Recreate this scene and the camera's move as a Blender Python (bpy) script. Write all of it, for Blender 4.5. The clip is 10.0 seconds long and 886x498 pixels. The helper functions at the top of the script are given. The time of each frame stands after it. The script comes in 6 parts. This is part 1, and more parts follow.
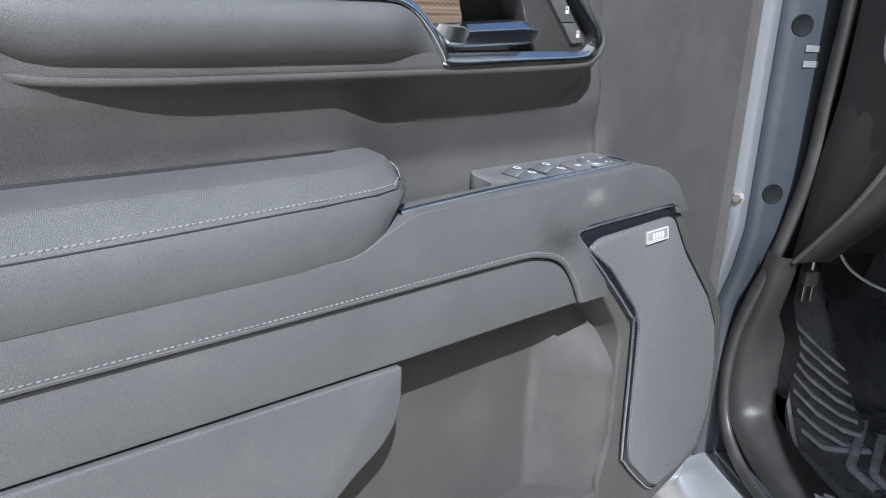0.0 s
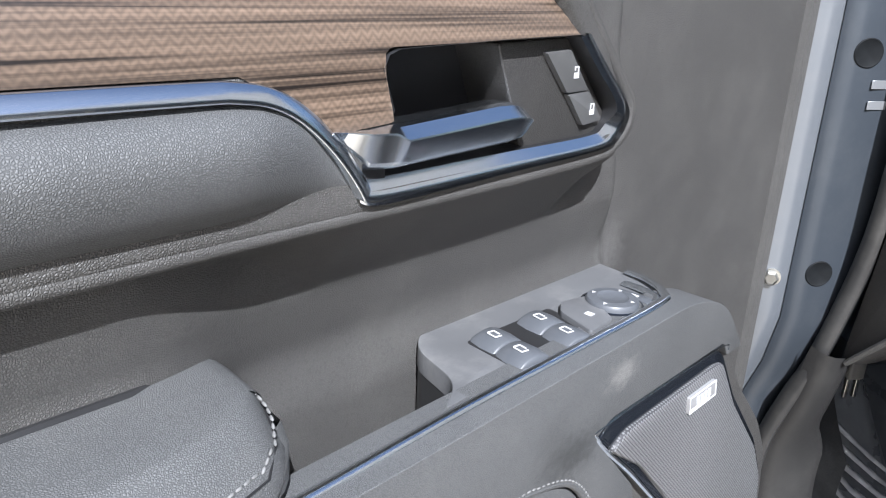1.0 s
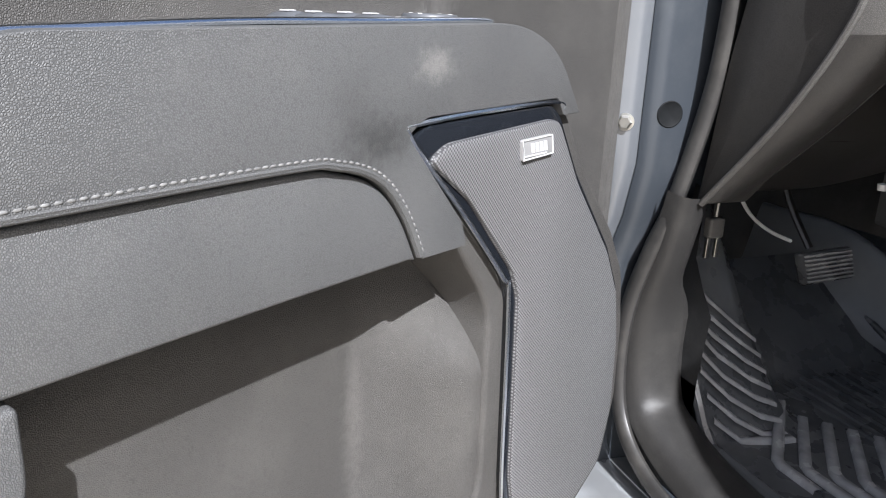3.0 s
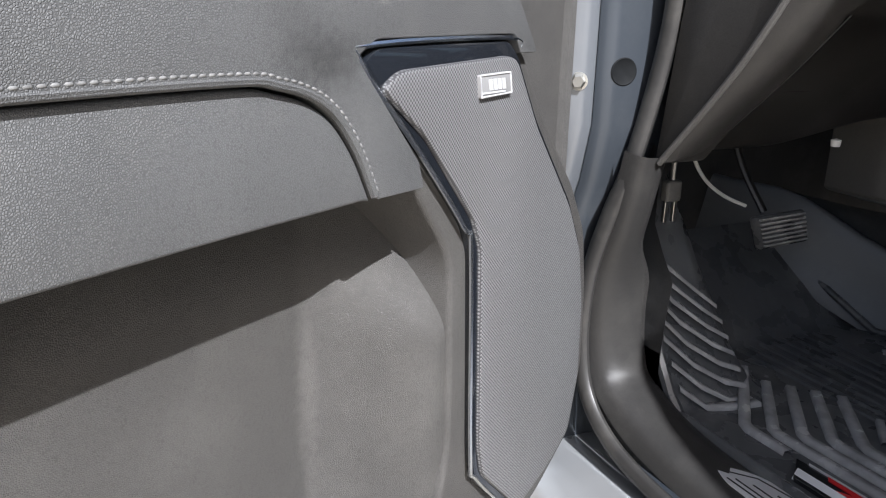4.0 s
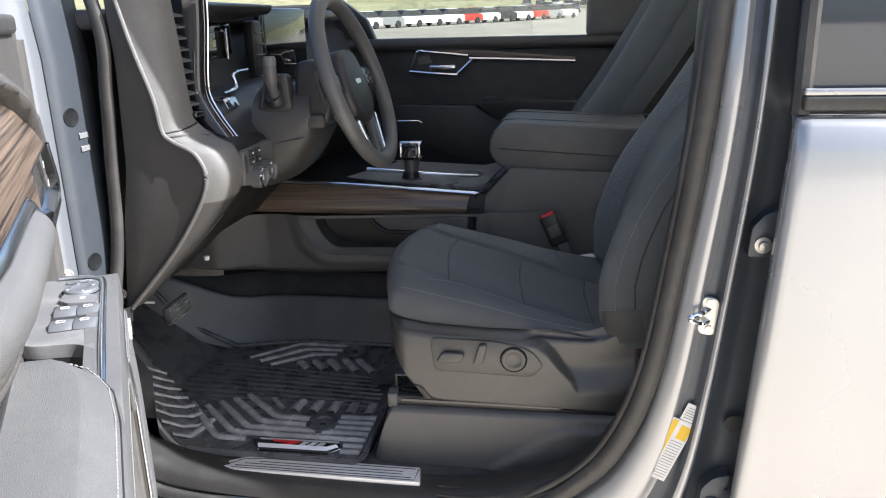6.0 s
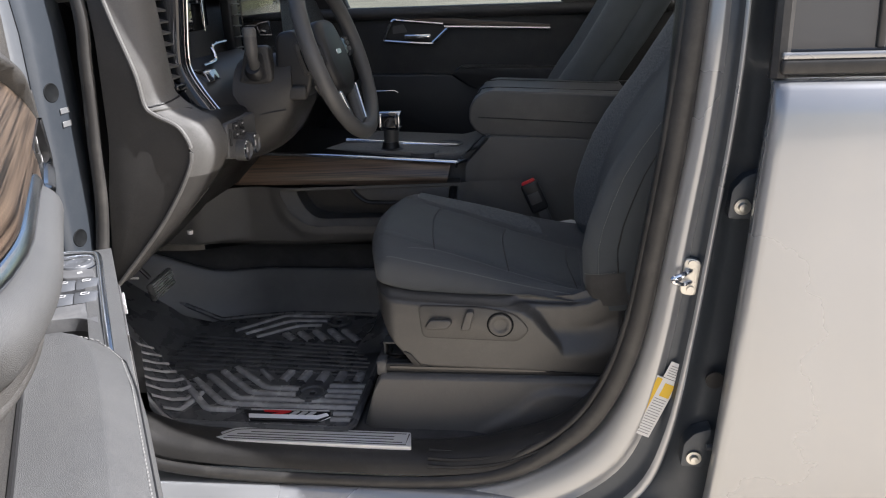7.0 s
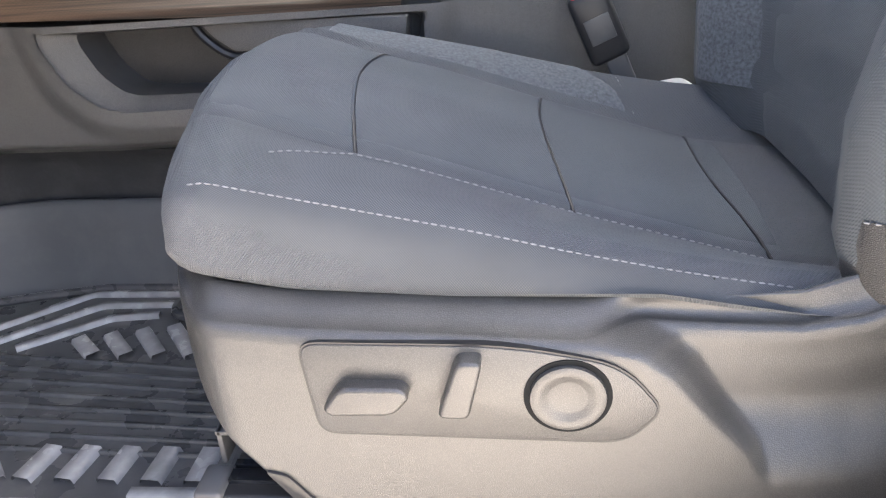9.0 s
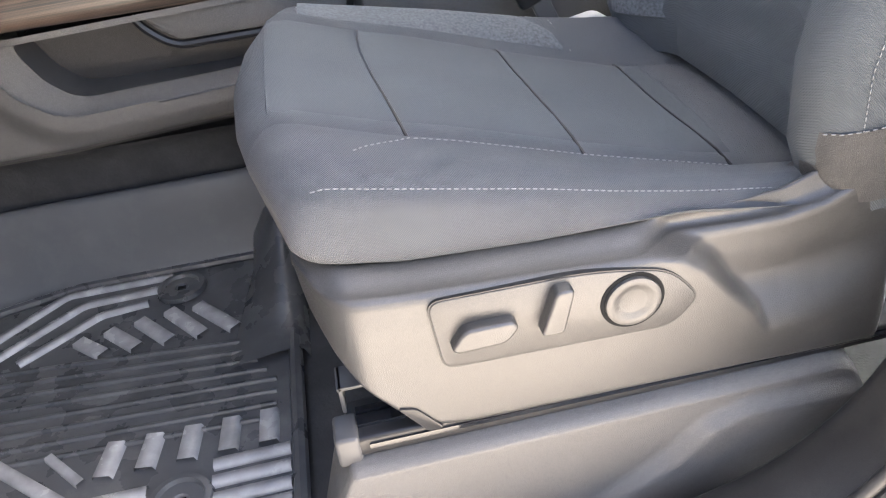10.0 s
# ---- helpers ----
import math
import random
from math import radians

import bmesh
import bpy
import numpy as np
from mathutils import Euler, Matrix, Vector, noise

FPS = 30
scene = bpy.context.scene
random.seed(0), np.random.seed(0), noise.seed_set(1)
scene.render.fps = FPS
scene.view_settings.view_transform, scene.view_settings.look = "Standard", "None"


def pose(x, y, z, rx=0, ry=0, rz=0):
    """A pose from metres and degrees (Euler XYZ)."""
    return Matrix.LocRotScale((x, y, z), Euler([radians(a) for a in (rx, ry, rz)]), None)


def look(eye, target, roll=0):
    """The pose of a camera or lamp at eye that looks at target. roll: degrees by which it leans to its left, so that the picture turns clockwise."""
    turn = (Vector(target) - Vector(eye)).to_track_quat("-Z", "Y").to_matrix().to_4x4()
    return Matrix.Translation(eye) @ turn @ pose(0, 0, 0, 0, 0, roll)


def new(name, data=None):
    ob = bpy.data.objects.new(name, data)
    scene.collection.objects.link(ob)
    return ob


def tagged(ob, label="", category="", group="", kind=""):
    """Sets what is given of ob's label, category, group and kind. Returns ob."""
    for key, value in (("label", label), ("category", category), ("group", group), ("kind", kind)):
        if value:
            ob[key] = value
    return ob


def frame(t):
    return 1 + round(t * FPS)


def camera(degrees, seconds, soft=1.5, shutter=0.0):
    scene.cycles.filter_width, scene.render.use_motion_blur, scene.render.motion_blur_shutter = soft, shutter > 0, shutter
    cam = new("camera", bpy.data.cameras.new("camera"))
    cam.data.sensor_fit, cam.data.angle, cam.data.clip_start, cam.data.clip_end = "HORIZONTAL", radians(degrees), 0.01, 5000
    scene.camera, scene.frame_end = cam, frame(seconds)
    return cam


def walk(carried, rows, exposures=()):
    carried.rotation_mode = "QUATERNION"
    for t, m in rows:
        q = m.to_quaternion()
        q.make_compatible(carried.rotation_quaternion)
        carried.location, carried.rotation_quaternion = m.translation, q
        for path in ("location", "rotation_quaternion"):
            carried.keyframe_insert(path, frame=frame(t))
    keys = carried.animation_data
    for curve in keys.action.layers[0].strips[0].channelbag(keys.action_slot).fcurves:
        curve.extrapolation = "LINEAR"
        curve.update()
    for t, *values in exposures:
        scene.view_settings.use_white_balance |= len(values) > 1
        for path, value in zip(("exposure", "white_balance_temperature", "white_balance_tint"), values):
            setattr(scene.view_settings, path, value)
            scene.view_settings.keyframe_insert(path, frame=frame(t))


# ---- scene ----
cam = camera(60.0, 10.0, soft=1.1)
EXPOSURES = [(0, 0.80, 5650, 10), (0.5, 1.05, 5650, 10), (1.0, 1.12, 5750, 11), (1.5, 1.13, 5800, 12), (2.0, 0.94, 5850, 10), (2.5, 1.10, 6000, 12), (3.0, 1.10, 6000, 12), (4.5, 0.98, 6000, 12), (5.0, 1.50, 6100, 12), (5.2, 1.85, 6050, 12), (5.7, 1.95, 6050, 12), (6.8, 1.22, 6200, 13), (7.5, 1.45, 6200, 14), (7.7, 2.3, 6200, 14), (8.0, 3.1, 6250, 15), (8.5, 3.45, 6250, 15), (9, 3.68, 6250, 15), (10, 3.85, 6400, 15)]
PATH = [
    (0, (0.188, 0.035, 1.365), (-1.685, 0.371, 0.75), 2.5),
    (0.5, (-0.071, 0.082, 1.399), (-1.917, 0.496, 0.749), 2.4),
    (1, (-0.191, 0.112, 1.418), (-2.014, 0.574, 0.739), 2.7),
    (1.5, (-0.198, 0.116, 1.419), (-2.01, 0.627, 0.742), 2.9),
    (2, (-0.147, 0.112, 1.389), (-1.952, 0.685, 0.748), 3.0),
    (2.5, (-0.123, 0.139, 1.285), (-1.916, 0.789, 0.683), 2.8),
    (3, (-0.149, 0.178, 1.194), (-1.924, 0.881, 0.599), 2.5),
    (3.2, (-0.163, 0.186, 1.166), (-1.935, 0.902, 0.577), 1.5),
    (4.3, (-0.193, 0.184, 1.14), (-1.874, 1.081, 0.534), 1.6),
    (4.5, (-0.202, 0.167, 1.147), (-1.829, 1.143, 0.515), 1.7),
    (5, (-0.168, -0.019, 1.213), (-1.373, 1.459, 0.611), 1.4),
    (5.2, (-0.122, -0.151, 1.311), (-1.096, 1.494, 0.723), 1.0),
    (5.5, (-0.075, -0.311, 1.455), (-0.661, 1.509, 0.871), 0.1),
    (5.7, (-0.063, -0.399, 1.504), (-0.486, 1.469, 0.927), -0.6),
    (6.8, (-0.09, -0.505, 1.519), (-0.347, 1.372, 0.881), -2.1),
    (7, (-0.092, -0.488, 1.516), (-0.342, 1.384, 0.856), -2.1),
    (7.5, (-0.131, -0.213, 1.412), (-0.366, 1.639, 0.695), -2.0),
    (8, (-0.173, 0.248, 1.209), (-0.396, 2.08, 0.438), -2.3),
    (8.5, (-0.181, 0.5, 1.158), (-0.387, 2.308, 0.328), -2.5),
    (9, (-0.198, 0.548, 1.15), (-0.402, 2.325, 0.257), -3.6),
    (9.3, (-0.198, 0.549, 1.153), (-0.346, 2.312, 0.219), -4.6),
    (9.5, (-0.21, 0.531, 1.171), (-0.315, 2.268, 0.185), -6.0),
    (9.8, (-0.290, 0.490, 1.229), (-0.246, 2.176, 0.155), -7.7),
    (10, (-0.373, 0.473, 1.255), (-0.184, 2.116, 0.13), -7.6),
]
walk(cam, [(t, look(eye, target, roll)) for t, eye, target, roll in PATH], EXPOSURES)

# ---- daylight ----
SUN_WAY = Vector((0.98, -0.075, 0.942)).normalized()
world = bpy.data.worlds.new("daylight")
scene.world = world
world.use_nodes = True
sky = world.node_tree.nodes.new("ShaderNodeTexSky")
sky.sky_type, sky.sun_disc = "NISHITA", False
sky.sun_elevation = math.asin(SUN_WAY.z)
sky.sun_rotation = math.atan2(SUN_WAY.x, SUN_WAY.y)
sky.dust_density = 3.0
background = world.node_tree.nodes["Background"]
background.inputs["Strength"].default_value = 0.064
world.node_tree.links.new(sky.outputs[0], background.inputs["Color"])
sun = new("sun", bpy.data.lights.new("sun", "SUN"))
sun.data.energy, sun.data.angle, sun.data.color = 5.0, radians(0.53), (1.0, 0.97, 0.93)
sun.matrix_world = look(SUN_WAY * 30, (0, 0, 0))


# ---- materials ----
def nodes_of(name):
    mat = bpy.data.materials.new(name)
    mat.use_nodes = True
    return mat, mat.node_tree.nodes, mat.node_tree.links, mat.node_tree.nodes["Principled BSDF"]


def surface(name, base, rough=0.5, metal=0.0, grain=0.0, grain_size=0.0012, mottle=0.12, mottle_size=0.12, dirt=None, dirt_amount=0.3,
            coat=0.0, kind="leather", spec=0.5, sheen=0.0, marks=()):
    """A paint, plastic or leather: mottled base colour, uneven gloss, fine relief, and an optional film of dust."""
    mat, n, l, b = nodes_of(name)
    b.inputs["Roughness"].default_value, b.inputs["Metallic"].default_value = rough, metal
    b.inputs["Specular IOR Level"].default_value = spec
    b.inputs["Coat Weight"].default_value, b.inputs["Coat Roughness"].default_value = coat, 0.06
    b.inputs["Sheen Weight"].default_value = sheen
    co = n.new("ShaderNodeTexCoord")
    big = n.new("ShaderNodeTexNoise")
    big.inputs["Scale"].default_value, big.inputs["Detail"].default_value = 1 / mottle_size, 6
    l.new(co.outputs["Object"], big.inputs["Vector"])
    ramp = n.new("ShaderNodeMapRange")
    ramp.inputs["From Min"].default_value, ramp.inputs["From Max"].default_value = 0.3, 0.7
    ramp.inputs["To Min"].default_value, ramp.inputs["To Max"].default_value = 1 - mottle, 1 + mottle
    l.new(big.outputs[0], ramp.inputs["Value"])
    mul = n.new("ShaderNodeVectorMath")
    mul.operation = "SCALE"
    mul.inputs[0].default_value = base
    l.new(ramp.outputs[0], mul.inputs["Scale"])
    colour = mul.outputs[0]
    if dirt:
        fine = n.new("ShaderNodeTexNoise")
        fine.inputs["Scale"].default_value, fine.inputs["Detail"].default_value, fine.inputs["Roughness"].default_value = 14, 8, 0.7
        l.new(co.outputs["Object"], fine.inputs["Vector"])
        mask = n.new("ShaderNodeMapRange")
        mask.inputs["From Min"].default_value, mask.inputs["From Max"].default_value = 0.48, 0.75
        mask.inputs["To Max"].default_value = dirt_amount
        l.new(fine.outputs[0], mask.inputs["Value"])
        mix = n.new("ShaderNodeMix")
        mix.data_type = "RGBA"
        mix.inputs[7].default_value = (*dirt, 1)
        l.new(mask.outputs[0], mix.inputs[0])
        l.new(colour, mix.inputs[6])
        colour = mix.outputs[2]
    for centre, size, tone, amount in marks:
        place = n.new("ShaderNodeMapping")
        place.vector_type = "TEXTURE"
        place.inputs["Location"].default_value, place.inputs["Scale"].default_value = centre, size
        l.new(co.outputs["Object"], place.inputs["Vector"])
        far = n.new("ShaderNodeVectorMath")
        far.operation = "LENGTH"
        l.new(place.outputs[0], far.inputs[0])
        broken = n.new("ShaderNodeTexNoise")
        broken.inputs["Scale"].default_value, broken.inputs["Detail"].default_value = 160, 5
        l.new(co.outputs["Object"], broken.inputs["Vector"])
        rim = n.new("ShaderNodeMath")
        rim.operation = "MULTIPLY_ADD"
        rim.inputs[1].default_value = 1.6
        l.new(broken.outputs[0], rim.inputs[0])
        l.new(far.outputs["Value"], rim.inputs[2])
        fade = n.new("ShaderNodeMapRange")
        fade.inputs["From Min"].default_value, fade.inputs["From Max"].default_value = 1.0, 1.9
        fade.inputs["To Min"].default_value, fade.inputs["To Max"].default_value = amount, 0.0
        l.new(rim.outputs[0], fade.inputs["Value"])
        stain_glint = n.new("ShaderNodeMix")
        stain_glint.data_type = "RGBA"
        stain_glint.inputs[7].default_value = (*tone, 1)
        l.new(fade.outputs[0], stain_glint.inputs[0])
        l.new(colour, stain_glint.inputs[6])
        colour = stain_glint.outputs[2]
    l.new(colour, b.inputs["Base Color"])
    gloss = n.new("ShaderNodeMapRange")
    gloss.inputs["To Min"].default_value, gloss.inputs["To Max"].default_value = max(0.02, rough - 0.07), min(1, rough + 0.07)
    l.new(big.outputs[0], gloss.inputs["Value"])
    l.new(gloss.outputs[0], b.inputs["Roughness"])
    if grain:
        bump = n.new("ShaderNodeBump")
        bump.inputs["Strength"].default_value, bump.inputs["Distance"].default_value = grain, max(grain_size, 0.0012) * 0.32
        if kind == "leather":
            tex = n.new("ShaderNodeTexVoronoi")
            tex.feature = "DISTANCE_TO_EDGE"
            tex.inputs["Scale"].default_value = 1 / grain_size
            pebble = n.new("ShaderNodeMapRange")
            pebble.interpolation_type = "SMOOTHSTEP"
            pebble.inputs["From Max"].default_value = 0.30
            l.new(tex.outputs["Distance"], pebble.inputs["Value"])
            l.new(pebble.outputs[0], bump.inputs["Height"])
            # the shade in the creases between the pebbles is painted in as a darker tone
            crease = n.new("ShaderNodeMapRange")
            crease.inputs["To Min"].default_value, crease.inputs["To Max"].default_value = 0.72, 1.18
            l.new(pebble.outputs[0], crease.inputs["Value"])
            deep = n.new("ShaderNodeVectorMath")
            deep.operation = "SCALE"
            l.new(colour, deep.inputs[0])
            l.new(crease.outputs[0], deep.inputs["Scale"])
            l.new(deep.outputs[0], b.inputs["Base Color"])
        elif kind == "twill":
            # two crossed sets of fine diagonal yarns
            tex = n.new("ShaderNodeVectorMath")
            tex.operation = "MULTIPLY"
            tex.inputs[1].default_value = (1, 1, 1)
            yarns = []
            for way in ((1.0, 0.45, 0.75), (0.8, -0.65, -0.55)):
                along = n.new("ShaderNodeVectorMath")
                along.operation = "DOT_PRODUCT"
                along.inputs[1].default_value = [2 * math.pi / grain_size * q for q in way]
                l.new(tex.outputs[0], along.inputs[0])
                wave = n.new("ShaderNodeMath")
                wave.operation = "SINE"
                l.new(along.outputs["Value"], wave.inputs[0])
                yarns.append(wave)
            both = n.new("ShaderNodeMath")
            both.operation = "MULTIPLY_ADD"
            both.inputs[1].default_value = 0.6
            l.new(yarns[1].outputs[0], both.inputs[0])
            l.new(yarns[0].outputs[0], both.inputs[2])
            l.new(both.outputs[0], bump.inputs["Height"])
        elif kind == "woven":
            tex = n.new("ShaderNodeTexVoronoi")
            tex.distance = "CHEBYCHEV"
            tex.inputs["Scale"].default_value, tex.inputs["Randomness"].default_value = 1 / grain_size, 0.35
            l.new(tex.outputs["Distance"], bump.inputs["Height"])
        else:
            tex = n.new("ShaderNodeTexNoise")
            tex.inputs["Scale"].default_value, tex.inputs["Detail"].default_value = 1 / grain_size, 3
            l.new(tex.outputs[0], bump.inputs["Height"])
        l.new(co.outputs["Object"], tex.inputs[0])
        l.new(bump.outputs[0], b.inputs["Normal"])
    return mat


def wood_trim(name, axis, light=(0.195, 0.140, 0.100), dark=(0.012, 0.008, 0.006), weave=0.24):
    """Open-pored striped veneer under a satin lacquer; axis 0 or 1 is the way of the grain."""
    mat, n, l, b = nodes_of(name)
    co = n.new("ShaderNodeTexCoord")
    stretch = n.new("ShaderNodeMapping")
    scale = [30.0, 30.0, 420.0]
    scale[axis] = 4.0
    stretch.inputs["Scale"].default_value = scale
    l.new(co.outputs["Object"], stretch.inputs["Vector"])
    lines = n.new("ShaderNodeTexNoise")
    lines.inputs["Scale"].default_value, lines.inputs["Detail"].default_value, lines.inputs["Distortion"].default_value = 1.0, 7, 0.35
    l.new(stretch.outputs[0], lines.inputs["Vector"])
    broad = n.new("ShaderNodeMapping")
    scale2 = [8.0, 8.0, 90.0]
    scale2[axis] = 1.2
    broad.inputs["Scale"].default_value = scale2
    l.new(co.outputs["Object"], broad.inputs["Vector"])
    bands = n.new("ShaderNodeTexNoise")
    bands.inputs["Detail"].default_value, bands.inputs["Scale"].default_value = 3, 1.0
    l.new(broad.outputs[0], bands.inputs["Vector"])
    add = n.new("ShaderNodeMath")
    add.operation = "MULTIPLY_ADD"
    add.inputs[1].default_value, add.inputs[2].default_value = 0.55, 0.0
    l.new(bands.outputs[0], add.inputs[0])
    both = n.new("ShaderNodeMath")
    both.operation = "MULTIPLY_ADD"
    both.inputs[1].default_value = 0.6
    l.new(lines.outputs[0], both.inputs[0])
    l.new(add.outputs[0], both.inputs[2])
    ramp = n.new("ShaderNodeValToRGB")
    ramp.color_ramp.elements[0].position, ramp.color_ramp.elements[0].color = 0.475, (*dark, 1)
    ramp.color_ramp.elements[1].position, ramp.color_ramp.elements[1].color = 0.69, (*light, 1)
    mid = ramp.color_ramp.elements.new(0.55)
    mid.color = (*[0.45 * a + 0.4 * c for a, c in zip(light, dark)], 1)
    l.new(both.outputs[0], ramp.inputs[0])
    split = n.new("ShaderNodeSeparateXYZ")
    l.new(co.outputs["Object"], split.inputs[0])
    fold_ = n.new("ShaderNodeMath")
    fold_.operation = "PINGPONG"
    fold_.inputs[1].default_value = 0.0034
    l.new(split.outputs[axis], fold_.inputs[0])
    rise = n.new("ShaderNodeMath")
    rise.operation = "ADD"
    l.new(fold_.outputs[0], rise.inputs[0])
    l.new(split.outputs[2], rise.inputs[1])
    wave = n.new("ShaderNodeMath")
    wave.operation = "MULTIPLY"
    wave.inputs[1].default_value = 2 * math.pi / 0.0042
    l.new(rise.outputs[0], wave.inputs[0])
    pores = n.new("ShaderNodeMath")
    pores.operation = "SINE"
    l.new(wave.outputs[0], pores.inputs[0])
    tone_ = n.new("ShaderNodeMapRange")
    tone_.inputs["From Min"].default_value, tone_.inputs["From Max"].default_value = -1, 1
    tone_.inputs["To Min"].default_value, tone_.inputs["To Max"].default_value = 1 - weave, 1 + 0.5 * weave
    l.new(pores.outputs[0], tone_.inputs["Value"])
    shade_ = n.new("ShaderNodeVectorMath")
    shade_.operation = "SCALE"
    l.new(ramp.outputs[0], shade_.inputs[0])
    l.new(tone_.outputs[0], shade_.inputs["Scale"])
    l.new(shade_.outputs[0], b.inputs["Base Color"])
    bump = n.new("ShaderNodeBump")
    bump.inputs["Strength"].default_value, bump.inputs["Distance"].default_value = 0.35, 0.0004
    l.new(both.outputs[0], bump.inputs["Height"])
    l.new(bump.outputs[0], b.inputs["Normal"])
    b.inputs["Roughness"].default_value = 0.40
    b.inputs["Coat Weight"].default_value, b.inputs["Coat Roughness"].default_value = 0.9, 0.30
    return mat


def perforated(name):
    """Grey speaker mesh: rows of small dark holes."""
    mat, n, l, b = nodes_of(name)
    co = n.new("ShaderNodeTexCoord")
    turn = n.new("ShaderNodeMapping")
    turn.inputs["Rotation"].default_value = (0, radians(45), 0)
    l.new(co.outputs["Object"], turn.inputs["Vector"])
    cells = n.new("ShaderNodeTexVoronoi")
    cells.inputs["Scale"].default_value, cells.inputs["Randomness"].default_value = 420, 0.0
    l.new(turn.outputs[0], cells.inputs["Vector"])
    hole = n.new("ShaderNodeMapRange")
    hole.inputs["From Min"].default_value, hole.inputs["From Max"].default_value = 0.34, 0.50
    l.new(cells.outputs["Distance"], hole.inputs["Value"])
    mix = n.new("ShaderNodeMix")
    mix.data_type = "RGBA"
    mix.inputs[6].default_value, mix.inputs[7].default_value = (0.21, 0.21, 0.215, 1), (0.05, 0.05, 0.053, 1)
    l.new(hole.outputs[0], mix.inputs[0])
    l.new(mix.outputs[2], b.inputs["Base Color"])
    bump = n.new("ShaderNodeBump")
    bump.inputs["Strength"].default_value, bump.inputs["Distance"].default_value = 0.7, 0.0008
    bump.invert = True
    l.new(hole.outputs[0], bump.inputs["Height"])
    l.new(bump.outputs[0], b.inputs["Normal"])
    b.inputs["Roughness"].default_value = 0.45
    return mat


def plain(name, base, rough=0.5, metal=0.0, coat=0.0):
    mat, n, l, b = nodes_of(name)
    b.inputs["Base Color"].default_value = (*base, 1)
    b.inputs["Roughness"].default_value, b.inputs["Metallic"].default_value = rough, metal
    b.inputs["Coat Weight"].default_value, b.inputs["Coat Roughness"].default_value = coat, 0.05
    return mat


def glass(name, tint, rough=0.0):
    mat, n, l, b = nodes_of(name)
    b.inputs["Base Color"].default_value = (*tint, 1)
    b.inputs["Roughness"].default_value, b.inputs["Transmission Weight"].default_value, b.inputs["IOR"].default_value = rough, 1.0, 1.45
    return mat


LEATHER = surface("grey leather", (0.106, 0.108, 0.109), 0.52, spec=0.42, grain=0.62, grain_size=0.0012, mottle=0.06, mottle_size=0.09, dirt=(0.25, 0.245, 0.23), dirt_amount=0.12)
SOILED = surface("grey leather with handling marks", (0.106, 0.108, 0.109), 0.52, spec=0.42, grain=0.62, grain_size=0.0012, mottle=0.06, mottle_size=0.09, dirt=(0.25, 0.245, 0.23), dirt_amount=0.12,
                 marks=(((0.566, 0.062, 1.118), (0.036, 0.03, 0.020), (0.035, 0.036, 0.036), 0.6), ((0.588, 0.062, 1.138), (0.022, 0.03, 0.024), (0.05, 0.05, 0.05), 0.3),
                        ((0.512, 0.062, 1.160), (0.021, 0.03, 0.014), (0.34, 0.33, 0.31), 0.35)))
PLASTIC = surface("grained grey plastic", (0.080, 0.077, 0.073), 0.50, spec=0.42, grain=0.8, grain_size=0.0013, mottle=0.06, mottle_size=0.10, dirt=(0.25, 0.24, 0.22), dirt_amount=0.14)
# First mark: sunlight reflected onto the wall, painted on; then a pale streak and blotch.
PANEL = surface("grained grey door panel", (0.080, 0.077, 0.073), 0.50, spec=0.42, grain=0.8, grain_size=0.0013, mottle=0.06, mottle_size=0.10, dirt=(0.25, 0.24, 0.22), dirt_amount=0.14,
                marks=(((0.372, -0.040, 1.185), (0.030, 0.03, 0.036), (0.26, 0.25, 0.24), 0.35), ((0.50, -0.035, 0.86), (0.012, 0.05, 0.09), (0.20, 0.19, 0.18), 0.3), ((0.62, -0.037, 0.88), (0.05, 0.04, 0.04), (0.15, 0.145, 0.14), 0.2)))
SMOOTH = surface("smooth charcoal plastic", (0.085, 0.085, 0.085), 0.40, grain=0.15, grain_size=0.0006, kind="noise", dirt=(0.25, 0.24, 0.22), dirt_amount=0.15)
DUSTY = surface("dusty charcoal switch plastic", (0.12, 0.122, 0.126), 0.42, grain=0.12, grain_size=0.0006, kind="noise", mottle=0.10, mottle_size=0.03, dirt=(0.34, 0.335, 0.32), dirt_amount=0.4)
KEY = surface("slate switch key", (0.088, 0.094, 0.104), 0.42, mottle=0.05, mottle_size=0.02, dirt=(0.25, 0.25, 0.25), dirt_amount=0.15)
CABIN = surface("charcoal cabin plastic", (0.132, 0.128, 0.121), 0.40, spec=0.55, grain=0.4, grain_size=0.0014, mottle=0.06, dirt=(0.2, 0.19, 0.17), dirt_amount=0.10)
SILL = surface("black sill plastic", (0.034, 0.033, 0.032), 0.36, spec=0.35, grain=0.25, grain_size=0.0012, mottle=0.08, dirt=(0.22, 0.21, 0.19), dirt_amount=0.10)
SIDE = surface("charcoal seat side plastic", (0.058, 0.056, 0.053), 0.34, spec=0.85, grain=0.25, grain_size=0.0013, mottle=0.05, dirt=(0.22, 0.21, 0.19), dirt_amount=0.10)
DASHGREY = surface("dark charcoal dashboard plastic", (0.048, 0.046, 0.044), 0.36, grain=0.4, grain_size=0.0014, mottle=0.06, dirt=(0.2, 0.19, 0.17), dirt_amount=0.10)
BLACK = surface("black plastic", (0.022, 0.022, 0.023), 0.38, grain=0.15, grain_size=0.0008, kind="noise")
GLOSS = plain("gloss black", (0.012, 0.014, 0.018), 0.08, 0, 0.6)
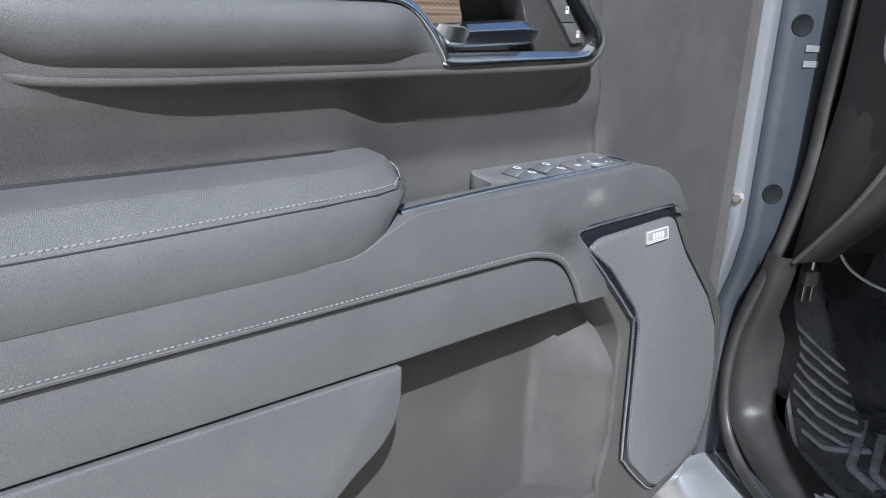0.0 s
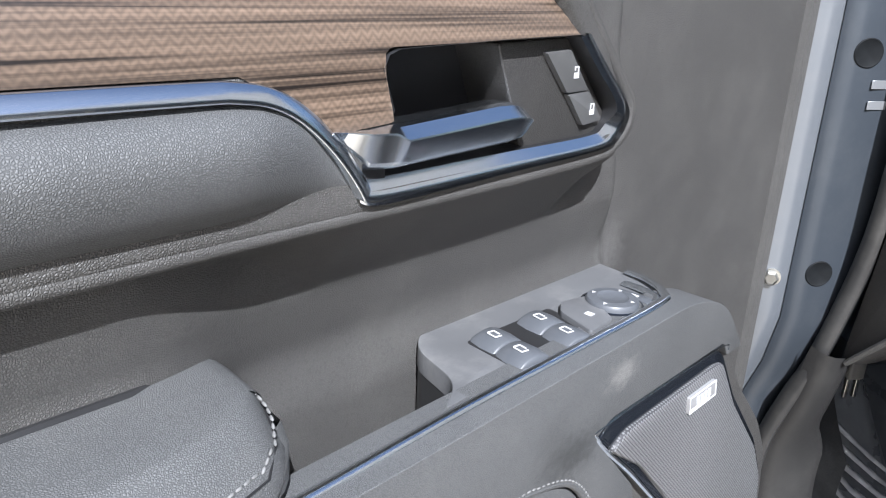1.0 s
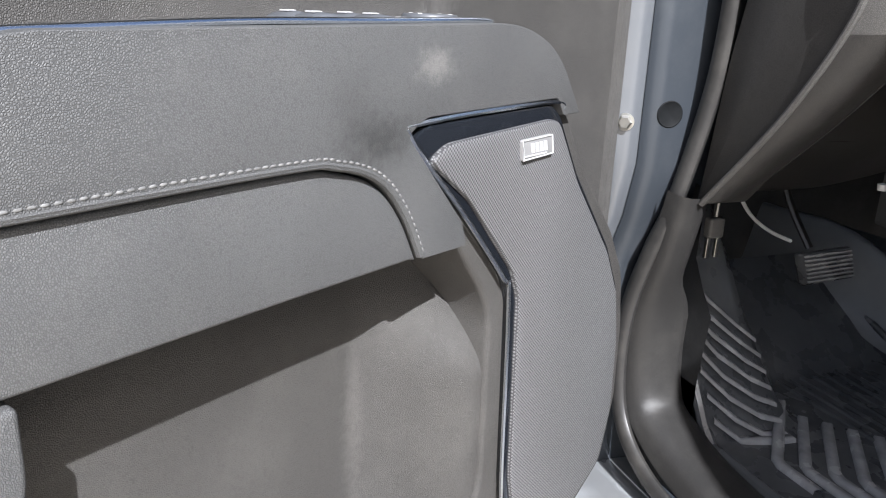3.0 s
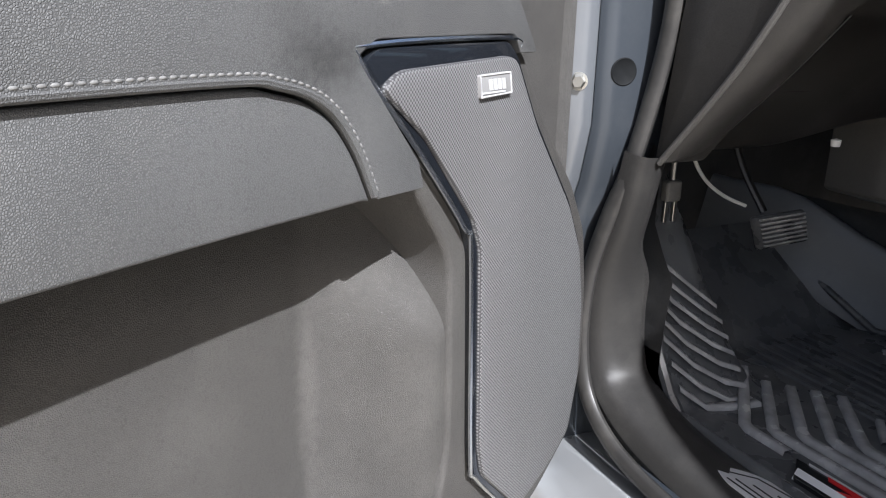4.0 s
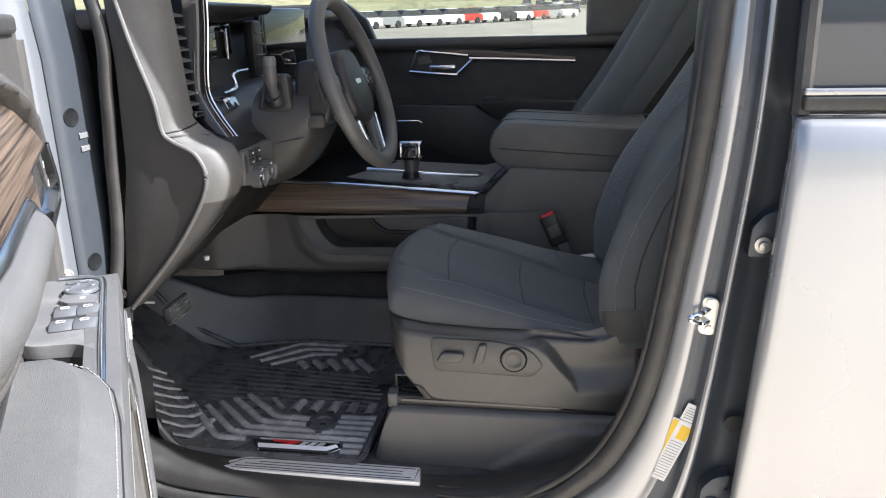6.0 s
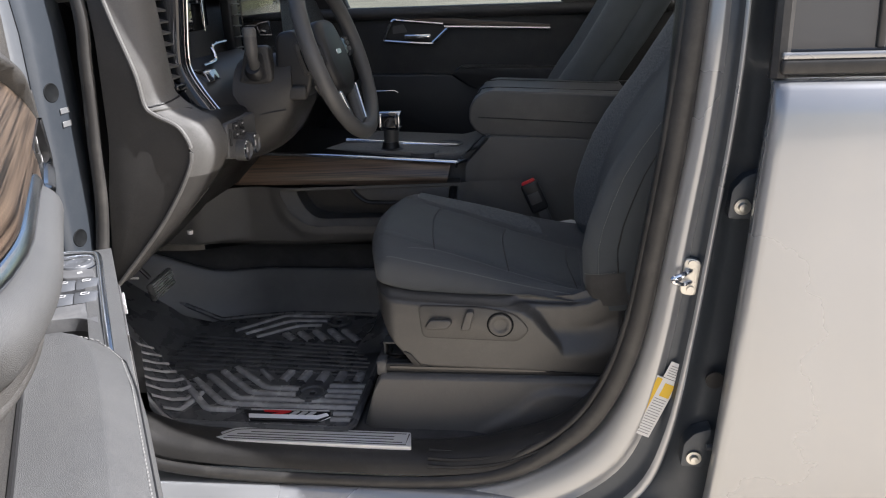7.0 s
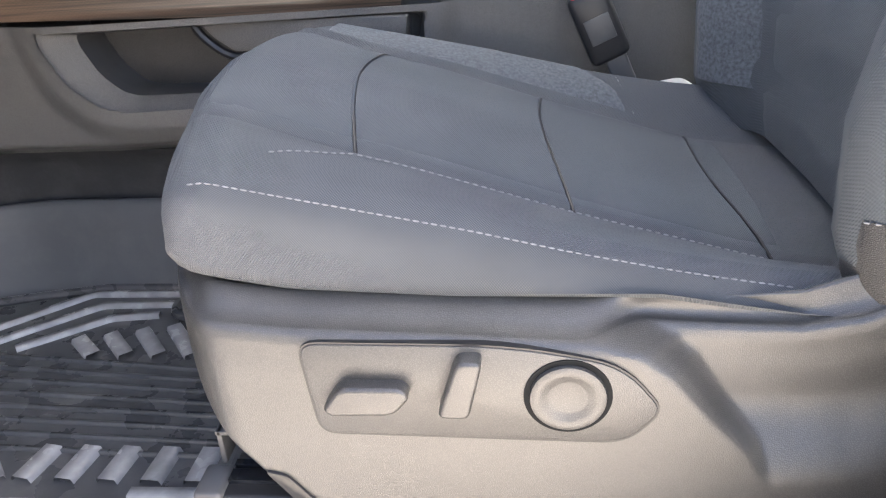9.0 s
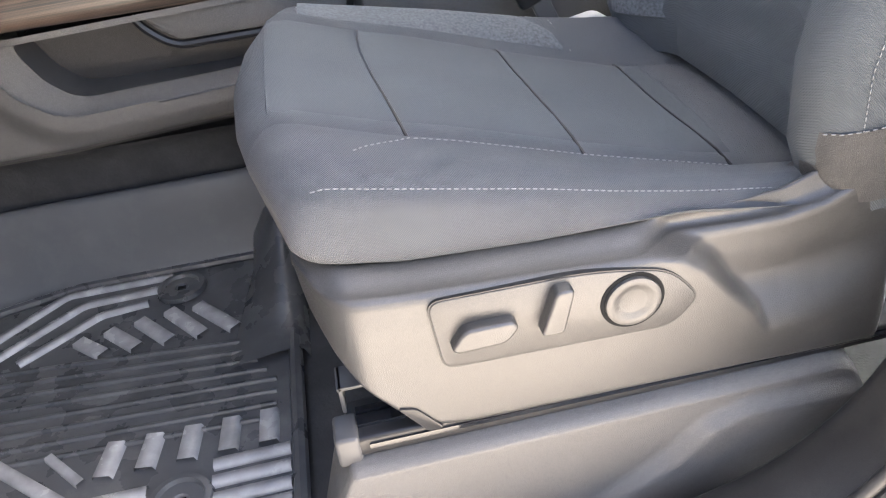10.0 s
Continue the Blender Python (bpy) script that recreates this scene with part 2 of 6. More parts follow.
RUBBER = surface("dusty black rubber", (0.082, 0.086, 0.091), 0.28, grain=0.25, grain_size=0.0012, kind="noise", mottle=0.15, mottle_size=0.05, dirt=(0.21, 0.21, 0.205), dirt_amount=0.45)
# Sky gloss on the ribs is put into this pale base, along with dust.
RIB_SHEEN = surface("rubber ribs with sheen and dust", (0.34, 0.344, 0.35), 0.26, grain=0.2, grain_size=0.0012, kind="noise", mottle=0.25, mottle_size=0.03, dirt=(0.28, 0.28, 0.27), dirt_amount=0.5)
# Darker copy of the silver paint, with the pillars' shade in its colour.
SHADED_PAINT = surface("silver paint darkened for shade", (0.060, 0.070, 0.084), 0.40, 0.4, mottle=0.04, mottle_size=0.3, coat=0.2, dirt=(0.3, 0.3, 0.29), dirt_amount=0.08)
LINER = surface("grey floor liner", (0.125, 0.130, 0.134), 0.42, grain=0.2, grain_size=0.0016, kind="noise", mottle=0.10, mottle_size=0.15, dirt=(0.22, 0.22, 0.21), dirt_amount=0.3)
SEAL = surface("black rubber seal", (0.034, 0.033, 0.032), 0.42, grain=0.2, grain_size=0.0015, kind="noise", dirt=(0.2, 0.19, 0.17), dirt_amount=0.2)
PLUG = surface("black rubber plug", (0.010, 0.011, 0.012), 0.65, spec=0.12, mottle=0.2, mottle_size=0.01)
CHROME = surface("blue-tinted satin chrome", (0.88, 0.93, 0.99), 0.20, 1.0, mottle=0.05)
BRIGHT = plain("bright chrome", (0.86, 0.87, 0.89), 0.08, 1.0)
STEEL = surface("zinc plated steel", (0.60, 0.59, 0.55), 0.35, 1.0, grain=0.2, grain_size=0.001, kind="noise")
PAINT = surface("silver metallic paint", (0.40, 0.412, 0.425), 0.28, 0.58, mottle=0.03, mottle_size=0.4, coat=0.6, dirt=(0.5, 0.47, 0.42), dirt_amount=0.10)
# Same body paint again, its sunlit tone at the fender edge set by colour.
SUNLIT_PAINT = surface("silver paint in a sunlit mid tone", (0.19, 0.205, 0.225), 0.30, 0.45, mottle=0.03, mottle_size=0.4, coat=0.5, dirt=(0.4, 0.38, 0.35), dirt_amount=0.10)
FABRIC = surface("dark slate seat cloth", (0.116, 0.125, 0.133), 0.80, grain=0.8, grain_size=0.0016, kind="twill", mottle=0.05, mottle_size=0.05, sheen=0.12, spec=0.3)
CLOTH = surface("slate heather cloth", (0.128, 0.139, 0.148), 0.88, grain=0.8, grain_size=0.0018, kind="woven", mottle=0.30, mottle_size=0.0035, sheen=0.15, spec=0.2)
TRIMGREY = surface("warm grey trim and lit nose", (0.128, 0.125, 0.119), 0.45, grain=0.4, grain_size=0.0016, mottle=0.05, dirt=(0.3, 0.29, 0.27), dirt_amount=0.1)
INSERT = surface("dark slate centre cloth", (0.098, 0.109, 0.115), 0.80, grain=0.4, grain_size=0.0018, kind="twill", mottle=0.06, mottle_size=0.06, sheen=0.10, spec=0.25)
THREAD = surface("pale grey thread", (0.17, 0.17, 0.166), 0.75, mottle=0.3, mottle_size=0.004)
SEAT_THREAD = surface("light grey thread", (0.31, 0.31, 0.306), 0.7, mottle=0.25, mottle_size=0.004)
CARPET = surface("charcoal floor lining", (0.040, 0.041, 0.043), 0.7, grain=0.4, grain_size=0.004, kind="noise", dirt=(0.15, 0.15, 0.145), dirt_amount=0.3)
MARK = plain("white print", (0.55, 0.55, 0.55), 0.5)
RED = plain("red plastic", (0.60, 0.02, 0.025), 0.35)
YELLOW = plain("yellow print", (0.75, 0.48, 0.02), 0.5)
PAPER = surface("white label", (0.70, 0.70, 0.69), 0.4, mottle=0.05, mottle_size=0.02)
GREYPRINT = plain("grey print", (0.25, 0.25, 0.25), 0.5)
WOOD_DOOR = wood_trim("striped brown veneer", 0)
WOOD_CONSOLE = wood_trim("striped walnut veneer", 0, (0.15, 0.097, 0.064), (0.02, 0.017, 0.013), 0.12)
GRILLE = perforated("speaker mesh")
WINDOW = glass("clear tinted glass", (0.80, 0.86, 0.84))
PRIVACY = plain("dark privacy glass", (0.05, 0.06, 0.075), 0.05, 0.0, 0.5)


# ---- building blocks ----
def fillet(points, radius, steps=5):
    """The outline with its corners rounded; radius: one number, or one for each corner."""
    out, count = [], len(points)
    for i in range(count):
        p, a, c = Vector(points[i]), Vector(points[i - 1]), Vector(points[(i + 1) % count])
        r = radius[i] if isinstance(radius, (list, tuple)) else radius
        d1, d2 = (a - p), (c - p)
        r = min(r, d1.length * 0.48, d2.length * 0.48)
        if r < 1e-4:
            out.append(tuple(p))
            continue
        s, e = p + d1.normalized() * r, p + d2.normalized() * r
        for k in range(steps + 1):
            t = k / steps
            out.append(tuple((1 - t) ** 2 * s + 2 * t * (1 - t) * p + t * t * e))
    return out


def curve_through(points, per=6, closed=False):
    """A smooth line through the points (Catmull-Rom)."""
    pts, out = [Vector(p) for p in points], []
    n = len(pts)
    for i in range(n if closed else n - 1):
        if closed:
            p0, p1, p2, p3 = pts[i - 1], pts[i], pts[(i + 1) % n], pts[(i + 2) % n]
        else:
            p0, p1, p2, p3 = pts[max(i - 1, 0)], pts[i], pts[i + 1], pts[min(i + 2, n - 1)]
        for k in range(per):
            t = k / per
            out.append(0.5 * (2 * p1 + (p2 - p0) * t + (2 * p0 - 5 * p1 + 4 * p2 - p3) * t * t + (3 * p1 - p0 - 3 * p2 + p3) * t ** 3))
    if not closed:
        out.append(pts[-1])
    return out


def extruded(outline, axis, low, high, bevel=0.0, segments=3, back=False):
    """A slab with that outline across one axis ('x': y,z; 'y': x,z; 'z': x,y), its high-side rim rounded (back: the low side instead)."""
    bm = bmesh.new()
    put = {"x": lambda a, b, h: (h, a, b), "y": lambda a, b, h: (a, h, b), "z": lambda a, b, h: (a, b, h)}[axis]
    top = [bm.verts.new(put(a, b, high)) for a, b in outline]
    bot = [bm.verts.new(put(a, b, low)) for a, b in outline]
    f1, f2 = bm.faces.new(top), bm.faces.new(bot[::-1])
    n = len(outline)
    for i in range(n):
        bm.faces.new((top[i], bot[i], bot[(i + 1) % n], top[(i + 1) % n]))
    bmesh.ops.recalc_face_normals(bm, faces=bm.faces)
    if bevel:
        rim = set((f2 if back else f1).edges)
        if back == "both":
            rim |= set(f1.edges)
        bmesh.ops.bevel(bm, geom=list(rim), offset=bevel, segments=segments, affect="EDGES", clamp_overlap=True, profile=0.5)
    return bm


def block(size, centre=(0, 0, 0), bevel=0.004, segments=3):
    bm = bmesh.new()
    bmesh.ops.create_cube(bm, size=1)
    bmesh.ops.scale(bm, vec=size, verts=bm.verts)
    if bevel:
        bmesh.ops.bevel(bm, geom=list(bm.edges), offset=min(bevel, min(size) * 0.45), segments=segments, affect="EDGES", profile=0.5)
    bmesh.ops.translate(bm, vec=centre, verts=bm.verts)
    return bm


def sheet(rows, thick=0.0, closed=False, capped=True):
    """A skin over rows of points; thick: shell thickness against the normal side; closed: each row is a ring."""
    bm = bmesh.new()
    grid = [[bm.verts.new(p) for p in row] for row in rows]
    for a, b in zip(grid, grid[1:]):
        m = len(a)
        for i in range(m if closed else m - 1):
            bm.faces.new((a[i], a[(i + 1) % m], b[(i + 1) % m], b[i]))
    if closed and capped:
        bm.faces.new(grid[0][::-1])
        bm.faces.new(grid[-1])
        bmesh.ops.recalc_face_normals(bm, faces=bm.faces)
    if thick:
        bmesh.ops.solidify(bm, geom=list(bm.faces), thickness=thick)
    return bm


def tube(points, radius, sides=10, flat=1.0, up=(0, 0, 1)):
    """A rod along a line of points; flat squeezes it across its up axis."""
    pts = [Vector(p) for p in points]
    rows, up = [], Vector(up)
    for i, p in enumerate(pts):
        way = (pts[min(i + 1, len(pts) - 1)] - pts[max(i - 1, 0)]).normalized()
        side = way.cross(up)
        side = side.normalized() if side.length > 1e-4 else Vector((1, 0, 0))
        top = side.cross(way).normalized()
        r = radius[i] if isinstance(radius, (list, tuple)) else radius
        rows.append([p + r * (math.cos(a) * side + flat * math.sin(a) * top) for a in (2 * math.pi * k / sides for k in range(sides))])
    return sheet(rows, closed=True)


def turned(profile, sides=32, axis="z", centre=(0, 0, 0)):
    """A turned body from (radius, height) pairs."""
    rows = []
    for r, h in profile:
        row = []
        for k in range(sides):
            a = 2 * math.pi * k / sides
            c, s = r * math.cos(a), r * math.sin(a)
            p = {"x": (h, c, s), "y": (c, h, s), "z": (c, s, h)}[axis]
            row.append(Vector(p) + Vector(centre))
        rows.append(row)
    return sheet(rows, closed=True)


def stitches(points, length=0.0045, gap=0.0022, radius=0.0007):
    """A row of short raised threads along a line of points."""
    pts = [Vector(p) for p in points]
    bm, run, step = bmesh.new(), 0.0, length + gap
    for a, b in zip(pts, pts[1:]):
        span = (b - a).length
        if span < 1e-6:
            continue
        way = (b - a) / span
        while run < span:
            mid = a + way * (run + length / 2)
            side = way.orthogonal().normalized()
            third = way.cross(side)
            ends = []
            for s, r in ((-0.5, 0.45), (-0.25, 1), (0.25, 1), (0.5, 0.45)):
                ends.append([bm.verts.new(mid + way * length * s + radius * r * (math.cos(q) * side + math.sin(q) * third)) for q in (0.785, 2.356, 3.927, 5.498)])
            for e, f in zip(ends, ends[1:]):
                for i in range(4):
                    bm.faces.new((e[i], e[(i + 1) % 4], f[(i + 1) % 4], f[i]))
            bm.faces.new(ends[0][::-1]), bm.faces.new(ends[-1])
            run += step
        run -= span
    return bm


def joined(*parts):
    """Several bmeshes of one part as one."""
    out = bmesh.new()
    for bm in parts:
        me = bpy.data.meshes.new("piece")
        bm.to_mesh(me)
        bm.free()
        out.from_mesh(me)
        bpy.data.meshes.remove(me)
    return out


def made(bm, name, material, sharp=38):
    for f in bm.faces:
        f.smooth = True
    for e in bm.edges:
        if len(e.link_faces) == 2 and e.calc_face_angle(0) > radians(sharp):
            e.smooth = False
    me = bpy.data.meshes.new(name)
    bm.to_mesh(me)
    bm.free()
    me.materials.append(material)
    return me


def part(name, bm, material, parent, label="", sharp=38):
    ob = new(name, made(bm, name, material, sharp))
    ob.parent = parent
    return tagged(ob, label)


def thing(name, label, category, at=None, group="", kind=""):
    ob = new(name)
    ob.empty_display_size = 0.1
    if at is not None:
        ob.matrix_world = at
    return tagged(ob, label, category, group, kind)


def single(name, bm, material, label, category, kind="", sharp=38):
    return tagged(new(name, made(bm, name, material, sharp)), label, category, "", kind)


def step(a, b, x):
    t = np.clip((x - a) / (b - a), 0, 1)
    return t * t * (3 - 2 * t)


def turned_to(bm, m):
    bmesh.ops.transform(bm, matrix=m, verts=bm.verts)
    return bm


# ---- ground and distance ----
GROUND = surface("pale concrete paving", (0.56, 0.49, 0.39), 0.85, grain=0.4, grain_size=0.02, kind="noise", mottle=0.15, mottle_size=1.5, dirt=(0.44, 0.39, 0.31), dirt_amount=0.4)
GRASS = surface("dry grass bank", (0.17, 0.165, 0.085), 0.95, mottle=0.35, mottle_size=3.0, grain=0.5, grain_size=0.3, kind="noise")
rows = []
for i, r in enumerate([0.0, 3, 8, 20, 50, 100, 150, 200, 300, 500, 900, 4000]):
    rise = min(9.0, max(0.0, r - 200) * 0.05)
    rows.append([(1.0 + (r + 0.01) * math.cos(a), 1.5 + (r + 0.01) * math.sin(a), rise) for a in (2 * math.pi * k / 48 for k in range(48))])
ground = single("ground", sheet(rows, closed=True, capped=False), GROUND, "pale sunlit concrete lot", "ground", "structure")
bank = sheet([[(-160 + 10 * k, 158 + j * 40, 2.35 + j * 4.2 + 0.5 * math.sin(k * 0.9 + j) * (j > 0)) for k in range(37)] for j in range(5)])
single("grass_bank", bank, GRASS, "dry green grass bank behind the lot", "bank", "structure")
HEADLINER = surface("light grey headliner", (0.52, 0.51, 0.49), 0.9, grain=0.3, grain_size=0.002, kind="noise")
PLATE_METAL = surface("pale brushed plate", (0.74, 0.75, 0.76), 0.36, 0.35, mottle=0.05, mottle_size=0.05)
SCREEN = plain("switched-off display glass", (0.01, 0.011, 0.013), 0.03, 0, 0.8)

# ---- driver's door, swung open ----
DOOR = thing("front_door", "open driver's door with grey leather trim and chrome pull", "door", pose(-0.9445, 0.7563, 0, 0, 0, -58))


def near(u, z, outline):
    """Signed distance from an outline, positive inside, for arrays of u and z."""
    best, inside = np.full(u.shape, 9.0), np.zeros(u.shape, bool)
    for (ax, ay), (bx, by) in zip(outline, outline[1:] + outline[:1]):
        dx, dy = bx - ax, by - ay
        t = np.clip(((u - ax) * dx + (z - ay) * dy) / (dx * dx + dy * dy + 1e-12), 0, 1)
        best = np.minimum(best, np.hypot(u - ax - t * dx, z - ay - t * dy))
        cross = (ay > z) != (by > z)
        inside ^= cross & (u < dx * (z - ay) / (by - ay + 1e-12) + ax)
    return np.where(inside, best, -best)


CUP = [(0.712, 1.318), (0.704, 1.311), (0.60, 1.3125), (0.50, 1.3135), (0.482, 1.321), (0.478, 1.330), (0.484, 1.342), (0.530, 1.384), (0.68, 1.384), (0.696, 1.376)]


def door_skin():
    us, zs = np.arange(-0.006, 1.181, 0.006), np.arange(0.575, 1.526, 0.0055)
    u, z = np.meshgrid(us, zs)
    w = np.full(u.shape, -0.049)
    wall = step(0.374, 0.390, u + 0.14 * (1.17 - z) * (z > 1.17))
    w += 0.012 * wall
    w -= 0.006 * wall * step(1.16, 1.20, z) * step(0.80, 0.72, u)
    w += 0.013 * wall * np.clip((z - 1.205) / 0.045, 0, 1) * step(0.84, 0.72, u)
    w += wall * (0.015 * step(1.195, 1.215, z) + 0.014 * np.clip((z - 1.235) / 0.050, 0, 1)) * step(0.74, 0.83, u)
    w += 0.014 * wall * step(1.03, 0.96, z)
    w += 0.072 * step(0.505, 0.415, u) * (0.30 * step(1.05, 1.01, z) + 0.70 * step(0.985, 0.90, z)) * wall
    foot = np.interp(us, [0.44, 0.46, 0.497, 0.706, 0.742, 0.80, 1.06, 1.09, 1.13, 1.18], [1.295, 1.270, 1.247, 1.245, 1.270, 1.290, 1.291, 1.301, 1.34, 1.45])[None, :]
    roof = np.interp(us, [0.44, 1.06, 1.09, 1.13, 1.18], [1.301, 1.301, 1.311, 1.35, 1.46])[None, :]
    lift = np.clip((z - foot) / (roof - foot), 0, 1) ** 1.25
    edge = np.interp(z, [1.25, 1.30, 1.323, 1.339, 1.385, 1.406, 1.45, 1.53], [0.440, 0.458, 0.452, 0.456, 0.488, 0.508, 0.57, 0.72])
    side = step(edge - 0.006, edge + 0.020, u)
    top = 1 - 0.75 * step(1.43, 1.50, z)
    back = 1.15 * np.clip(u - 0.95, 0, 1) ** 2
    w = np.maximum(w, w + (0.012 - back - w) * lift * side * top)
    ledge = np.interp(z, [1.35, 1.387, 1.408, 1.448, 1.462], [0.50, 0.537, 0.556, 0.61, 0.68])
    w -= 0.030 * step(1.374, 1.380, z) * step(1.466, 1.458, z) * step(ledge - 0.002, ledge + 0.010, u)
    hole = near(u + 0.003, z + 0.003, CUP) > -0.001
    bm = bmesh.new()
    grid = [[bm.verts.new((us[i], w[j, i], zs[j])) for i in range(len(us))] for j in range(len(zs))]
    for j in range(len(zs) - 1):
        for i in range(len(us) - 1):
            if not hole[j, i]:
                bm.faces.new((grid[j][i], grid[j][i + 1], grid[j + 1][i + 1], grid[j + 1][i]))
    return bm


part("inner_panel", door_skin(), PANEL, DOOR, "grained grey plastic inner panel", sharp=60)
shell = extruded(fillet([(-0.02, 0.50), (1.17, 0.50), (1.17, 1.50), (0.02, 1.50), (-0.03, 1.2)], 0.04), "y", -0.16, -0.052, 0.012)
lip = curve_through([(1.16, 1.39), (1.115, 1.337), (1.09, 1.3125), (1.064, 1.3015), (0.934, 1.300), (0.80, 1.300), (0.712, 1.300), (0.60, 1.3000), (0.500, 1.3020), (0.475, 1.3080), (0.460, 1.322), (0.4625, 1.340), (0.488, 1.366), (0.515, 1.393), (0.535, 1.416)], 8)
part("panel_lip", tube([(p[0], 0.0075 - 1.15 * max(0.0, p[0] - 0.95) ** 2, p[1]) for p in lip], 0.0052, 12, 1.0, (0, 1, 0)), PANEL, DOOR)
part("door_shell", shell, PAINT, DOOR, "silver painted steel shell", sharp=30)
part("hem", tube([(0.000, -0.050, z) for z in (0.56, 0.9, 1.2, 1.49)], 0.012, 8, 1.0, (0, 1, 0)), PANEL, DOOR)
part("window_seal", block((1.1, 0.03, 0.03), (0.60, -0.055, 1.515), 0.008), SEAL, DOOR)
part("window_glass", block((1.06, 0.004, 0.02), (0.60, -0.085, 1.53), 0.001), WINDOW, DOOR)

# lower leather face, in two fields with a stitched step between them
SEAM = [(1.18, 1.107), (0.90, 1.106), (0.65, 1.107), (0.598, 1.103), (0.562, 1.090), (0.537, 1.064), (0.519, 1.031)]
top_field = [(1.18, 1.150), (0.843, 1.150), (0.812, 1.165), (0.777, 1.180), (0.41, 1.187), (0.352, 1.168), (0.306, 1.114), (0.335, 1.114), (0.345, 1.129),
             (0.52, 1.127), (0.538, 1.117), (0.474, 1.048), (0.468, 1.029)]
upper = fillet(top_field, [0, 0.03, 0.02, 0.02, 0.05, 0.03, 0.004, 0.002, 0.006, 0.006, 0.006, 0.003, 0.003]) + [tuple(p) for p in curve_through(SEAM[::-1], 5)]
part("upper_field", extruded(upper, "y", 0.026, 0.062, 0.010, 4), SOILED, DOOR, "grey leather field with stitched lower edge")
lower_field = [tuple(p) for p in curve_through([(u, z - 0.0025) for u, z in SEAM], 5)] + [(0.526, 1.030), (0.64, 1.031), (0.785, 1.031), (1.18, 1.038)]
part("lower_field", extruded(lower_field, "y", 0.022, 0.056, 0.004, 3), LEATHER, DOOR)
part("stitching", stitches([(p[0], 0.0615, p[1] + 0.0055) for p in curve_through(SEAM, 8)], 0.0044, 0.0010, 0.0013), THREAD, DOOR, "pale grey thread")
part("stitch_welt", tube([(p[0], 0.059, p[1] + 0.0025) for p in curve_through(SEAM, 8)], 0.0035, 8), LEATHER, DOOR)

# surround of the speaker and the map pocket
rim = [(0.468, 1.029), (0.474, 1.050), (0.538, 1.119), (0.52, 1.130), (0.345, 1.132), (0.312, 1.114), (0.265, 1.055), (0.190, 0.983), (0.152, 0.930), (0.136, 0.862), (0.131, 0.770),
       (0.154, 0.692), (0.225, 0.660), (0.29, 0.640), (0.33, 0.60), (0.42, 0.60), (0.43, 0.745), (0.415, 0.80), (0.417, 0.955), (0.428, 0.978)]
part("speaker_surround", extruded(fillet(rim, 0.012), "y", -0.045, 0.0535, 0.008, 4), PLASTIC, DOOR)
pocket_panel = [(0.786, 1.027), (1.18, 1.034), (1.18, 0.60), (1.0, 0.60), (0.95, 0.78), (0.868, 0.908), (0.803, 0.950), (0.786, 0.980)]
part("map_pocket", extruded(fillet(pocket_panel, [0.004, 0, 0, 0.02, 0.05, 0.04, 0.03, 0.02]), "y", 0.020, 0.058, 0.010, 4), LEATHER, DOOR, "grey padded map pocket front")
part("pocket_floor", block((0.75, 0.10, 0.02), (0.80, 0.005, 0.715), 0.008), PLASTIC, DOOR)
part("lower_sill_trim", extruded(fillet([(0.30, 0.57), (1.16, 0.57), (1.16, 0.70), (0.98, 0.715), (0.60, 0.745), (0.50, 0.70), (0.40, 0.69), (0.30, 0.64)], 0.02), "y", -0.04, 0.050, 0.012, 3), PLASTIC, DOOR)

# speaker grille
GR = [(0.531, 1.113), (0.518, 1.122), (0.353, 1.124), (0.338, 1.115), (0.296, 1.058), (0.215, 0.974), (0.181, 0.921), (0.164, 0.857), (0.159, 0.770), (0.180, 0.706), (0.232, 0.685),
      (0.289, 0.674), (0.316, 0.688), (0.379, 0.752), (0.388, 0.787), (0.397, 0.965), (0.409, 0.990), (0.473, 1.058)]


def inset(outline, d):
    """The outline moved inwards by d."""
    n, out = len(outline), []
    area = sum(outline[i - 1][0] * outline[i][1] - outline[i][0] * outline[i - 1][1] for i in range(n))
    s = 1 if area > 0 else -1
    for i in range(n):
        a, p, c = Vector(outline[i - 1]), Vector(outline[i]), Vector(outline[(i + 1) % n])
        n1, n2 = Vector((-(p - a).y, (p - a).x)).normalized() * s, Vector((-(c - p).y, (c - p).x)).normalized() * s
        m = (n1 + n2)
        m = m / max(m.dot(n1), 0.5)
        out.append(tuple(p + m * d))
    return out


frame_out = fillet(GR, 0.008)
part("speaker_frame", extruded(frame_out, "y", 0.048, 0.0605, 0.002, 2), GLOSS, DOOR, "gloss black speaker frame")
edge_line = curve_through([(0.335, 0.0605, 1.118), (0.352, 0.0605, 1.126), (0.518, 0.0605, 1.124), (0.533, 0.0605, 1.114), (0.474, 0.0605, 1.056), (0.411, 0.0605, 0.989), (0.3995, 0.0605, 0.964), (0.390, 0.0605, 0.785), (0.379, 0.0605, 0.755), (0.316, 0.0605, 0.690), (0.288, 0.0605, 0.676)], 6)
part("speaker_edging", tube(edge_line, 0.0019, 6), CHROME, DOOR, "thin blue-tinted chrome edging")
inner = inset(GR, 0.007)
inner[0:3] = [(0.517, 1.098), (0.498, 1.108), (0.358, 1.113)]
part("speaker_mesh", extruded(fillet(inner, 0.008), "y", 0.050, 0.0645, 0.0035, 3), GRILLE, DOOR, "grey perforated speaker mesh")
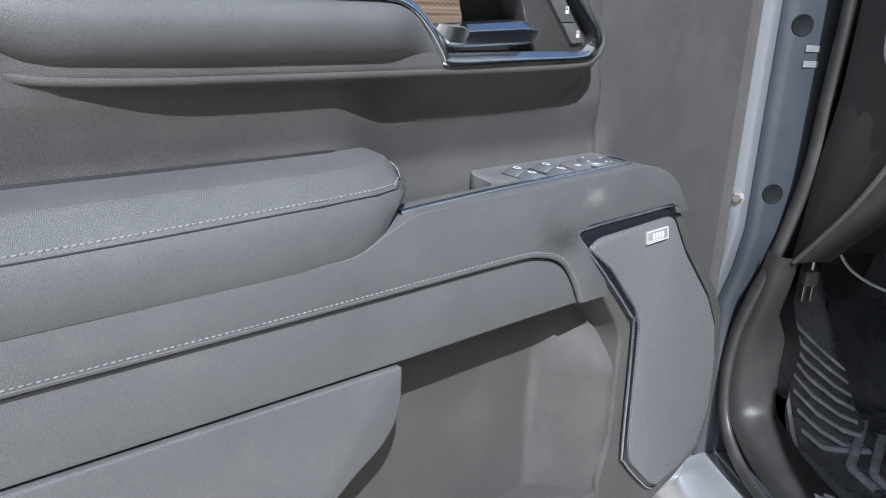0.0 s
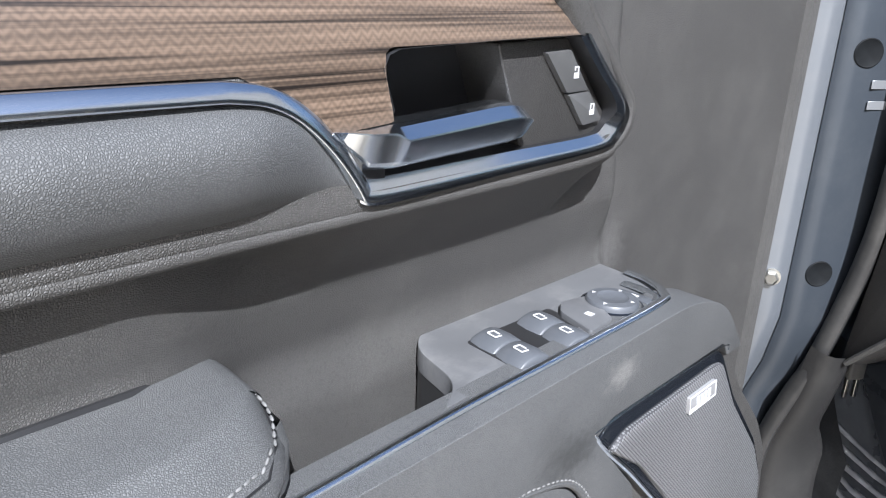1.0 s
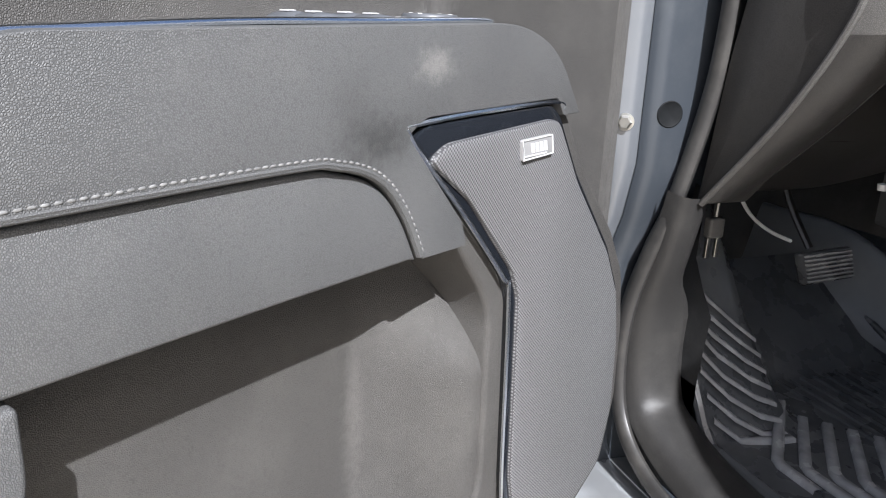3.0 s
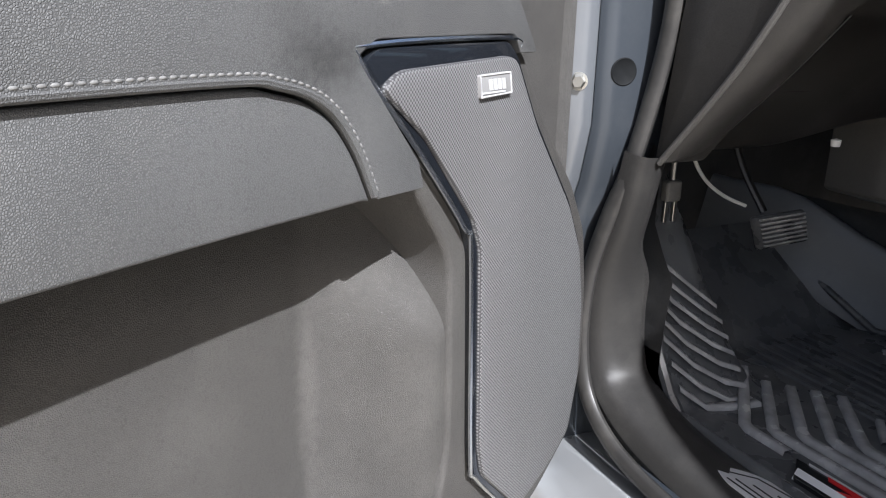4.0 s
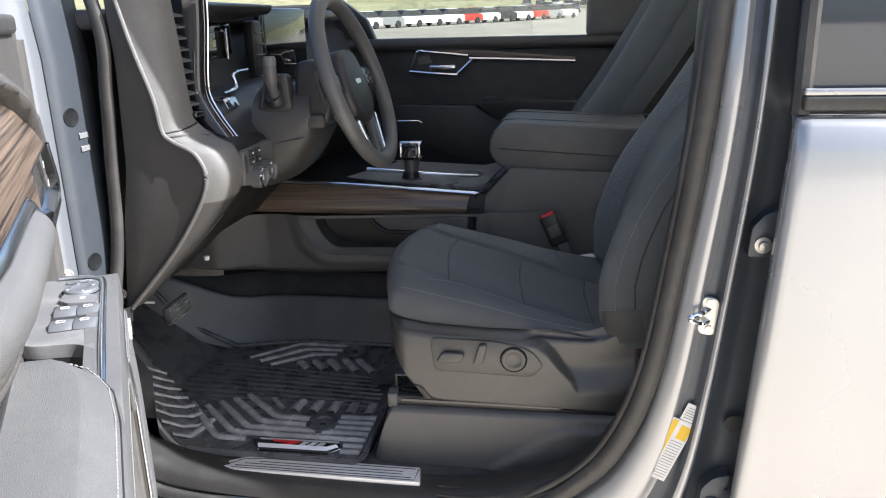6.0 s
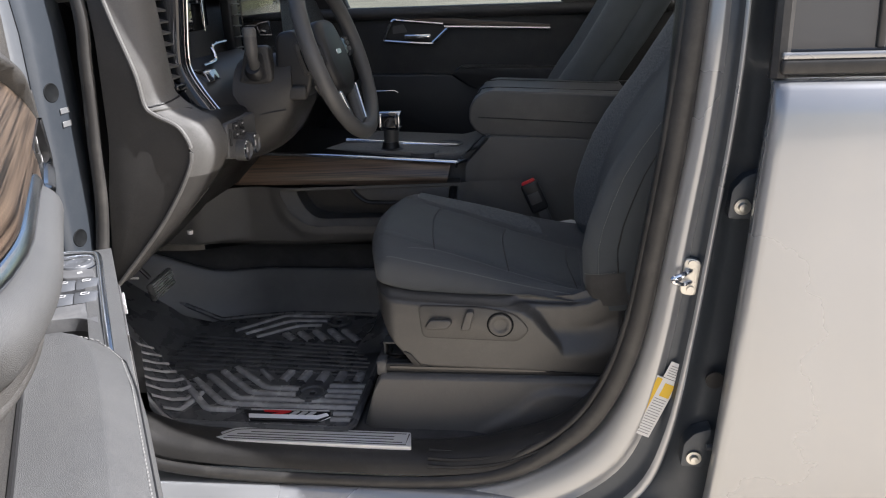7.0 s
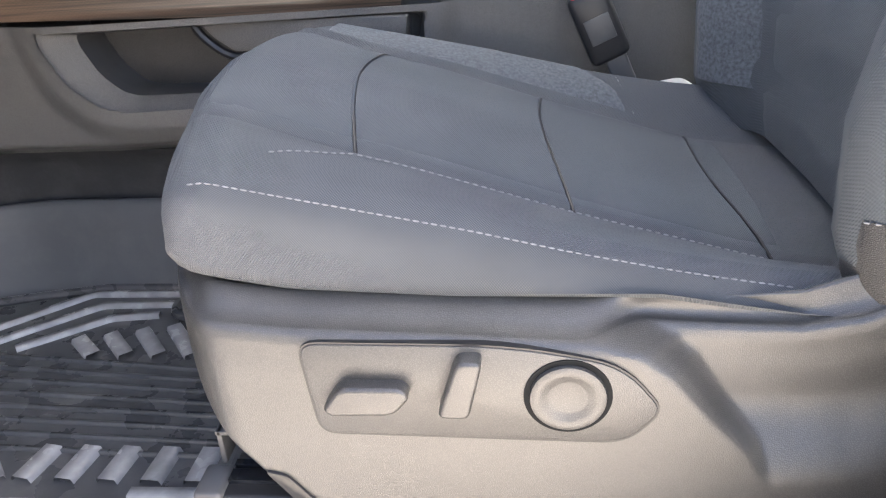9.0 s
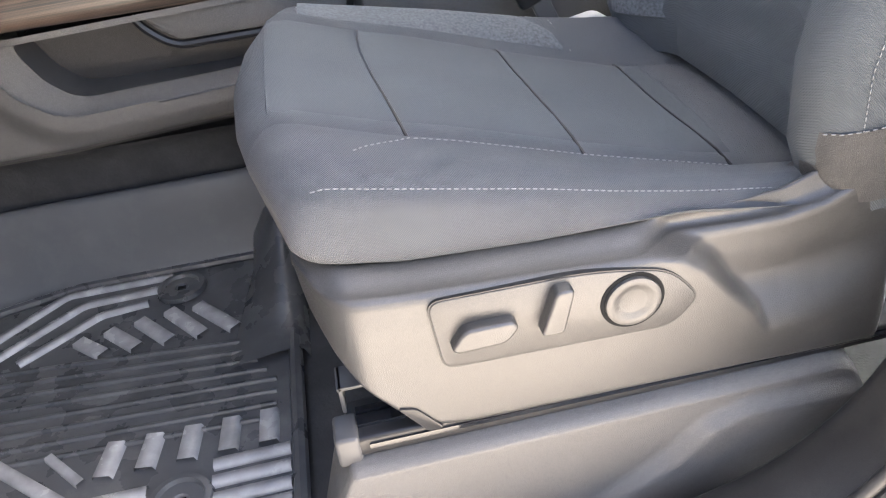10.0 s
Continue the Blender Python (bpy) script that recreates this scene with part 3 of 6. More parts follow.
badge = part("speaker_badge", extruded(fillet([(0.357, 1.085), (0.404, 1.084), (0.407, 1.101), (0.361, 1.102)], 0.002), "y", 0.060, 0.0672, 0.001, 2), GREYPRINT, DOOR, "grey maker's plate with silver bars")
part("badge_rim", tube([(u, 0.0674, z) for u, z in ((0.358, 1.086), (0.4035, 1.085), (0.406, 1.1005), (0.3615, 1.1012), (0.358, 1.086))], 0.0007, 6), PLATE_METAL, badge, "thin silver rim")
part("badge_mark", joined(*[extruded([(0.368 + 0.0066 * k, 1.0895), (0.3725 + 0.0066 * k, 1.0895), (0.3748 + 0.0066 * k, 1.0975), (0.3703 + 0.0066 * k, 1.0975)], "y", 0.0670, 0.0679) for k in range(4)], block((0.034, 0.0008, 0.0012), (0.386, 0.0676, 1.0878), 0)), PLATE_METAL, badge, "silver printed bars")

# armrest
def reach(u):
    return float(np.interp(u, [0.764, 0.770, 0.785, 0.82, 0.88, 1.18], [0.018, 0.036, 0.050, 0.061, 0.066, 0.067]))


def under(u):
    return float(np.interp(u, [0.764, 0.775, 0.789, 0.809, 0.839, 1.18], [1.203, 1.195, 1.183, 1.162, 1.1475, 1.1475]))


rows = []
for u in [0.7645, 0.766, 0.769, 0.774, 0.781, 0.79, 0.80, 0.81, 0.825, 0.84, 0.86, 0.90, 0.96, 1.03, 1.10, 1.18]:
    W, zb = reach(u), under(u)
    nose = 0.010 * max(0.0, 1 - (u - 0.7645) / 0.012) ** 2
    t, m = 1.226 - nose, 0.5 * (1.2 + zb)
    drop = 0.005 * float(step(0.80, 1.12, u))
    rows.append([(u, w, z) for w, z in ((-0.042, t - 0.001), (-0.02, t), (0.012 + 0.2 * (W - 0.06), t - 0.002), (W - 0.0315, t - 0.0030), (W - 0.0285, t - 0.0040), (W - 0.0255, t - 0.0060), (W - 0.007, t - 0.0205 - drop), (W - 0.003, t - 0.026 - drop + nose),
                                         (W, min(m + 0.01, 1.19)), (W, max(zb + 0.006, m - 0.015)), (W - 0.004, zb), (W - 0.02, zb - 0.001), (-0.042, zb - 0.001))])
part("armrest", sheet(rows, closed=True), LEATHER, DOOR, "padded grey leather armrest", sharp=50)
arm_line = [(u, reach(u) - 0.0072, 1.2058 - 0.005 * float(step(0.80, 1.12, u))) for u in np.linspace(0.79, 1.18, 40)]
arm_line = [tuple(p) for p in curve_through([(0.779, -0.034, 1.2225), (0.769, -0.005, 1.219), (0.770, 0.018, 1.215), (0.778, 0.035, 1.2105)], 6)] + arm_line
part("armrest_gap", tube([(0.776, -0.038, 1.2225), (0.82, -0.0205, 1.2262), (0.9, -0.0195, 1.2262), (1.18, -0.0195, 1.2262)], 0.0022, 6), BLACK, DOOR)
part("armrest_stitching", stitches(arm_line, 0.0042, 0.0010, 0.0010), THREAD, DOOR, "pale grey thread")
part("armrest_welt", tube([(p[0], p[1] + 0.0035 * (p[0] > 0.78), p[2] - 0.0040) for p in arm_line], 0.0007, 6), BLACK, DOOR)

# pull handle cup, switch bank and its bright strip
part("pull_cup", block((0.16, 0.07, 0.012), (0.70, -0.004, 1.100), 0.003), PLASTIC, DOOR)
bank_plan = fillet([(0.600, -0.046), (0.617, -0.037), (0.627, -0.024), (0.638, 0.020), (0.664, 0.036), (0.425, 0.040), (0.398, 0.020), (0.392, -0.045)], [0.002, 0.008, 0.012, 0.018, 0.002, 0.02, 0.02, 0.003])
part("switch_bank", extruded(bank_plan, "z", 1.09, 1.1680, 0.001, 1), BLACK, DOOR, "charcoal plastic switch bank")
part("bank_top", extruded(inset(bank_plan, -0.0006), "z", 1.1670, 1.1825, 0.0072, 5), DUSTY, DOOR, "dusty charcoal switch plate")
strip = curve_through([(0.785, 0.0445, 1.1785), (0.66, 0.0445, 1.1840), (0.558, 0.0450, 1.1858), (0.445, 0.0450, 1.1877), (0.417, 0.035, 1.1865), (0.402, 0.012, 1.1860), (0.397, -0.01, 1.1855)], 6)
part("bright_strip", tube(strip, 0.0040, 10, 0.55), CHROME, DOOR, "blue-tinted chrome strip")
# Flat black pad on the plate, standing in for the shaded hollow round the keys.
part("well_shade", extruded(fillet([(0.595, -0.013), (0.598, 0.036), (0.512, 0.039), (0.506, -0.011)], 0.004), "z", 1.180, 1.1831, 0.0003, 1), BLACK, DOOR)


def rocker(u, v, parent, lean):
    """A rounded window switch key, arched along the door, with a printed window sign."""
    rows = []
    for k in range(13):
        s_ = k / 12
        x = -0.0138 + 0.0276 * s_
        h = 0.0068 * math.sin(math.pi * min(1.0, 0.10 + 0.95 * s_)) ** 0.6
        rows.append([(x, -0.0128, -0.003), (x, -0.0125, h - 0.0014), (x, -0.0110, h - 0.0002), (x, 0.0, h + 0.0006), (x, 0.0110, h - 0.0002), (x, 0.0125, h - 0.0014), (x, 0.0128, -0.003)])
    key = part("window_switch", sheet(rows), KEY, parent)
    key.matrix_local = pose(u, v, 1.1825, 0, 0, lean)
    sign = joined(block((0.0012, 0.0085, 0.0005), (0.0035, 0.0, 0.0072), 0), block((0.0012, 0.0065, 0.0005), (-0.0015, -0.001, 0.0077), 0), block((0.005, 0.0012, 0.0005), (0.001, 0.0042, 0.0075), 0), block((0.005, 0.0012, 0.0005), (0.001, -0.0042, 0.0075), 0))
    part("print", sign, MARK, key)


for u, v in ((0.5810, 0.0010), (0.5838, 0.0262), (0.5345, 0.0035), (0.5375, 0.0288)):
    rocker(u, v, DOOR, -7)
lock_key = part("lockout_switch", extruded(fillet([(0.498, -0.006), (0.512, 0.004), (0.523, 0.039), (0.492, 0.037), (0.470, 0.0)], 0.004), "z", 1.181, 1.1878, 0.0012, 2), DUSTY, DOOR)
part("print", block((0.0055, 0.006, 0.0005), (0.500, 0.0215, 1.1880), 0), MARK, lock_key)
ring_at = (0.4655, 0.0185, 0)
knob = part("mirror_knob", turned([(0.0205, 1.183), (0.0205, 1.1885), (0.0190, 1.1905), (0.0125, 1.1910), (0.0110, 1.1900), (0.0, 1.1898)], 40, "z", ring_at), KEY, DOOR, "round mirror knob")
part("knob_ring", turned([(0.0240, 1.181), (0.0240, 1.1862), (0.0225, 1.1868), (0.0218, 1.1835)], 40, "z", ring_at), GLOSS, DOOR)
part("print", joined(*[turned([(0.0018, 1.1906), (0.0018, 1.1912), (0, 1.1912)], 3, "z", (ring_at[0] + 0.0155 * math.cos(a), ring_at[1] + 0.0155 * math.sin(a), 0)) for a in (0.2, 1.77, 3.34, 4.91)]), MARK, knob)
fold = part("fold_switch", extruded(fillet([(0.437, 0.010), (0.446, 0.004), (0.448, 0.040), (0.436, 0.036)], 0.003), "z", 1.181, 1.1875, 0.001, 2), KEY, DOOR)
part("print", block((0.003, 0.007, 0.0005), (0.4425, 0.024, 1.1877), 0), MARK, fold)
part("bank_end_trim", tube(curve_through([(0.418, 0.000, 1.1835), (0.421, 0.020, 1.1845), (0.427, 0.034, 1.1845), (0.440, 0.039, 1.1845)], 5), 0.0050, 8, 0.45), CHROME, DOOR)

# upper pad, veneer and release handle
rows = []
for u in np.concatenate([np.linspace(0.7065, 0.78, 28), np.linspace(0.79, 1.145, 46)]):
    high = float(np.interp(u, [0.706, 0.7145, 0.728, 0.743, 0.754, 0.767, 0.785, 1.145], [1.3155, 1.3235, 1.3395, 1.354, 1.3595, 1.3625, 1.3635, 1.3640]))
    low = float(np.interp(u, [0.706, 0.708, 0.712, 1.055, 1.075, 1.09, 1.115, 1.145], [1.3110, 1.3080, 1.3065, 1.3065, 1.3105, 1.3185, 1.338, 1.3635]))
    gain = 0.016 + 0.020 * float(step(0.707, 0.79, u))
    back = 1.15 * max(0.0, u - 0.95) ** 2
    rows.append([(u, -0.0045 - back + gain * math.sin(math.pi * v ** 1.35) ** 0.70, low + (high - low) * (0.5 - 0.5 * math.cos(math.pi * v))) for v in np.linspace(0, 1, 17)])
part("upper_pad", sheet(rows), LEATHER, DOOR, "grey leather upper pad", sharp=80)


def veneer_sheet():
    """The curved veneer, cut round the handle recess."""
    bm, grid = bmesh.new(), []
    for q in np.linspace(0.497, 1.16, 220):
        low = float(np.interp(q, [0.497, 0.533, 0.690, 0.6945, 0.6965, 0.699, 0.70, 0.735, 0.75, 0.775, 1.16], [1.384, 1.384, 1.3825, 1.379, 1.372, 1.350, 1.3460, 1.3440, 1.3585, 1.3735, 1.3770]))
        edge = float(np.interp(q, [0.497, 0.527, 0.545, 0.60, 0.66, 1.16], [1.352, 1.387, 1.408, 1.448, 1.462, 1.462]))
        column = []
        for k in range(19):
            z = low + (max(edge, low) - low) * k / 18
            u = q - 0.011 * float(step(1.380, 1.346, z)) * float(step(0.68, 0.695, q)) * float(step(0.80, 0.71, q))
            column.append(bm.verts.new((u, 0.0135 - 4.2 * max(0.0, z - 1.36) ** 2 - 1.15 * max(0.0, u - 0.95) ** 2, z)))
        grid.append(column)
    for a, b in zip(grid, grid[1:]):
        for k in range(18):
            if (a[k].co - a[k + 1].co).length > 1e-5 or (b[k].co - b[k + 1].co).length > 1e-5:
                bm.faces.new((a[k], a[k + 1], b[k + 1], b[k]))
    return bm


part("veneer", veneer_sheet(), WOOD_DOOR, DOOR, "striped brown wood veneer", sharp=80)
strip_line = curve_through([(1.16, 1.3705), (0.90, 1.3695), (0.80, 1.3685), (0.778, 1.3675), (0.761, 1.3640), (0.745, 1.3555), (0.728, 1.3400), (0.7145, 1.3230), (0.708, 1.3125)], 8)
rows = []
for k, p in enumerate(strip_line):
    way = (Vector(strip_line[min(k + 1, len(strip_line) - 1)]) - Vector(strip_line[max(k - 1, 0)])).normalized()
    w0 = 0.0165 - 1.15 * max(0.0, p[0] - 0.95) ** 2
    rows.append([(p[0] + way.y * 0.0046 * q, w0 + d, p[1] - way.x * 0.0046 * q) for q, d in ((-1.0, -0.012), (-0.98, 0.0015), (-0.9, 0.0026), (-0.4, 0.0020), (0.2, 0.0006), (0.8, -0.0014), (0.95, -0.0024), (1.0, -0.012))])
part("chrome_moulding", sheet(rows), CHROME, DOOR, "blue-tinted chrome moulding", sharp=50)
bez_outer = curve_through([(0.710, 1.309), (0.696, 1.3045), (0.60, 1.3065), (0.500, 1.3085), (0.478, 1.315), (0.470, 1.328), (0.476, 1.340), (0.500, 1.361), (0.528, 1.386)], 6)
bez_inner = curve_through([(0.703, 1.322), (0.692, 1.3175), (0.60, 1.3175), (0.508, 1.3175), (0.490, 1.322), (0.4845, 1.331), (0.490, 1.343), (0.511, 1.361), (0.536, 1.384)], 6)
rows = [[(a[0] + (b[0] - a[0]) * s, 0.0165 - 0.0065 * s * (1 - float(step(1.318, 1.332, a[1]))) - 0.002 * s - 0.012 * (s < 0.01), a[1] + (b[1] - a[1]) * s) for s in (0, 0.05, 0.5, 1)] for a, b in zip(bez_outer, bez_inner)]
part("bezel_wall", sheet([[r[-1], (r[-1][0], r[-1][1] - 0.026, r[-1][2])] for r in rows]), BLACK, DOOR)
part("release_bezel", sheet(rows), CHROME, DOOR, "blue-tinted chrome bezel")
part("recess_floor", extruded([(0.742, 1.362), (0.690, 1.362), (0.690, 1.316), (0.712, 1.312)], "y", -0.034, 0.0085), BLACK, DOOR)
part("recess_wall", sheet([[(u, w, z) for w in (0.013, 0.0, -0.034)] for u, z in ((0.735, 1.345), (0.690, 1.346), (0.688, 1.352), (0.6955, 1.372), (0.692, 1.379), (0.685, 1.3815), (0.60, 1.384), (0.53, 1.385))]), BLACK, DOOR)
part("release_cup", extruded(fillet([(0.735, 1.300), (0.735, 1.39), (0.53, 1.39), (0.465, 1.320), (0.48, 1.300)], 0.008), "y", -0.036, -0.034), BLACK, DOOR, "black handle recess")
part("cup_cheek", extruded(fillet([(0.600, 1.381), (0.530, 1.383), (0.478, 1.326), (0.490, 1.316), (0.572, 1.316)], 0.004), "y", -0.034, 0.0025, 0.004, 3), DASHGREY, DOOR)
rows = []
for u in (0.579, 0.5796, 0.581, 0.5835, 0.587, 0.592, 0.600, 0.612, 0.64, 0.67, 0.687, 0.690, 0.6935, 0.699, 0.706, 0.713, 0.7205, 0.726):
    high = float(np.interp(u, [0.579, 0.5796, 0.581, 0.584, 0.590, 0.604, 0.690, 0.727], [1.3365, 1.339, 1.3415, 1.3440, 1.3468, 1.3495, 1.3455, 1.3455]))
    low = float(np.interp(u, [0.579, 0.5796, 0.581, 0.585, 0.594, 0.697, 0.706, 0.726], [1.3325, 1.3295, 1.3275, 1.3258, 1.3250, 1.3225, 1.3235, 1.3440]))
    out = float(np.interp(u, [0.579, 0.5796, 0.581, 0.585, 0.597, 0.687, 0.693, 0.726], [0.012, 0.0155, 0.0180, 0.0200, 0.0225, 0.024, 0.0225, 0.0155]))
    tall = high - low
    ridge = float(np.interp(u, [0.58, 0.687, 0.694, 0.726], [0.30, 0.30, 0.12, 0.10]))
    rows.append([(u, 0.002, high), (u, out - 0.0095, high), (u, out - 0.006, high - 0.05 * tall), (u, out, high - ridge * tall), (u, out + 0.0002, high - (ridge + 0.04) * tall), (u, out - 0.004, low + 0.20 * tall), (u, out - 0.0055, low + 0.10 * tall), (u, out - 0.010, low), (u, 0.002, low + 0.001)])
part("release_lever", sheet(rows, closed=True), CHROME, DOOR, "chrome release lever with worn protective film", sharp=16)
for shut, corners, (uc, zc) in ((0, [(0.5585, 1.3745), (0.5335, 1.3755), (0.5100, 1.3485), (0.5335, 1.3480)], (0.526, 1.361)), (1, [(0.5320, 1.3470), (0.5085, 1.3475), (0.4905, 1.3270), (0.5125, 1.3250)], (0.504, 1.3355))):
    key = part("lock_switch", extruded(fillet(corners, 0.002), "y", 0.001, 0.0068, 0.0016, 2), SMOOTH, DOOR)
    icon = joined(block((0.0050, 0.0006, 0.0036), (uc, 0.0070, zc - 0.002), 0), block((0.0008, 0.0006, 0.0036), (uc - 0.0018, 0.0070, zc + 0.0014), 0),
                  block((0.0008, 0.0006, 0.002 + 0.0016 * shut), (uc + 0.0018, 0.0070, zc + 0.0022), 0), block((0.0044, 0.0006, 0.0008), (uc, 0.0070, zc + 0.0034), 0))
    part("print", icon, MARK, key)

# ---- body round the door opening ----
def body_tube(name, pts, r, mat, label, category, flat=1.0, up=(0, 1, 0), sides=12):
    return single(name, tube(curve_through(pts, 8), r, sides, flat, up), mat, label, category, "structure")


single("floor", block((2.6, 1.62, 0.06), (0.15, 1.65, 0.575), 0.01), CARPET, "dark charcoal cab floor lining", "floor", "structure")
single("roof", sheet([[(-0.68 + 0.128 * i, 0.803 + 0.081 * j, 1.90 + 0.05 * math.sin(math.pi * j / 20)) for j in range(21)] for i in range(18)], 0.03), HEADLINER, "grey headliner and roof", "roof", "structure")
single("firewall", block((0.04, 1.7, 1.0), (-1.42, 1.62, 1.0), 0.01), CARPET, "dark footwell bulkhead", "bulkhead", "structure")
single("rear_wall", block((0.05, 1.75, 0.87), (1.50, 1.62, 0.96), 0.01), CABIN, "dark rear cab wall", "wall", "structure")

# hinge pillar: painted steel with two rubber plugs
rows = []
for z in np.linspace(0.50, 1.75, 18):
    lean = -0.10 * max(0, z - 1.45)
    rows.append([(x + lean - 0.05 * step(1.0, 0.85, z), y, z) for x, y in ((-0.972, 0.7675), (-0.961, 0.775), (-0.957, 0.79), (-0.953, 0.815), (-0.952, 0.835), (-0.952, 0.87), (-0.99, 0.92))])
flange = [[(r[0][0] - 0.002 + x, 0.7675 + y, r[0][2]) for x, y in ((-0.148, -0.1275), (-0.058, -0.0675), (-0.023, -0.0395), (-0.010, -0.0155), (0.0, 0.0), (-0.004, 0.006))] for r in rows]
single("fender_flange", sheet(flange), SUNLIT_PAINT, "silver painted fender edge beside the pillar", "fender", "structure", sharp=50)
# The pillar's shade comes from the darker copy of the body paint.
pillar = single("hinge_pillar", sheet(rows), SHADED_PAINT, "silver hinge pillar, its shade in the paint colour", "pillar", "structure", sharp=50)
for z in (1.352, 1.080):
    plug = thing("rubber_plug", "round black rubber plug in the pillar", "plug", pose(-0.9562, 0.797, z, 0, 0, -11))
    part("cap", turned([(0.0172, -0.004), (0.0172, 0.0010), (0.0160, 0.0018), (0.0140, 0.0008), (0, 0.0008)], 28, "x"), PLUG, plug)
STRIPS = thing("pillar_label", "two small silver strips stuck on the pillar", "label", pose(-0.9515, 0.8200, 1.305))
for z in (0.012, -0.012):
    part("strip", block((0.0016, 0.026, 0.010), (0, 0, z), 0.0003, 1), PAINT, STRIPS)
bolt = thing("hinge_bolt", "zinc plated hinge bolt on the pillar", "bolt", pose(-0.985, 0.752, 1.067, 0, 0, -40))
part("washer", turned([(0.0115, -0.006), (0.0115, 0.002), (0.008, 0.0025), (0, 0.0025)], 24, "x"), STEEL, bolt)
part("head", turned([(0.0095, 0.0), (0.0095, 0.009), (0.007, 0.011), (0, 0.011)], 6, "x"), STEEL, bolt)

# rubber seal round the opening
SEAL_PATH = [(-0.99, 0.85, 1.80), (-0.903, 0.836, 1.53), (-0.905, 0.836, 1.39), (-0.916, 0.836, 1.25), (-0.925, 0.834, 1.12), (-0.944, 0.815, 0.975), (-0.966, 0.802, 0.895), (-0.990, 0.796, 0.81), (-0.992, 0.792, 0.72), (-0.968, 0.79, 0.642), (-0.905, 0.79, 0.594),
             (-0.80, 0.792, 0.572), (-0.60, 0.795, 0.562), (-0.32, 0.80, 0.562), (-0.15, 0.80, 0.594), (-0.032, 0.80, 0.676), (0.033, 0.80, 0.764), (0.079, 0.80, 0.895), (0.110, 0.80, 1.090), (0.136, 0.80, 1.302), (0.151, 0.805, 1.50), (0.16, 0.825, 1.75)]
body_tube("door_seal", SEAL_PATH, [0.013 + 0.005 * float(step(105, 125, k)) for k in range(8 * len(SEAL_PATH) - 7)], SEAL, "black rubber door seal", "seal", 0.75)
body_tube("door_seal", [(x - 0.016, y + 0.008, z + 0.012) for x, y, z in SEAL_PATH[14:]], 0.007, SEAL, "inner lip of the black rubber door seal", "seal", 0.8)

# black trim inside the seal, from the dashboard down the pillar and along the sill
TRIM_PATH = curve_through([(-0.944, 0.985), (-0.966, 0.895), (-0.990, 0.81), (-0.992, 0.72), (-0.968, 0.645), (-0.905, 0.600), (-0.80, 0.580), (-0.60, 0.572), (-0.30, 0.572), (-0.14, 0.603), (-0.012, 0.678), (0.052, 0.763), (0.094, 0.893), (0.122, 1.088), (0.147, 1.302), (0.158, 1.60)], 6)
sill_rows = []
for k, (x, z) in enumerate(TRIM_PATH):
    a, b = TRIM_PATH[max(k - 1, 0)], TRIM_PATH[min(k + 1, len(TRIM_PATH) - 1)]
    way = Vector((b[0] - a[0], b[1] - a[1])).normalized()
    into = Vector((-way.y, way.x))
    rise = 0.0155 * float(step(0.66, 0.60, z))
    slim = 1 - 0.42 * float(step(0.79, 0.88, z)) * (x < -0.5)
    sill_rows.append([(x + into.x * (n + rise * k), 0.80 + d * slim, z + into.y * (n + rise * k)) for d, n, k in ((0.0, 0.0, 0.5), (0.005, 0.012, 0.9), (0.014, 0.021, 1), (0.030, 0.027, 1), (0.05, 0.029, 1), (0.07, 0.028, 1), (0.083, 0.024, 1), (0.093, 0.010, 1), (0.099, -0.03, 1))])
single("sill_trim", sheet(sill_rows), SILL, "black plastic sill trim", "sill", "structure", sharp=60)
rock_rows = []
for x in np.linspace(-1.15, 2.4, 40):
    rock_rows.append([(x, y, z) for y, z in ((0.83, 0.552), (0.79, 0.550), (0.775, 0.545), (0.765, 0.528), (0.745, 0.520), (0.73, 0.512), (0.715, 0.49), (0.70, 0.45), (0.70, 0.36), (0.74, 0.33), (0.83, 0.32))])
single("rocker", sheet(rock_rows), PAINT, "silver painted rocker panel below the sill", "rocker", "structure", sharp=60)

# sill plate
PLATE = thing("sill_plate", "brushed metal sill plate with dark grooves", "sill plate")
plate_line = fillet([(-0.786, 0.847), (-0.742, 0.881), (-0.687, 0.887), (-0.358, 0.887), (-0.349, 0.835), (-0.746, 0.835)], [0.004, 0.02, 0.02, 0.004, 0.004, 0.008])
part("plate", extruded(plate_line, "z", 0.612, 0.6215, 0.002, 2), PLATE_METAL, PLATE)
for line in ([(-0.766, 0.848), (-0.735, 0.8735), (-0.690, 0.880), (-0.366, 0.880)], [(-0.700, 0.8675), (-0.39, 0.8685)], [(-0.728, 0.8585), (-0.39, 0.8590)], [(-0.746, 0.849), (-0.37, 0.8485)], [(-0.752, 0.8415), (-0.362, 0.841), (-0.360, 0.880)]):
    part("groove", tube([(x, y, 0.6213) for x, y in line], 0.0016, 6, 0.5), BLACK, PLATE)
for k, (y, z) in enumerate(((0.803, 0.600), (0.812, 0.612), (0.835, 0.617))):
    step_line = curve_through([(-0.312, y, z), (-0.25, y, z - 0.001), (-0.16, y, z + 0.014), (-0.08, y, z + 0.050)], 5)
    single("trim", tube(step_line, 0.0035, 6), SILL, "black stepped sill moulding", "moulding", "structure")

# B pillar
rows = []
base_in = [(-0.30, 0.545), (-0.15, 0.578), (-0.02, 0.652), (0.05, 0.748), (0.094, 0.893), (0.122, 1.088), (0.150, 1.302), (0.162, 1.50), (0.17, 1.80)]
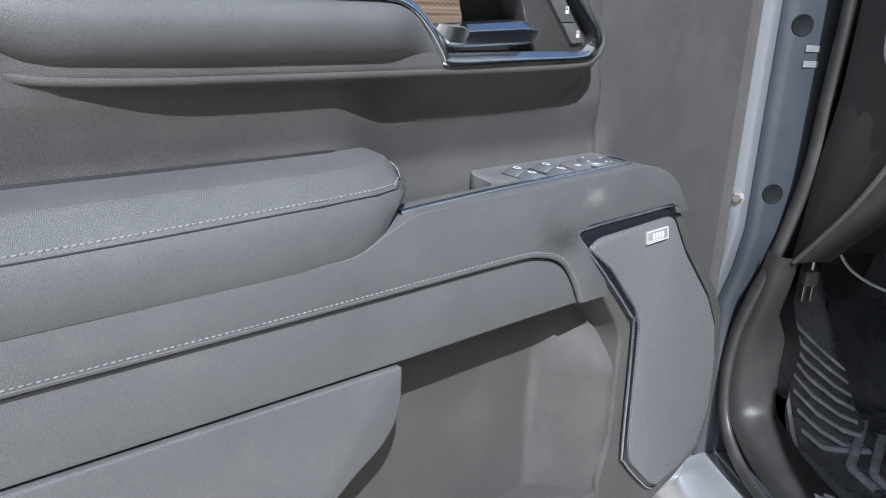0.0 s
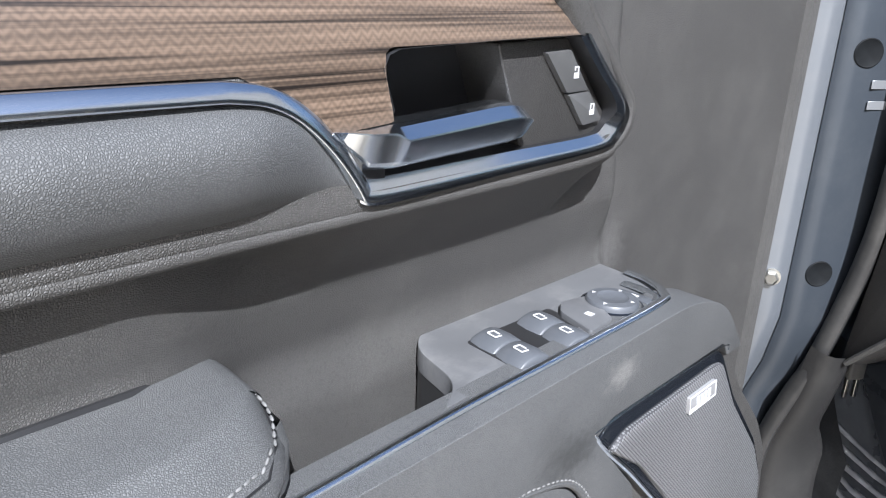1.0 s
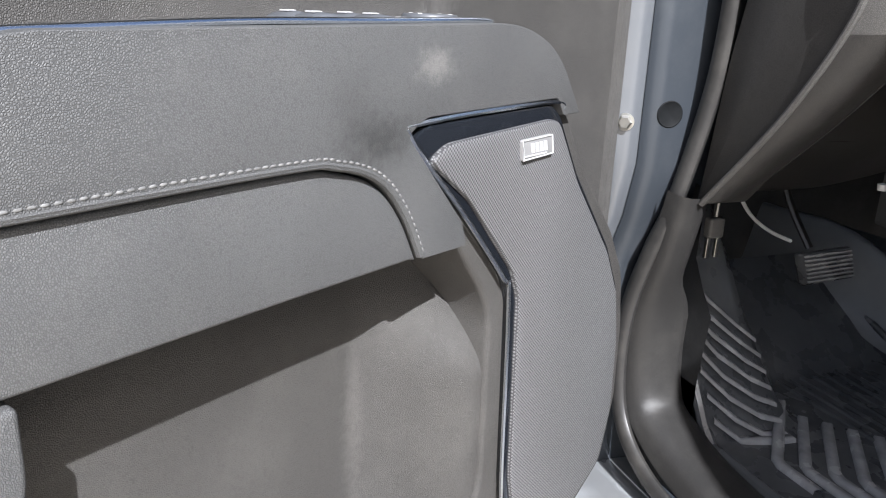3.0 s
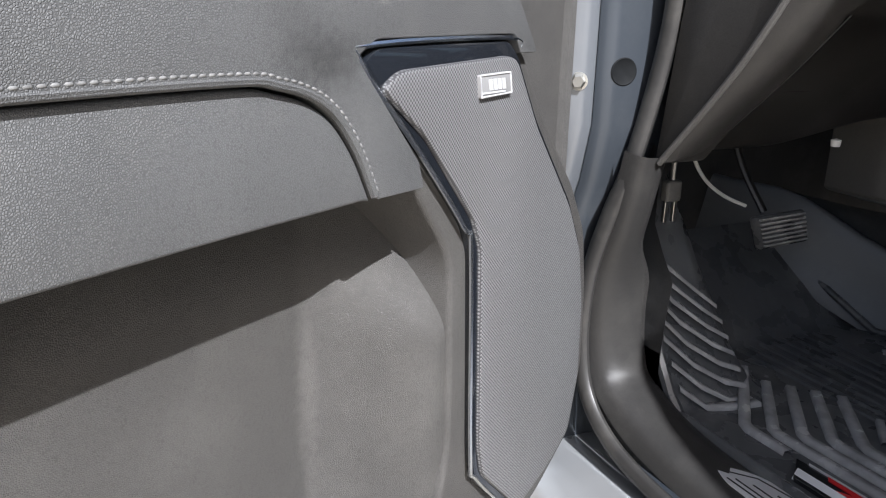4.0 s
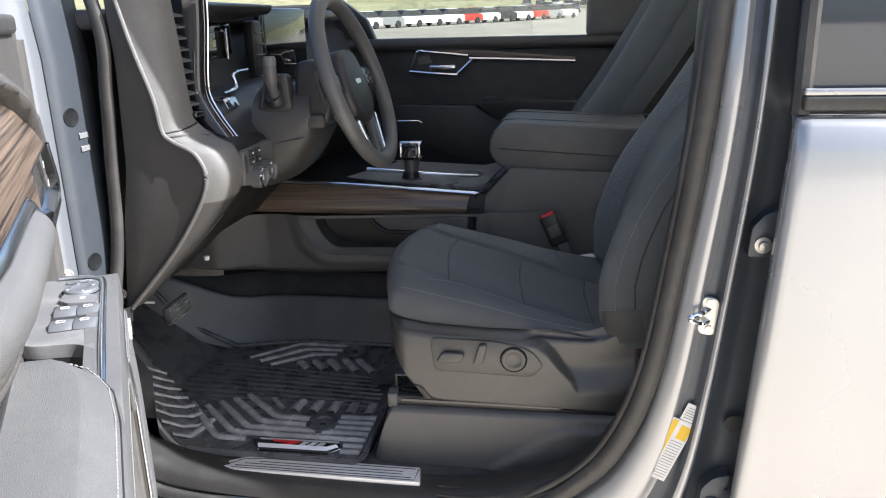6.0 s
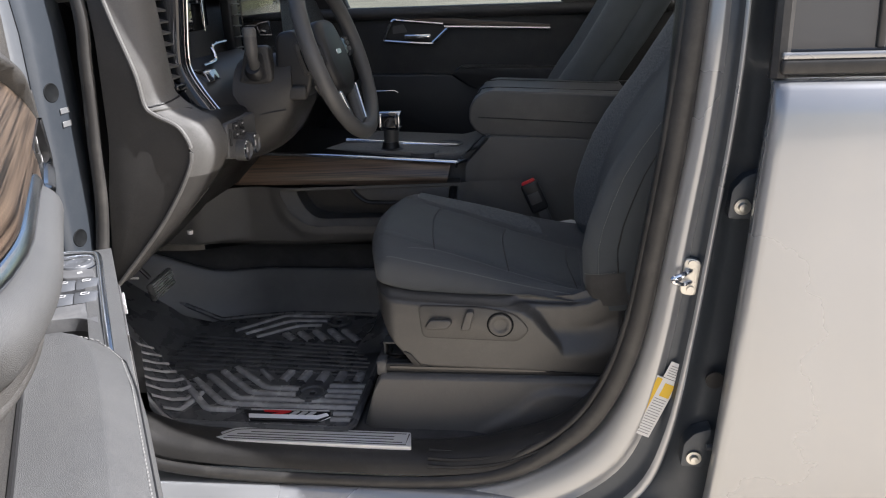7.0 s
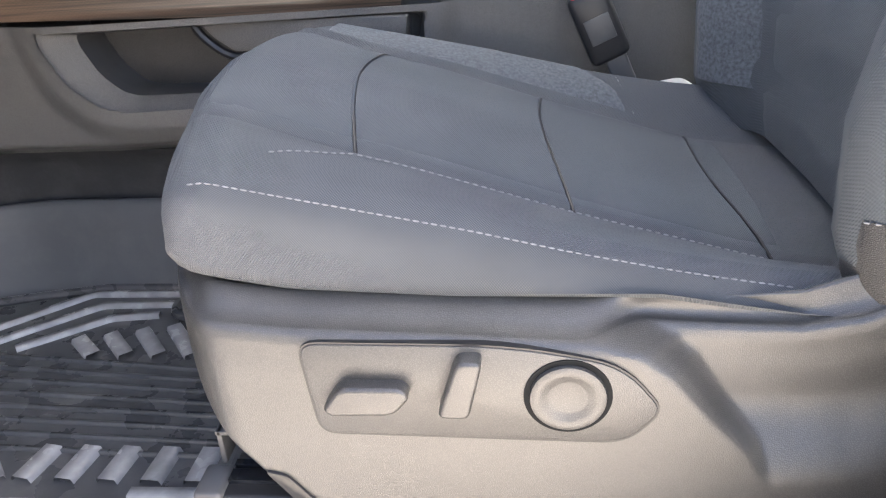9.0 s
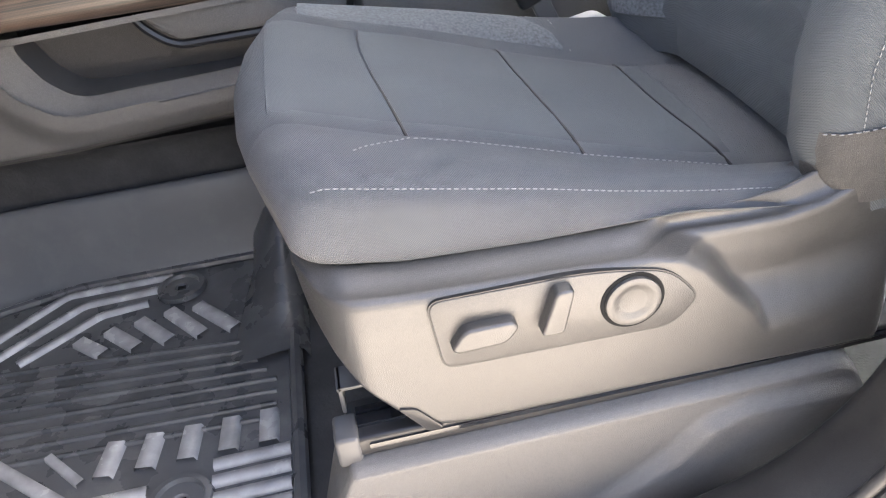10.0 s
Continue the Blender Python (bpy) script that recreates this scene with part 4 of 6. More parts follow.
base_out = [(-0.05, 0.38), (0.09, 0.46), (0.175, 0.56), (0.205, 0.70), (0.222, 0.90), (0.238, 1.09), (0.252, 1.30), (0.258, 1.50), (0.27, 1.80)]
inn, outp = curve_through([(a, 0, b) for a, b in base_in], 5), curve_through([(a, 0, b) for a, b in base_out], 5)
PROFILE = [(0.0, 0.825), (0.03, 0.800), (0.10, 0.792), (0.20, 0.786), (0.27, 0.784), (0.30, 0.785), (0.34, 0.791), (0.40, 0.795), (0.50, 0.795), (0.54, 0.791), (0.575, 0.776), (0.60, 0.770), (0.63, 0.770), (0.66, 0.776), (0.70, 0.796), (0.75, 0.806), (0.95, 0.808), (1.0, 0.808), (1.25, 0.81)]
for a, b in zip(inn, outp):
    rows.append([(a.x + (b.x - a.x) * s, y - 0.02 * step(1.0, 0.5, a.z) * s + 0.10 * max(0.0, a.z - 1.42), a.z + (b.z - a.z) * s) for s, y in PROFILE])
# Flange and ridge keep the plain paint; the channels get the shaded copy.
single("centre_pillar", sheet([r[:8] for r in rows]), PAINT, "silver painted door pillar flange", "pillar", "structure", sharp=60)
single("pillar_channel", sheet([r[7:11] for r in rows]), SHADED_PAINT, "striker channel of the pillar, shade put into its silver paint", "pillar", "structure", sharp=60)
single("pillar_ridge", sheet([r[10:14] for r in rows]), PAINT, "silver painted ridge of the pillar", "pillar", "structure", sharp=60)
single("hinge_channel", sheet([r[13:] for r in rows]), SHADED_PAINT, "hinge channel of the pillar, silver paint darkened for its shade", "pillar", "structure", sharp=60)
STRIKER = thing("door_striker", "zinc plated door striker bolted to the pillar", "striker", pose(0.1632, 0.789, 1.020))
part("plate", extruded(fillet([(-0.014, -0.032), (0.016, -0.036), (0.020, 0.030), (-0.008, 0.036)], 0.012), "y", -0.006, 0.002, 0.002, 2, True), STEEL, STRIKER)
part("loop", tube(curve_through([(0.006, 0.0, -0.010), (-0.010, -0.018, -0.008), (-0.028, -0.026, -0.001), (-0.028, -0.026, 0.006), (-0.010, -0.018, 0.010), (0.006, 0.0, 0.012)], 5), 0.0045, 8), BRIGHT, STRIKER)
for z in (-0.024, 0.024):
    part("screw", turned([(0.007, -0.009), (0.007, -0.006), (0, -0.005)], 16, "y", (0.004, 0, z)), STEEL, STRIKER)
for x, y, z in ((0.2397, 0.790, 1.147), (0.1924, 0.775, 0.670)):
    hinge = thing("rear_door_hinge", "silver painted rear door hinge with bolt", "hinge", pose(x, y, z), "rear door hinges")
    part("leaf", extruded(fillet([(-0.022, -0.022), (0.02, -0.022), (0.028, 0.02), (0.03, 0.06), (0.0, 0.05), (-0.018, 0.028)], 0.008), "y", -0.008, 0.024, 0.002, 2, True), SHADED_PAINT, hinge)
    part("barrel", turned([(0.006, 0.02), (0.006, 0.036), (0, 0.036)], 12, "x", (0, -0.014, 0.026)), SHADED_PAINT, hinge)
    part("bolt", turned([(0, -0.022), (0.007, -0.021), (0.0085, -0.014), (0.0135, -0.0135), (0.0135, -0.008)], 20, "y"), STEEL, hinge)
hole = thing("pillar_hole", "round dark drain hole in the pillar", "hole", pose(0.2225, 0.790, 0.820))
part("grommet", turned([(0.016, -0.006), (0.016, 0.0), (0.012, 0.002), (0, 0.002)], 24, "y"), BLACK, hole)
STICK = thing("tyre_label", "white and yellow tyre pressure label on the pillar", "label", Matrix.Translation((0.1165, 0.7985, 0.7625)) @ pose(0, 0, 0, 0, 22, 0))
part("paper", block((0.042, 0.0012, 0.126), (0, -0.014, 0), 0.0004, 1), PAPER, STICK)
part("round_mark", turned([(0.0065, -0.0150), (0.0065, -0.0144), (0.0, -0.0144)], 16, "y", (-0.010, 0, -0.050)), BLACK, STICK)
part("small_paper", block((0.030, 0.0012, 0.034), (0.006, -0.014, 0.081), 0.0004, 1), PAPER, STICK)
part("small_print", joined(*[block((0.022, 0.0006, 0.0012), (0.006, -0.0148, 0.070 + 0.005 * k), 0) for k in range(5)]), GREYPRINT, STICK)
part("yellow_field", block((0.010, 0.0008, 0.096), (-0.013, -0.0148, 0.012), 0), YELLOW, STICK)
part("yellow_patch", block((0.018, 0.0008, 0.028), (0.009, -0.0148, 0.040), 0), YELLOW, STICK)
part("print", joined(*[block((0.022, 0.0006, 0.0012), (0.006, -0.0148, -0.056 + 0.0058 * k), 0) for k in range(14)]), GREYPRINT, STICK)

# rear door outside
REAR = thing("rear_door", "closed silver rear door with dark window", "door")
rows = []
for z, y in ((0.42, 0.73), (0.50, 0.708), (0.70, 0.690), (0.95, 0.682), (1.10, 0.684), (1.25, 0.694), (1.31, 0.699), (1.345, 0.706), (1.356, 0.716), (1.36, 0.74)):
    x0 = float(np.interp(z, [0.42, 0.631, 0.945, 1.214, 1.36], [0.195, 0.209, 0.225, 0.242, 0.255]))
    rows.append([(x0 + 0.012, y + 0.055, z), (x0 + 0.002, y + 0.04, z), (x0, y + 0.012, z), (x0 + 0.006, y + 0.002, z)] + [(x0 + 0.02 + 0.1 * k, y, z) for k in range(12)])
part("outer_skin", sheet(rows), PAINT, REAR, "silver metallic painted outer skin", sharp=45)
part("belt_moulding", block((1.2, 0.02, 0.022), (0.86, 0.725, 1.378), 0.005), SEAL, REAR)
part("belt_chrome", block((1.2, 0.012, 0.010), (0.86, 0.722, 1.394), 0.003), PAINT, REAR)
part("window", turned_to(block((1.2, 0.006, 0.5), (0, 0, 0), 0.001), pose(0.86, 0.766, 1.64, -5.7)), PRIVACY, REAR, "dark tinted window")
part("window_frame", tube([(0.262, 0.74, 1.36), (0.268, 0.757, 1.60), (0.29, 0.79, 1.9)], 0.014, 8), SEAL, REAR)
part("divider", turned_to(block((0.012, 0.012, 0.5), (0, 0, 0), 0.003), pose(0.400, 0.762, 1.65, -5.7)), SEAL, REAR)

# ---- footwell ----
MAT = thing("floor_mat", "black ribbed rubber floor mat, dusty", "mat")


def mat_height(x, y):
    """The mat's level: flat by the seat, up the foot rest on the outer side and up the bulkhead in front."""
    rest = 1.45 * max(0.0, -0.905 - x) * float(step(1.10, 1.02, y))
    slope = 0.9 * max(0.0, -1.05 - x)
    return 0.612 + max(rest, slope)


def mat_side(x):
    """The mat's outer edge."""
    return float(np.interp(x, [-1.30, -1.06, -1.0, -0.93, -0.85, -0.6], [1.02, 0.915, 0.902, 0.898, 0.893, 0.888]))


rows = []
for i in range(61):
    x = -0.487 - 0.74 * i / 60
    far = float(np.interp(x, [-1.25, -1.0, -0.8, -0.487], [1.38, 1.44, 1.495, 1.495]))
    side = mat_side(x)
    rows.append([(x, side + (far - side) * k / 36, mat_height(x, side + (far - side) * k / 36)) for k in range(37)])
part("base", sheet(rows), RUBBER, MAT)
side_line = [(-0.489, 1.49), (-0.489, 1.2), (-0.489, 0.91), (-0.497, 0.890)] + [(x, mat_side(x)) for x in np.linspace(-0.52, -1.06, 24)]
part("rim", tube([(x, y, mat_height(x, y) + 0.007) for x, y in side_line], 0.009, 8), RUBBER, MAT)
part("rim", tube([(x, y, mat_height(x, y) + 0.004) for x, y in ((-0.489, 1.49), (-0.8, 1.495), (-0.9, 1.47), (-1.0, 1.44), (-1.15, 1.40))], 0.007, 8), RUBBER, MAT)


def rib(line, width=0.016, high=0.006):
    """A raised rubber rib along a line on the mat."""
    rows = []
    pts = [Vector((x, y, 0)) for x, y in line]
    for i, p in enumerate(pts):
        way = (pts[min(i + 1, len(pts) - 1)] - pts[max(i - 1, 0)]).normalized()
        s = Vector((-way.y, way.x, 0)) * width / 2
        z = mat_height(p.x, p.y)
        rows.append([(p.x - s.x, p.y - s.y, z), (p.x - s.x * 0.8, p.y - s.y * 0.8, z + high), (p.x + s.x * 0.8, p.y + s.y * 0.8, z + high), (p.x + s.x, p.y + s.y, z)])
    return sheet(rows)


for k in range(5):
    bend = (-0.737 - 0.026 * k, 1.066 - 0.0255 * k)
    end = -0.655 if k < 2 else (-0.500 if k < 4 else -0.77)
    part("chevron_rib", rib([(-0.847 - 0.027 * k, 1.162 - 0.022 * k), (bend[0] - 0.006, bend[1] + 0.006), (bend[0] + 0.008, bend[1]), (end, bend[1])], 0.017), RIB_SHEEN, MAT)
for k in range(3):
    part("chevron_rib", rib([(-0.934 + 0.037 * k, 1.372 - 0.018 * k), (-0.829 + 0.030 * k, 1.474 - 0.033 * k), (-0.817 + 0.030 * k, 1.479 - 0.033 * k), (-0.668 - 0.015 * k, 1.478 - 0.029 * k)], 0.013), RIB_SHEEN, MAT)
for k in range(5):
    part("slant_rib", rib([(-0.709 + 0.046 * k, 1.100), (-0.700 + 0.044 * k, 1.150)], 0.024), RIB_SHEEN, MAT)
part("slant_rib", rib([(-0.777, 1.150), (-0.731, 1.099)], 0.012), RIB_SHEEN, MAT)
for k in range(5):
    part("slant_rib", rib([(-0.785 + 0.040 * k, 1.360 + 0.010 * min(k, 3)), (-0.745 + 0.044 * k, 1.322)], 0.022), RIB_SHEEN, MAT)
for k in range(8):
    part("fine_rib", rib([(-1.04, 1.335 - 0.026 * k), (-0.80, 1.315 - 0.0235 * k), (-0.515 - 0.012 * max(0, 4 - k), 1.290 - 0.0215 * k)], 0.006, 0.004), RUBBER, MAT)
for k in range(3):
    part("short_rib", rib([(-0.585, 1.0845 - 0.024 * k), (-0.500, 1.0855 - 0.024 * k)], 0.016), RIB_SHEEN, MAT)
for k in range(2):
    part("short_rib", rib([(-0.545, 0.962 - 0.024 * k), (-0.500, 0.963 - 0.024 * k)], 0.015), RIB_SHEEN, MAT)
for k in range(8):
    part("fan_rib", rib([(-0.925 - 0.021 * k, 0.918), (-0.905 - 0.018 * k, 0.955), (-0.890 - 0.016 * k, 1.0), (-0.886 - 0.015 * k, 1.035)], 0.017), RIB_SHEEN, MAT)
for x, y in ((-0.617, 1.042), (-0.652, 1.440)):
    ring = part("fixing_ring", turned([(0.036, 0.0), (0.034, 0.007), (0.027, 0.008), (0.025, 0.003), (0.010, 0.003), (0.008, 0.001), (0, 0.001)], 32, "z", (x, y, 0.614)), RUBBER, MAT)
    part("hole", block((0.012, 0.008, 0.002), (x, y, 0.6165), 0.0008), GLOSS, ring)
plaque = part("plaque", extruded(fillet([(-0.752, 0.958), (-0.552, 0.964), (-0.548, 0.944), (-0.570, 0.922), (-0.724, 0.920)], 0.002), "z", 0.613, 0.619, 0.001, 1), GLOSS, MAT, "black and chrome badge plate")
part("chrome_bar", sheet([[(-0.730, 0.9335, 0.6245), (-0.726, 0.920, 0.6150)], [(-0.575, 0.9355, 0.6245), (-0.570, 0.922, 0.6150)], [(-0.556, 0.9470, 0.6245), (-0.546, 0.943, 0.6150)]]), PLATE_METAL, plaque, "bright metal edge")
part("red_shape", extruded([(-0.708, 0.936), (-0.690, 0.936), (-0.662, 0.951), (-0.700, 0.951), (-0.705, 0.957), (-0.640, 0.958), (-0.646, 0.950), (-0.670, 0.936)], "z", 0.619, 0.6205, 0), RED, plaque)
part("red_edge", extruded([(-0.665, 0.9355), (-0.600, 0.9365), (-0.598, 0.939), (-0.663, 0.938)], "z", 0.619, 0.6205, 0), RED, plaque)
for k in range(3):
    part("grey_shape", extruded([(-0.640 + 0.019 * k, 0.942), (-0.628 + 0.019 * k, 0.942), (-0.620 + 0.019 * k, 0.956), (-0.632 + 0.019 * k, 0.956)], "z", 0.619, 0.6205, 0), PLATE_METAL, plaque)
part("plate_edge", extruded([(-0.735, 0.9600), (-0.556, 0.9640), (-0.553, 0.9615), (-0.733, 0.9575)], "z", 0.619, 0.6210, 0), PLATE_METAL, plaque)

# kick panel
rows = []
for q in np.linspace(0, 1, 14):
    rows.append([(-1.42 + q * (0.49 - 0.055 * float(step(0.80, 0.87, z))), 0.882 + 0.015 * float(step(0.7, 0.9, z)), z) for z in np.linspace(0.56, 1.15, 18)])
single("kick_panel", sheet(rows, 0.01), CARPET, "dark kick panel beside the footwell", "panel", "structure")

# pedals
BRAKE = thing("brake_pedal", "brake pedal with ribbed black rubber pad", "pedal", pose(-1.038, 1.206, 0.818))
LEAN = Matrix(((1.0, 0.0, 0.20, 0), (0.0, 1.0, -0.52, 0), (0.24, 0.04, 0.82, 0), (0, 0, 0, 1)))
part("pad", turned_to(block((0.016, 0.112, 0.078), (0, 0, 0), 0.010), LEAN), RUBBER, BRAKE)
for k in range(7):
    part("rib", turned_to(block((0.006, 0.098, 0.006), (0.010, 0, -0.030 + 0.010 * k), 0.002, 2), LEAN), RIB_SHEEN, BRAKE)
part("arm", tube(curve_through([(-0.01, -0.03, 0.03), (-0.06, -0.05, 0.12), (-0.08, -0.06, 0.24)], 5), 0.009, 8, 0.6), BLACK, BRAKE)
PARK = thing("release_lever", "small grey release lever under the dashboard", "lever", pose(-0.992, 0.926, 0.910))
part("stem", tube([(0, 0, 0.08), (0, 0, 0.02)], 0.004, 8), STEEL, PARK)
part("grip", block((0.016, 0.026, 0.030), (0, 0, 0.004), 0.004), TRIMGREY, PARK)
part("fork", joined(block((0.006, 0.006, 0.03), (0, -0.008, -0.026), 0.001), block((0.006, 0.006, 0.03), (0, 0.008, -0.026), 0.001)), STEEL, PARK)
cable = thing("cable", "thin pale cable hanging beside the pedal", "cable")
part("wire", tube(curve_through([(-1.065, 1.02, 0.965), (-1.067, 1.04, 0.929), (-1.070, 1.07, 0.899), (-1.070, 1.11, 0.874), (-1.063, 1.15, 0.857)], 6), 0.003, 8), PAPER, cable)

# ---- dashboard ----
DASH = thing("dashboard", "charcoal dashboard with end cap and switches", "dashboard")
END = [(-0.885, 1.56), (-0.858, 1.56), (-0.836, 1.475), (-0.808, 1.38), (-0.800, 1.318), (-0.735, 1.278), (-0.728, 1.215), (-0.80, 1.10), (-0.912, 0.972), (-0.930, 0.968), (-0.908, 1.15), (-0.888, 1.25), (-0.880, 1.44)]
part("end_cap", extruded(fillet(END, [0, 0, 0.03, 0.03, 0.02, 0.02, 0.03, 0.05, 0.006, 0.006, 0.03, 0.03, 0.03]), "y", 0.836, 0.90, 0.006, 3, True), DASHGREY, DASH, "charcoal end cap")
edge = curve_through([(x, 0.834, z) for x, z in ((-0.860, 1.555), (-0.840, 1.472), (-0.812, 1.38), (-0.803, 1.322), (-0.785, 1.303), (-0.740, 1.275), (-0.731, 1.215), (-0.80, 1.102), (-0.915, 0.972))], 8)
part("cap_piping", tube([(p[0], 0.8315, p[2]) for p in edge], 0.0042, 8), TRIMGREY, DASH)
lower = []
for y in np.concatenate([np.linspace(0.885, 1.05, 8), np.linspace(1.10, 2.35, 26)]):
    far = float(step(1.0, 1.25, y))
    lower.append([(x - 0.05 * far * k, y, z + 0.03 * far * h) for x, z, k, h in ((-1.15, 1.52, 0, 0), (-0.96, 1.505, 0, 0), (-0.90, 1.46, 0, 0), (-0.862, 1.36, 0, 0), (-0.800, 1.318, 1, 0), (-0.740, 1.296, 1, 0), (-0.700, 1.278, 1, 0), (-0.688, 1.255, 1, 0), (-0.690, 1.215, 1, 0),
                                                                       (-0.735, 1.150, 0.6, 1), (-0.83, 1.055, 0.3, 1), (-0.905, 0.990, 0, 1), (-0.925, 0.982, 0, 1), (-0.96, 0.990, 0, 1), (-1.15, 1.06, 0, 0))])
part("body", sheet(lower, 0.004), DASHGREY, DASH, "charcoal dashboard moulding", sharp=50)
nose_out = curve_through([(-0.860, 0.834, 1.555), (-0.840, 0.834, 1.472), (-0.812, 0.834, 1.38), (-0.803, 0.834, 1.322), (-0.785, 0.834, 1.303), (-0.740, 0.834, 1.275), (-0.731, 0.834, 1.215), (-0.80, 0.834, 1.102), (-0.915, 0.834, 0.972)], 7)
nose_in = curve_through([(-0.798, 0.912, 1.555), (-0.790, 0.912, 1.460), (-0.784, 0.911, 1.385), (-0.776, 0.908, 1.335), (-0.735, 0.905, 1.302), (-0.698, 0.905, 1.280), (-0.690, 0.905, 1.215), (-0.765, 0.905, 1.120), (-0.905, 0.905, 0.9895)], 7)
rows = []
for a, b in zip(nose_out, nose_in):
    rows.append([a.lerp(b, s_) + Vector((0.014 * math.sin(math.pi * s_), -0.012 * math.sin(math.pi * s_), 0)) for s_ in (0, 0.15, 0.3, 0.45, 0.6, 0.75, 0.9, 1.0)])
part("vent_cheek", sheet(rows[:23]), TRIMGREY, DASH, "grey padded edge beside the vent", sharp=70)
# The nose's daylight is put into its colour, paler than the knee panel.
part("nose_cheek", sheet([[Vector(p) + Vector((0.004, -0.002, -0.0015)) if k < 3 else p for p in row] for k, row in enumerate(rows[22:45])]), TRIMGREY, DASH, "padded dashboard nose, paler grey for the daylight on it", sharp=70)
part("knee_cheek", sheet(rows[44:]), DASHGREY, DASH, "charcoal knee panel edge", sharp=70)
part("nose_gap", tube([Vector(p) + Vector((0.001, -0.0006, 0)) for p in rows[22]], 0.0016, 6), BLACK, DASH)
part("vent_seam", tube(curve_through([(-0.799, 0.8335, 1.319), (-0.782, 0.845, 1.316), (-0.760, 0.868, 1.312), (-0.742, 0.892, 1.306)], 5), 0.0018, 6), BLACK, DASH)
part("panel_gap", tube(curve_through([(-0.905, 0.90, 0.9885), (-0.80, 0.90, 1.083), (-0.735, 0.90, 1.1495)], 4), 0.0012, 6), BLACK, DASH)
part("lower_seam", tube(curve_through([(-0.82, 0.89, 1.0675), (-0.822, 1.0, 1.068), (-0.84, 1.2, 1.085)], 5), 0.0015, 6), BLACK, DASH)
part("top_pad", block((0.5, 1.48, 0.035), (-1.15, 1.6, 1.52), 0.014), SMOOTH, DASH)
# upright vent between the grey edge and the gloss bezel
rows = []
for p in curve_through([(-0.799, 0.911, 1.553), (-0.791, 0.911, 1.460), (-0.785, 0.910, 1.385), (-0.779, 0.908, 1.345)], 6):
    rows.append([(p[0] - 0.004, p[1] - 0.006, p[2]), (p[0] + 0.002, p[1], p[2]), (p[0] - 0.004, p[1] + 0.005, p[2]), (p[0] - 0.07, p[1] + 0.007, p[2])])
part("vent_surround", sheet(rows), TRIMGREY, DASH, "grey vent surround")
vent = part("air_vent", block((0.020, 0.050, 0.22), (-0.862, 0.932, 1.455), 0.004), BLACK, DASH, "black upright air vent")
for k in range(9):
    part("slat", turned_to(block((0.066, 0.040, 0.0040), (0, 0, 0), 0.0015), pose(-0.815 + 0.0016 * k * -1, 0.930, 1.366 + 0.0205 * k, 0, 14, 0)), TRIMGREY, vent)
BEZEL_LINE = curve_through([(-0.762, 1.555), (-0.766, 1.500), (-0.777, 1.405), (-0.775, 1.368), (-0.756, 1.330), (-0.727, 1.287)], 6)
rows = []
for x, z in BEZEL_LINE:
    y = 0.950
    rows.append([(x - 0.08, y, z), (x - 0.006, y, z), (x, y + 0.005, z), (x, y + 0.030, z), (x - 0.006, y + 0.036, z), (x - 0.09, y + 0.040, z)])
part("vent_bezel", sheet(rows), GLOSS, DASH, "gloss black upright bezel")
part("bezel_edge", tube([(x + 0.001, 0.984, z) for x, z in BEZEL_LINE], 0.002, 6), BRIGHT, DASH, "bright bezel edge")
part("vent_foot", block((0.06, 0.07, 0.012), (-0.802, 0.945, 1.341), 0.004), GLOSS, DASH)
cluster = part("instrument_panel", block((0.03, 0.34, 0.15), (-0.905, 1.20, 1.435), 0.012), GLOSS, DASH, "glossy black instrument panel")
part("screen", block((0.004, 0.25, 0.105), (-0.889, 1.20, 1.435), 0.002), SCREEN, cluster, "dark switched-off screen")
part("screen_frame", joined(block((0.006, 0.27, 0.006), (-0.888, 1.20, 1.375), 0.002), block((0.006, 0.006, 0.12), (-0.888, 1.33, 1.435), 0.002)), BRIGHT, cluster)
part("hood", extruded(fillet([(-1.0, 1.50), (-0.80, 1.525), (-0.79, 1.545), (-1.0, 1.56)], 0.008), "y", 1.02, 1.40, 0.01, 3, "both"), BLACK, DASH)
part("chrome_wing", extruded(fillet([(-0.79, 1.338), (-0.755, 1.338), (-0.765, 1.360), (-0.80, 1.362)], 0.004), "y", 1.02, 1.075, 0.003, 2, "both"), BRIGHT, DASH)
part("lower_fascia", block((0.02, 0.36, 0.07), (-0.855, 1.20, 1.335), 0.006), GLOSS, DASH)
part("column_fascia", sheet([[(x, y, z) for y in np.linspace(0.988, 1.40, 8)] for x, z in ((-0.84, 1.375), (-0.792, 1.362), (-0.762, 1.335), (-0.735, 1.300), (-0.716, 1.268), (-0.728, 1.235), (-0.78, 1.19))]), BLACK, DASH, "black fascia round the steering column", sharp=70)
part("fascia_trim", tube(curve_through([(-0.790, 1.075, 1.366), (-0.790, 1.14, 1.372), (-0.80, 1.155, 1.40), (-0.80, 1.23, 1.404)], 5), 0.004, 8), BRIGHT, DASH)
part("centre_screen", block((0.02, 0.34, 0.20), (-0.86, 1.63, 1.44), 0.012), GLOSS, DASH, "dark centre display")
part("centre_glass", block((0.004, 0.31, 0.17), (-0.8495, 1.63, 1.44), 0.002), SCREEN, DASH)
centre_vent = part("centre_vent", block((0.03, 0.05, 0.16), (-0.86, 1.425, 1.43), 0.008), BLACK, DASH)
for k in range(5):
    part("slat", block((0.012, 0.044, 0.004), (-0.846, 1.425, 1.375 + 0.026 * k), 0.0015), SMOOTH, centre_vent)
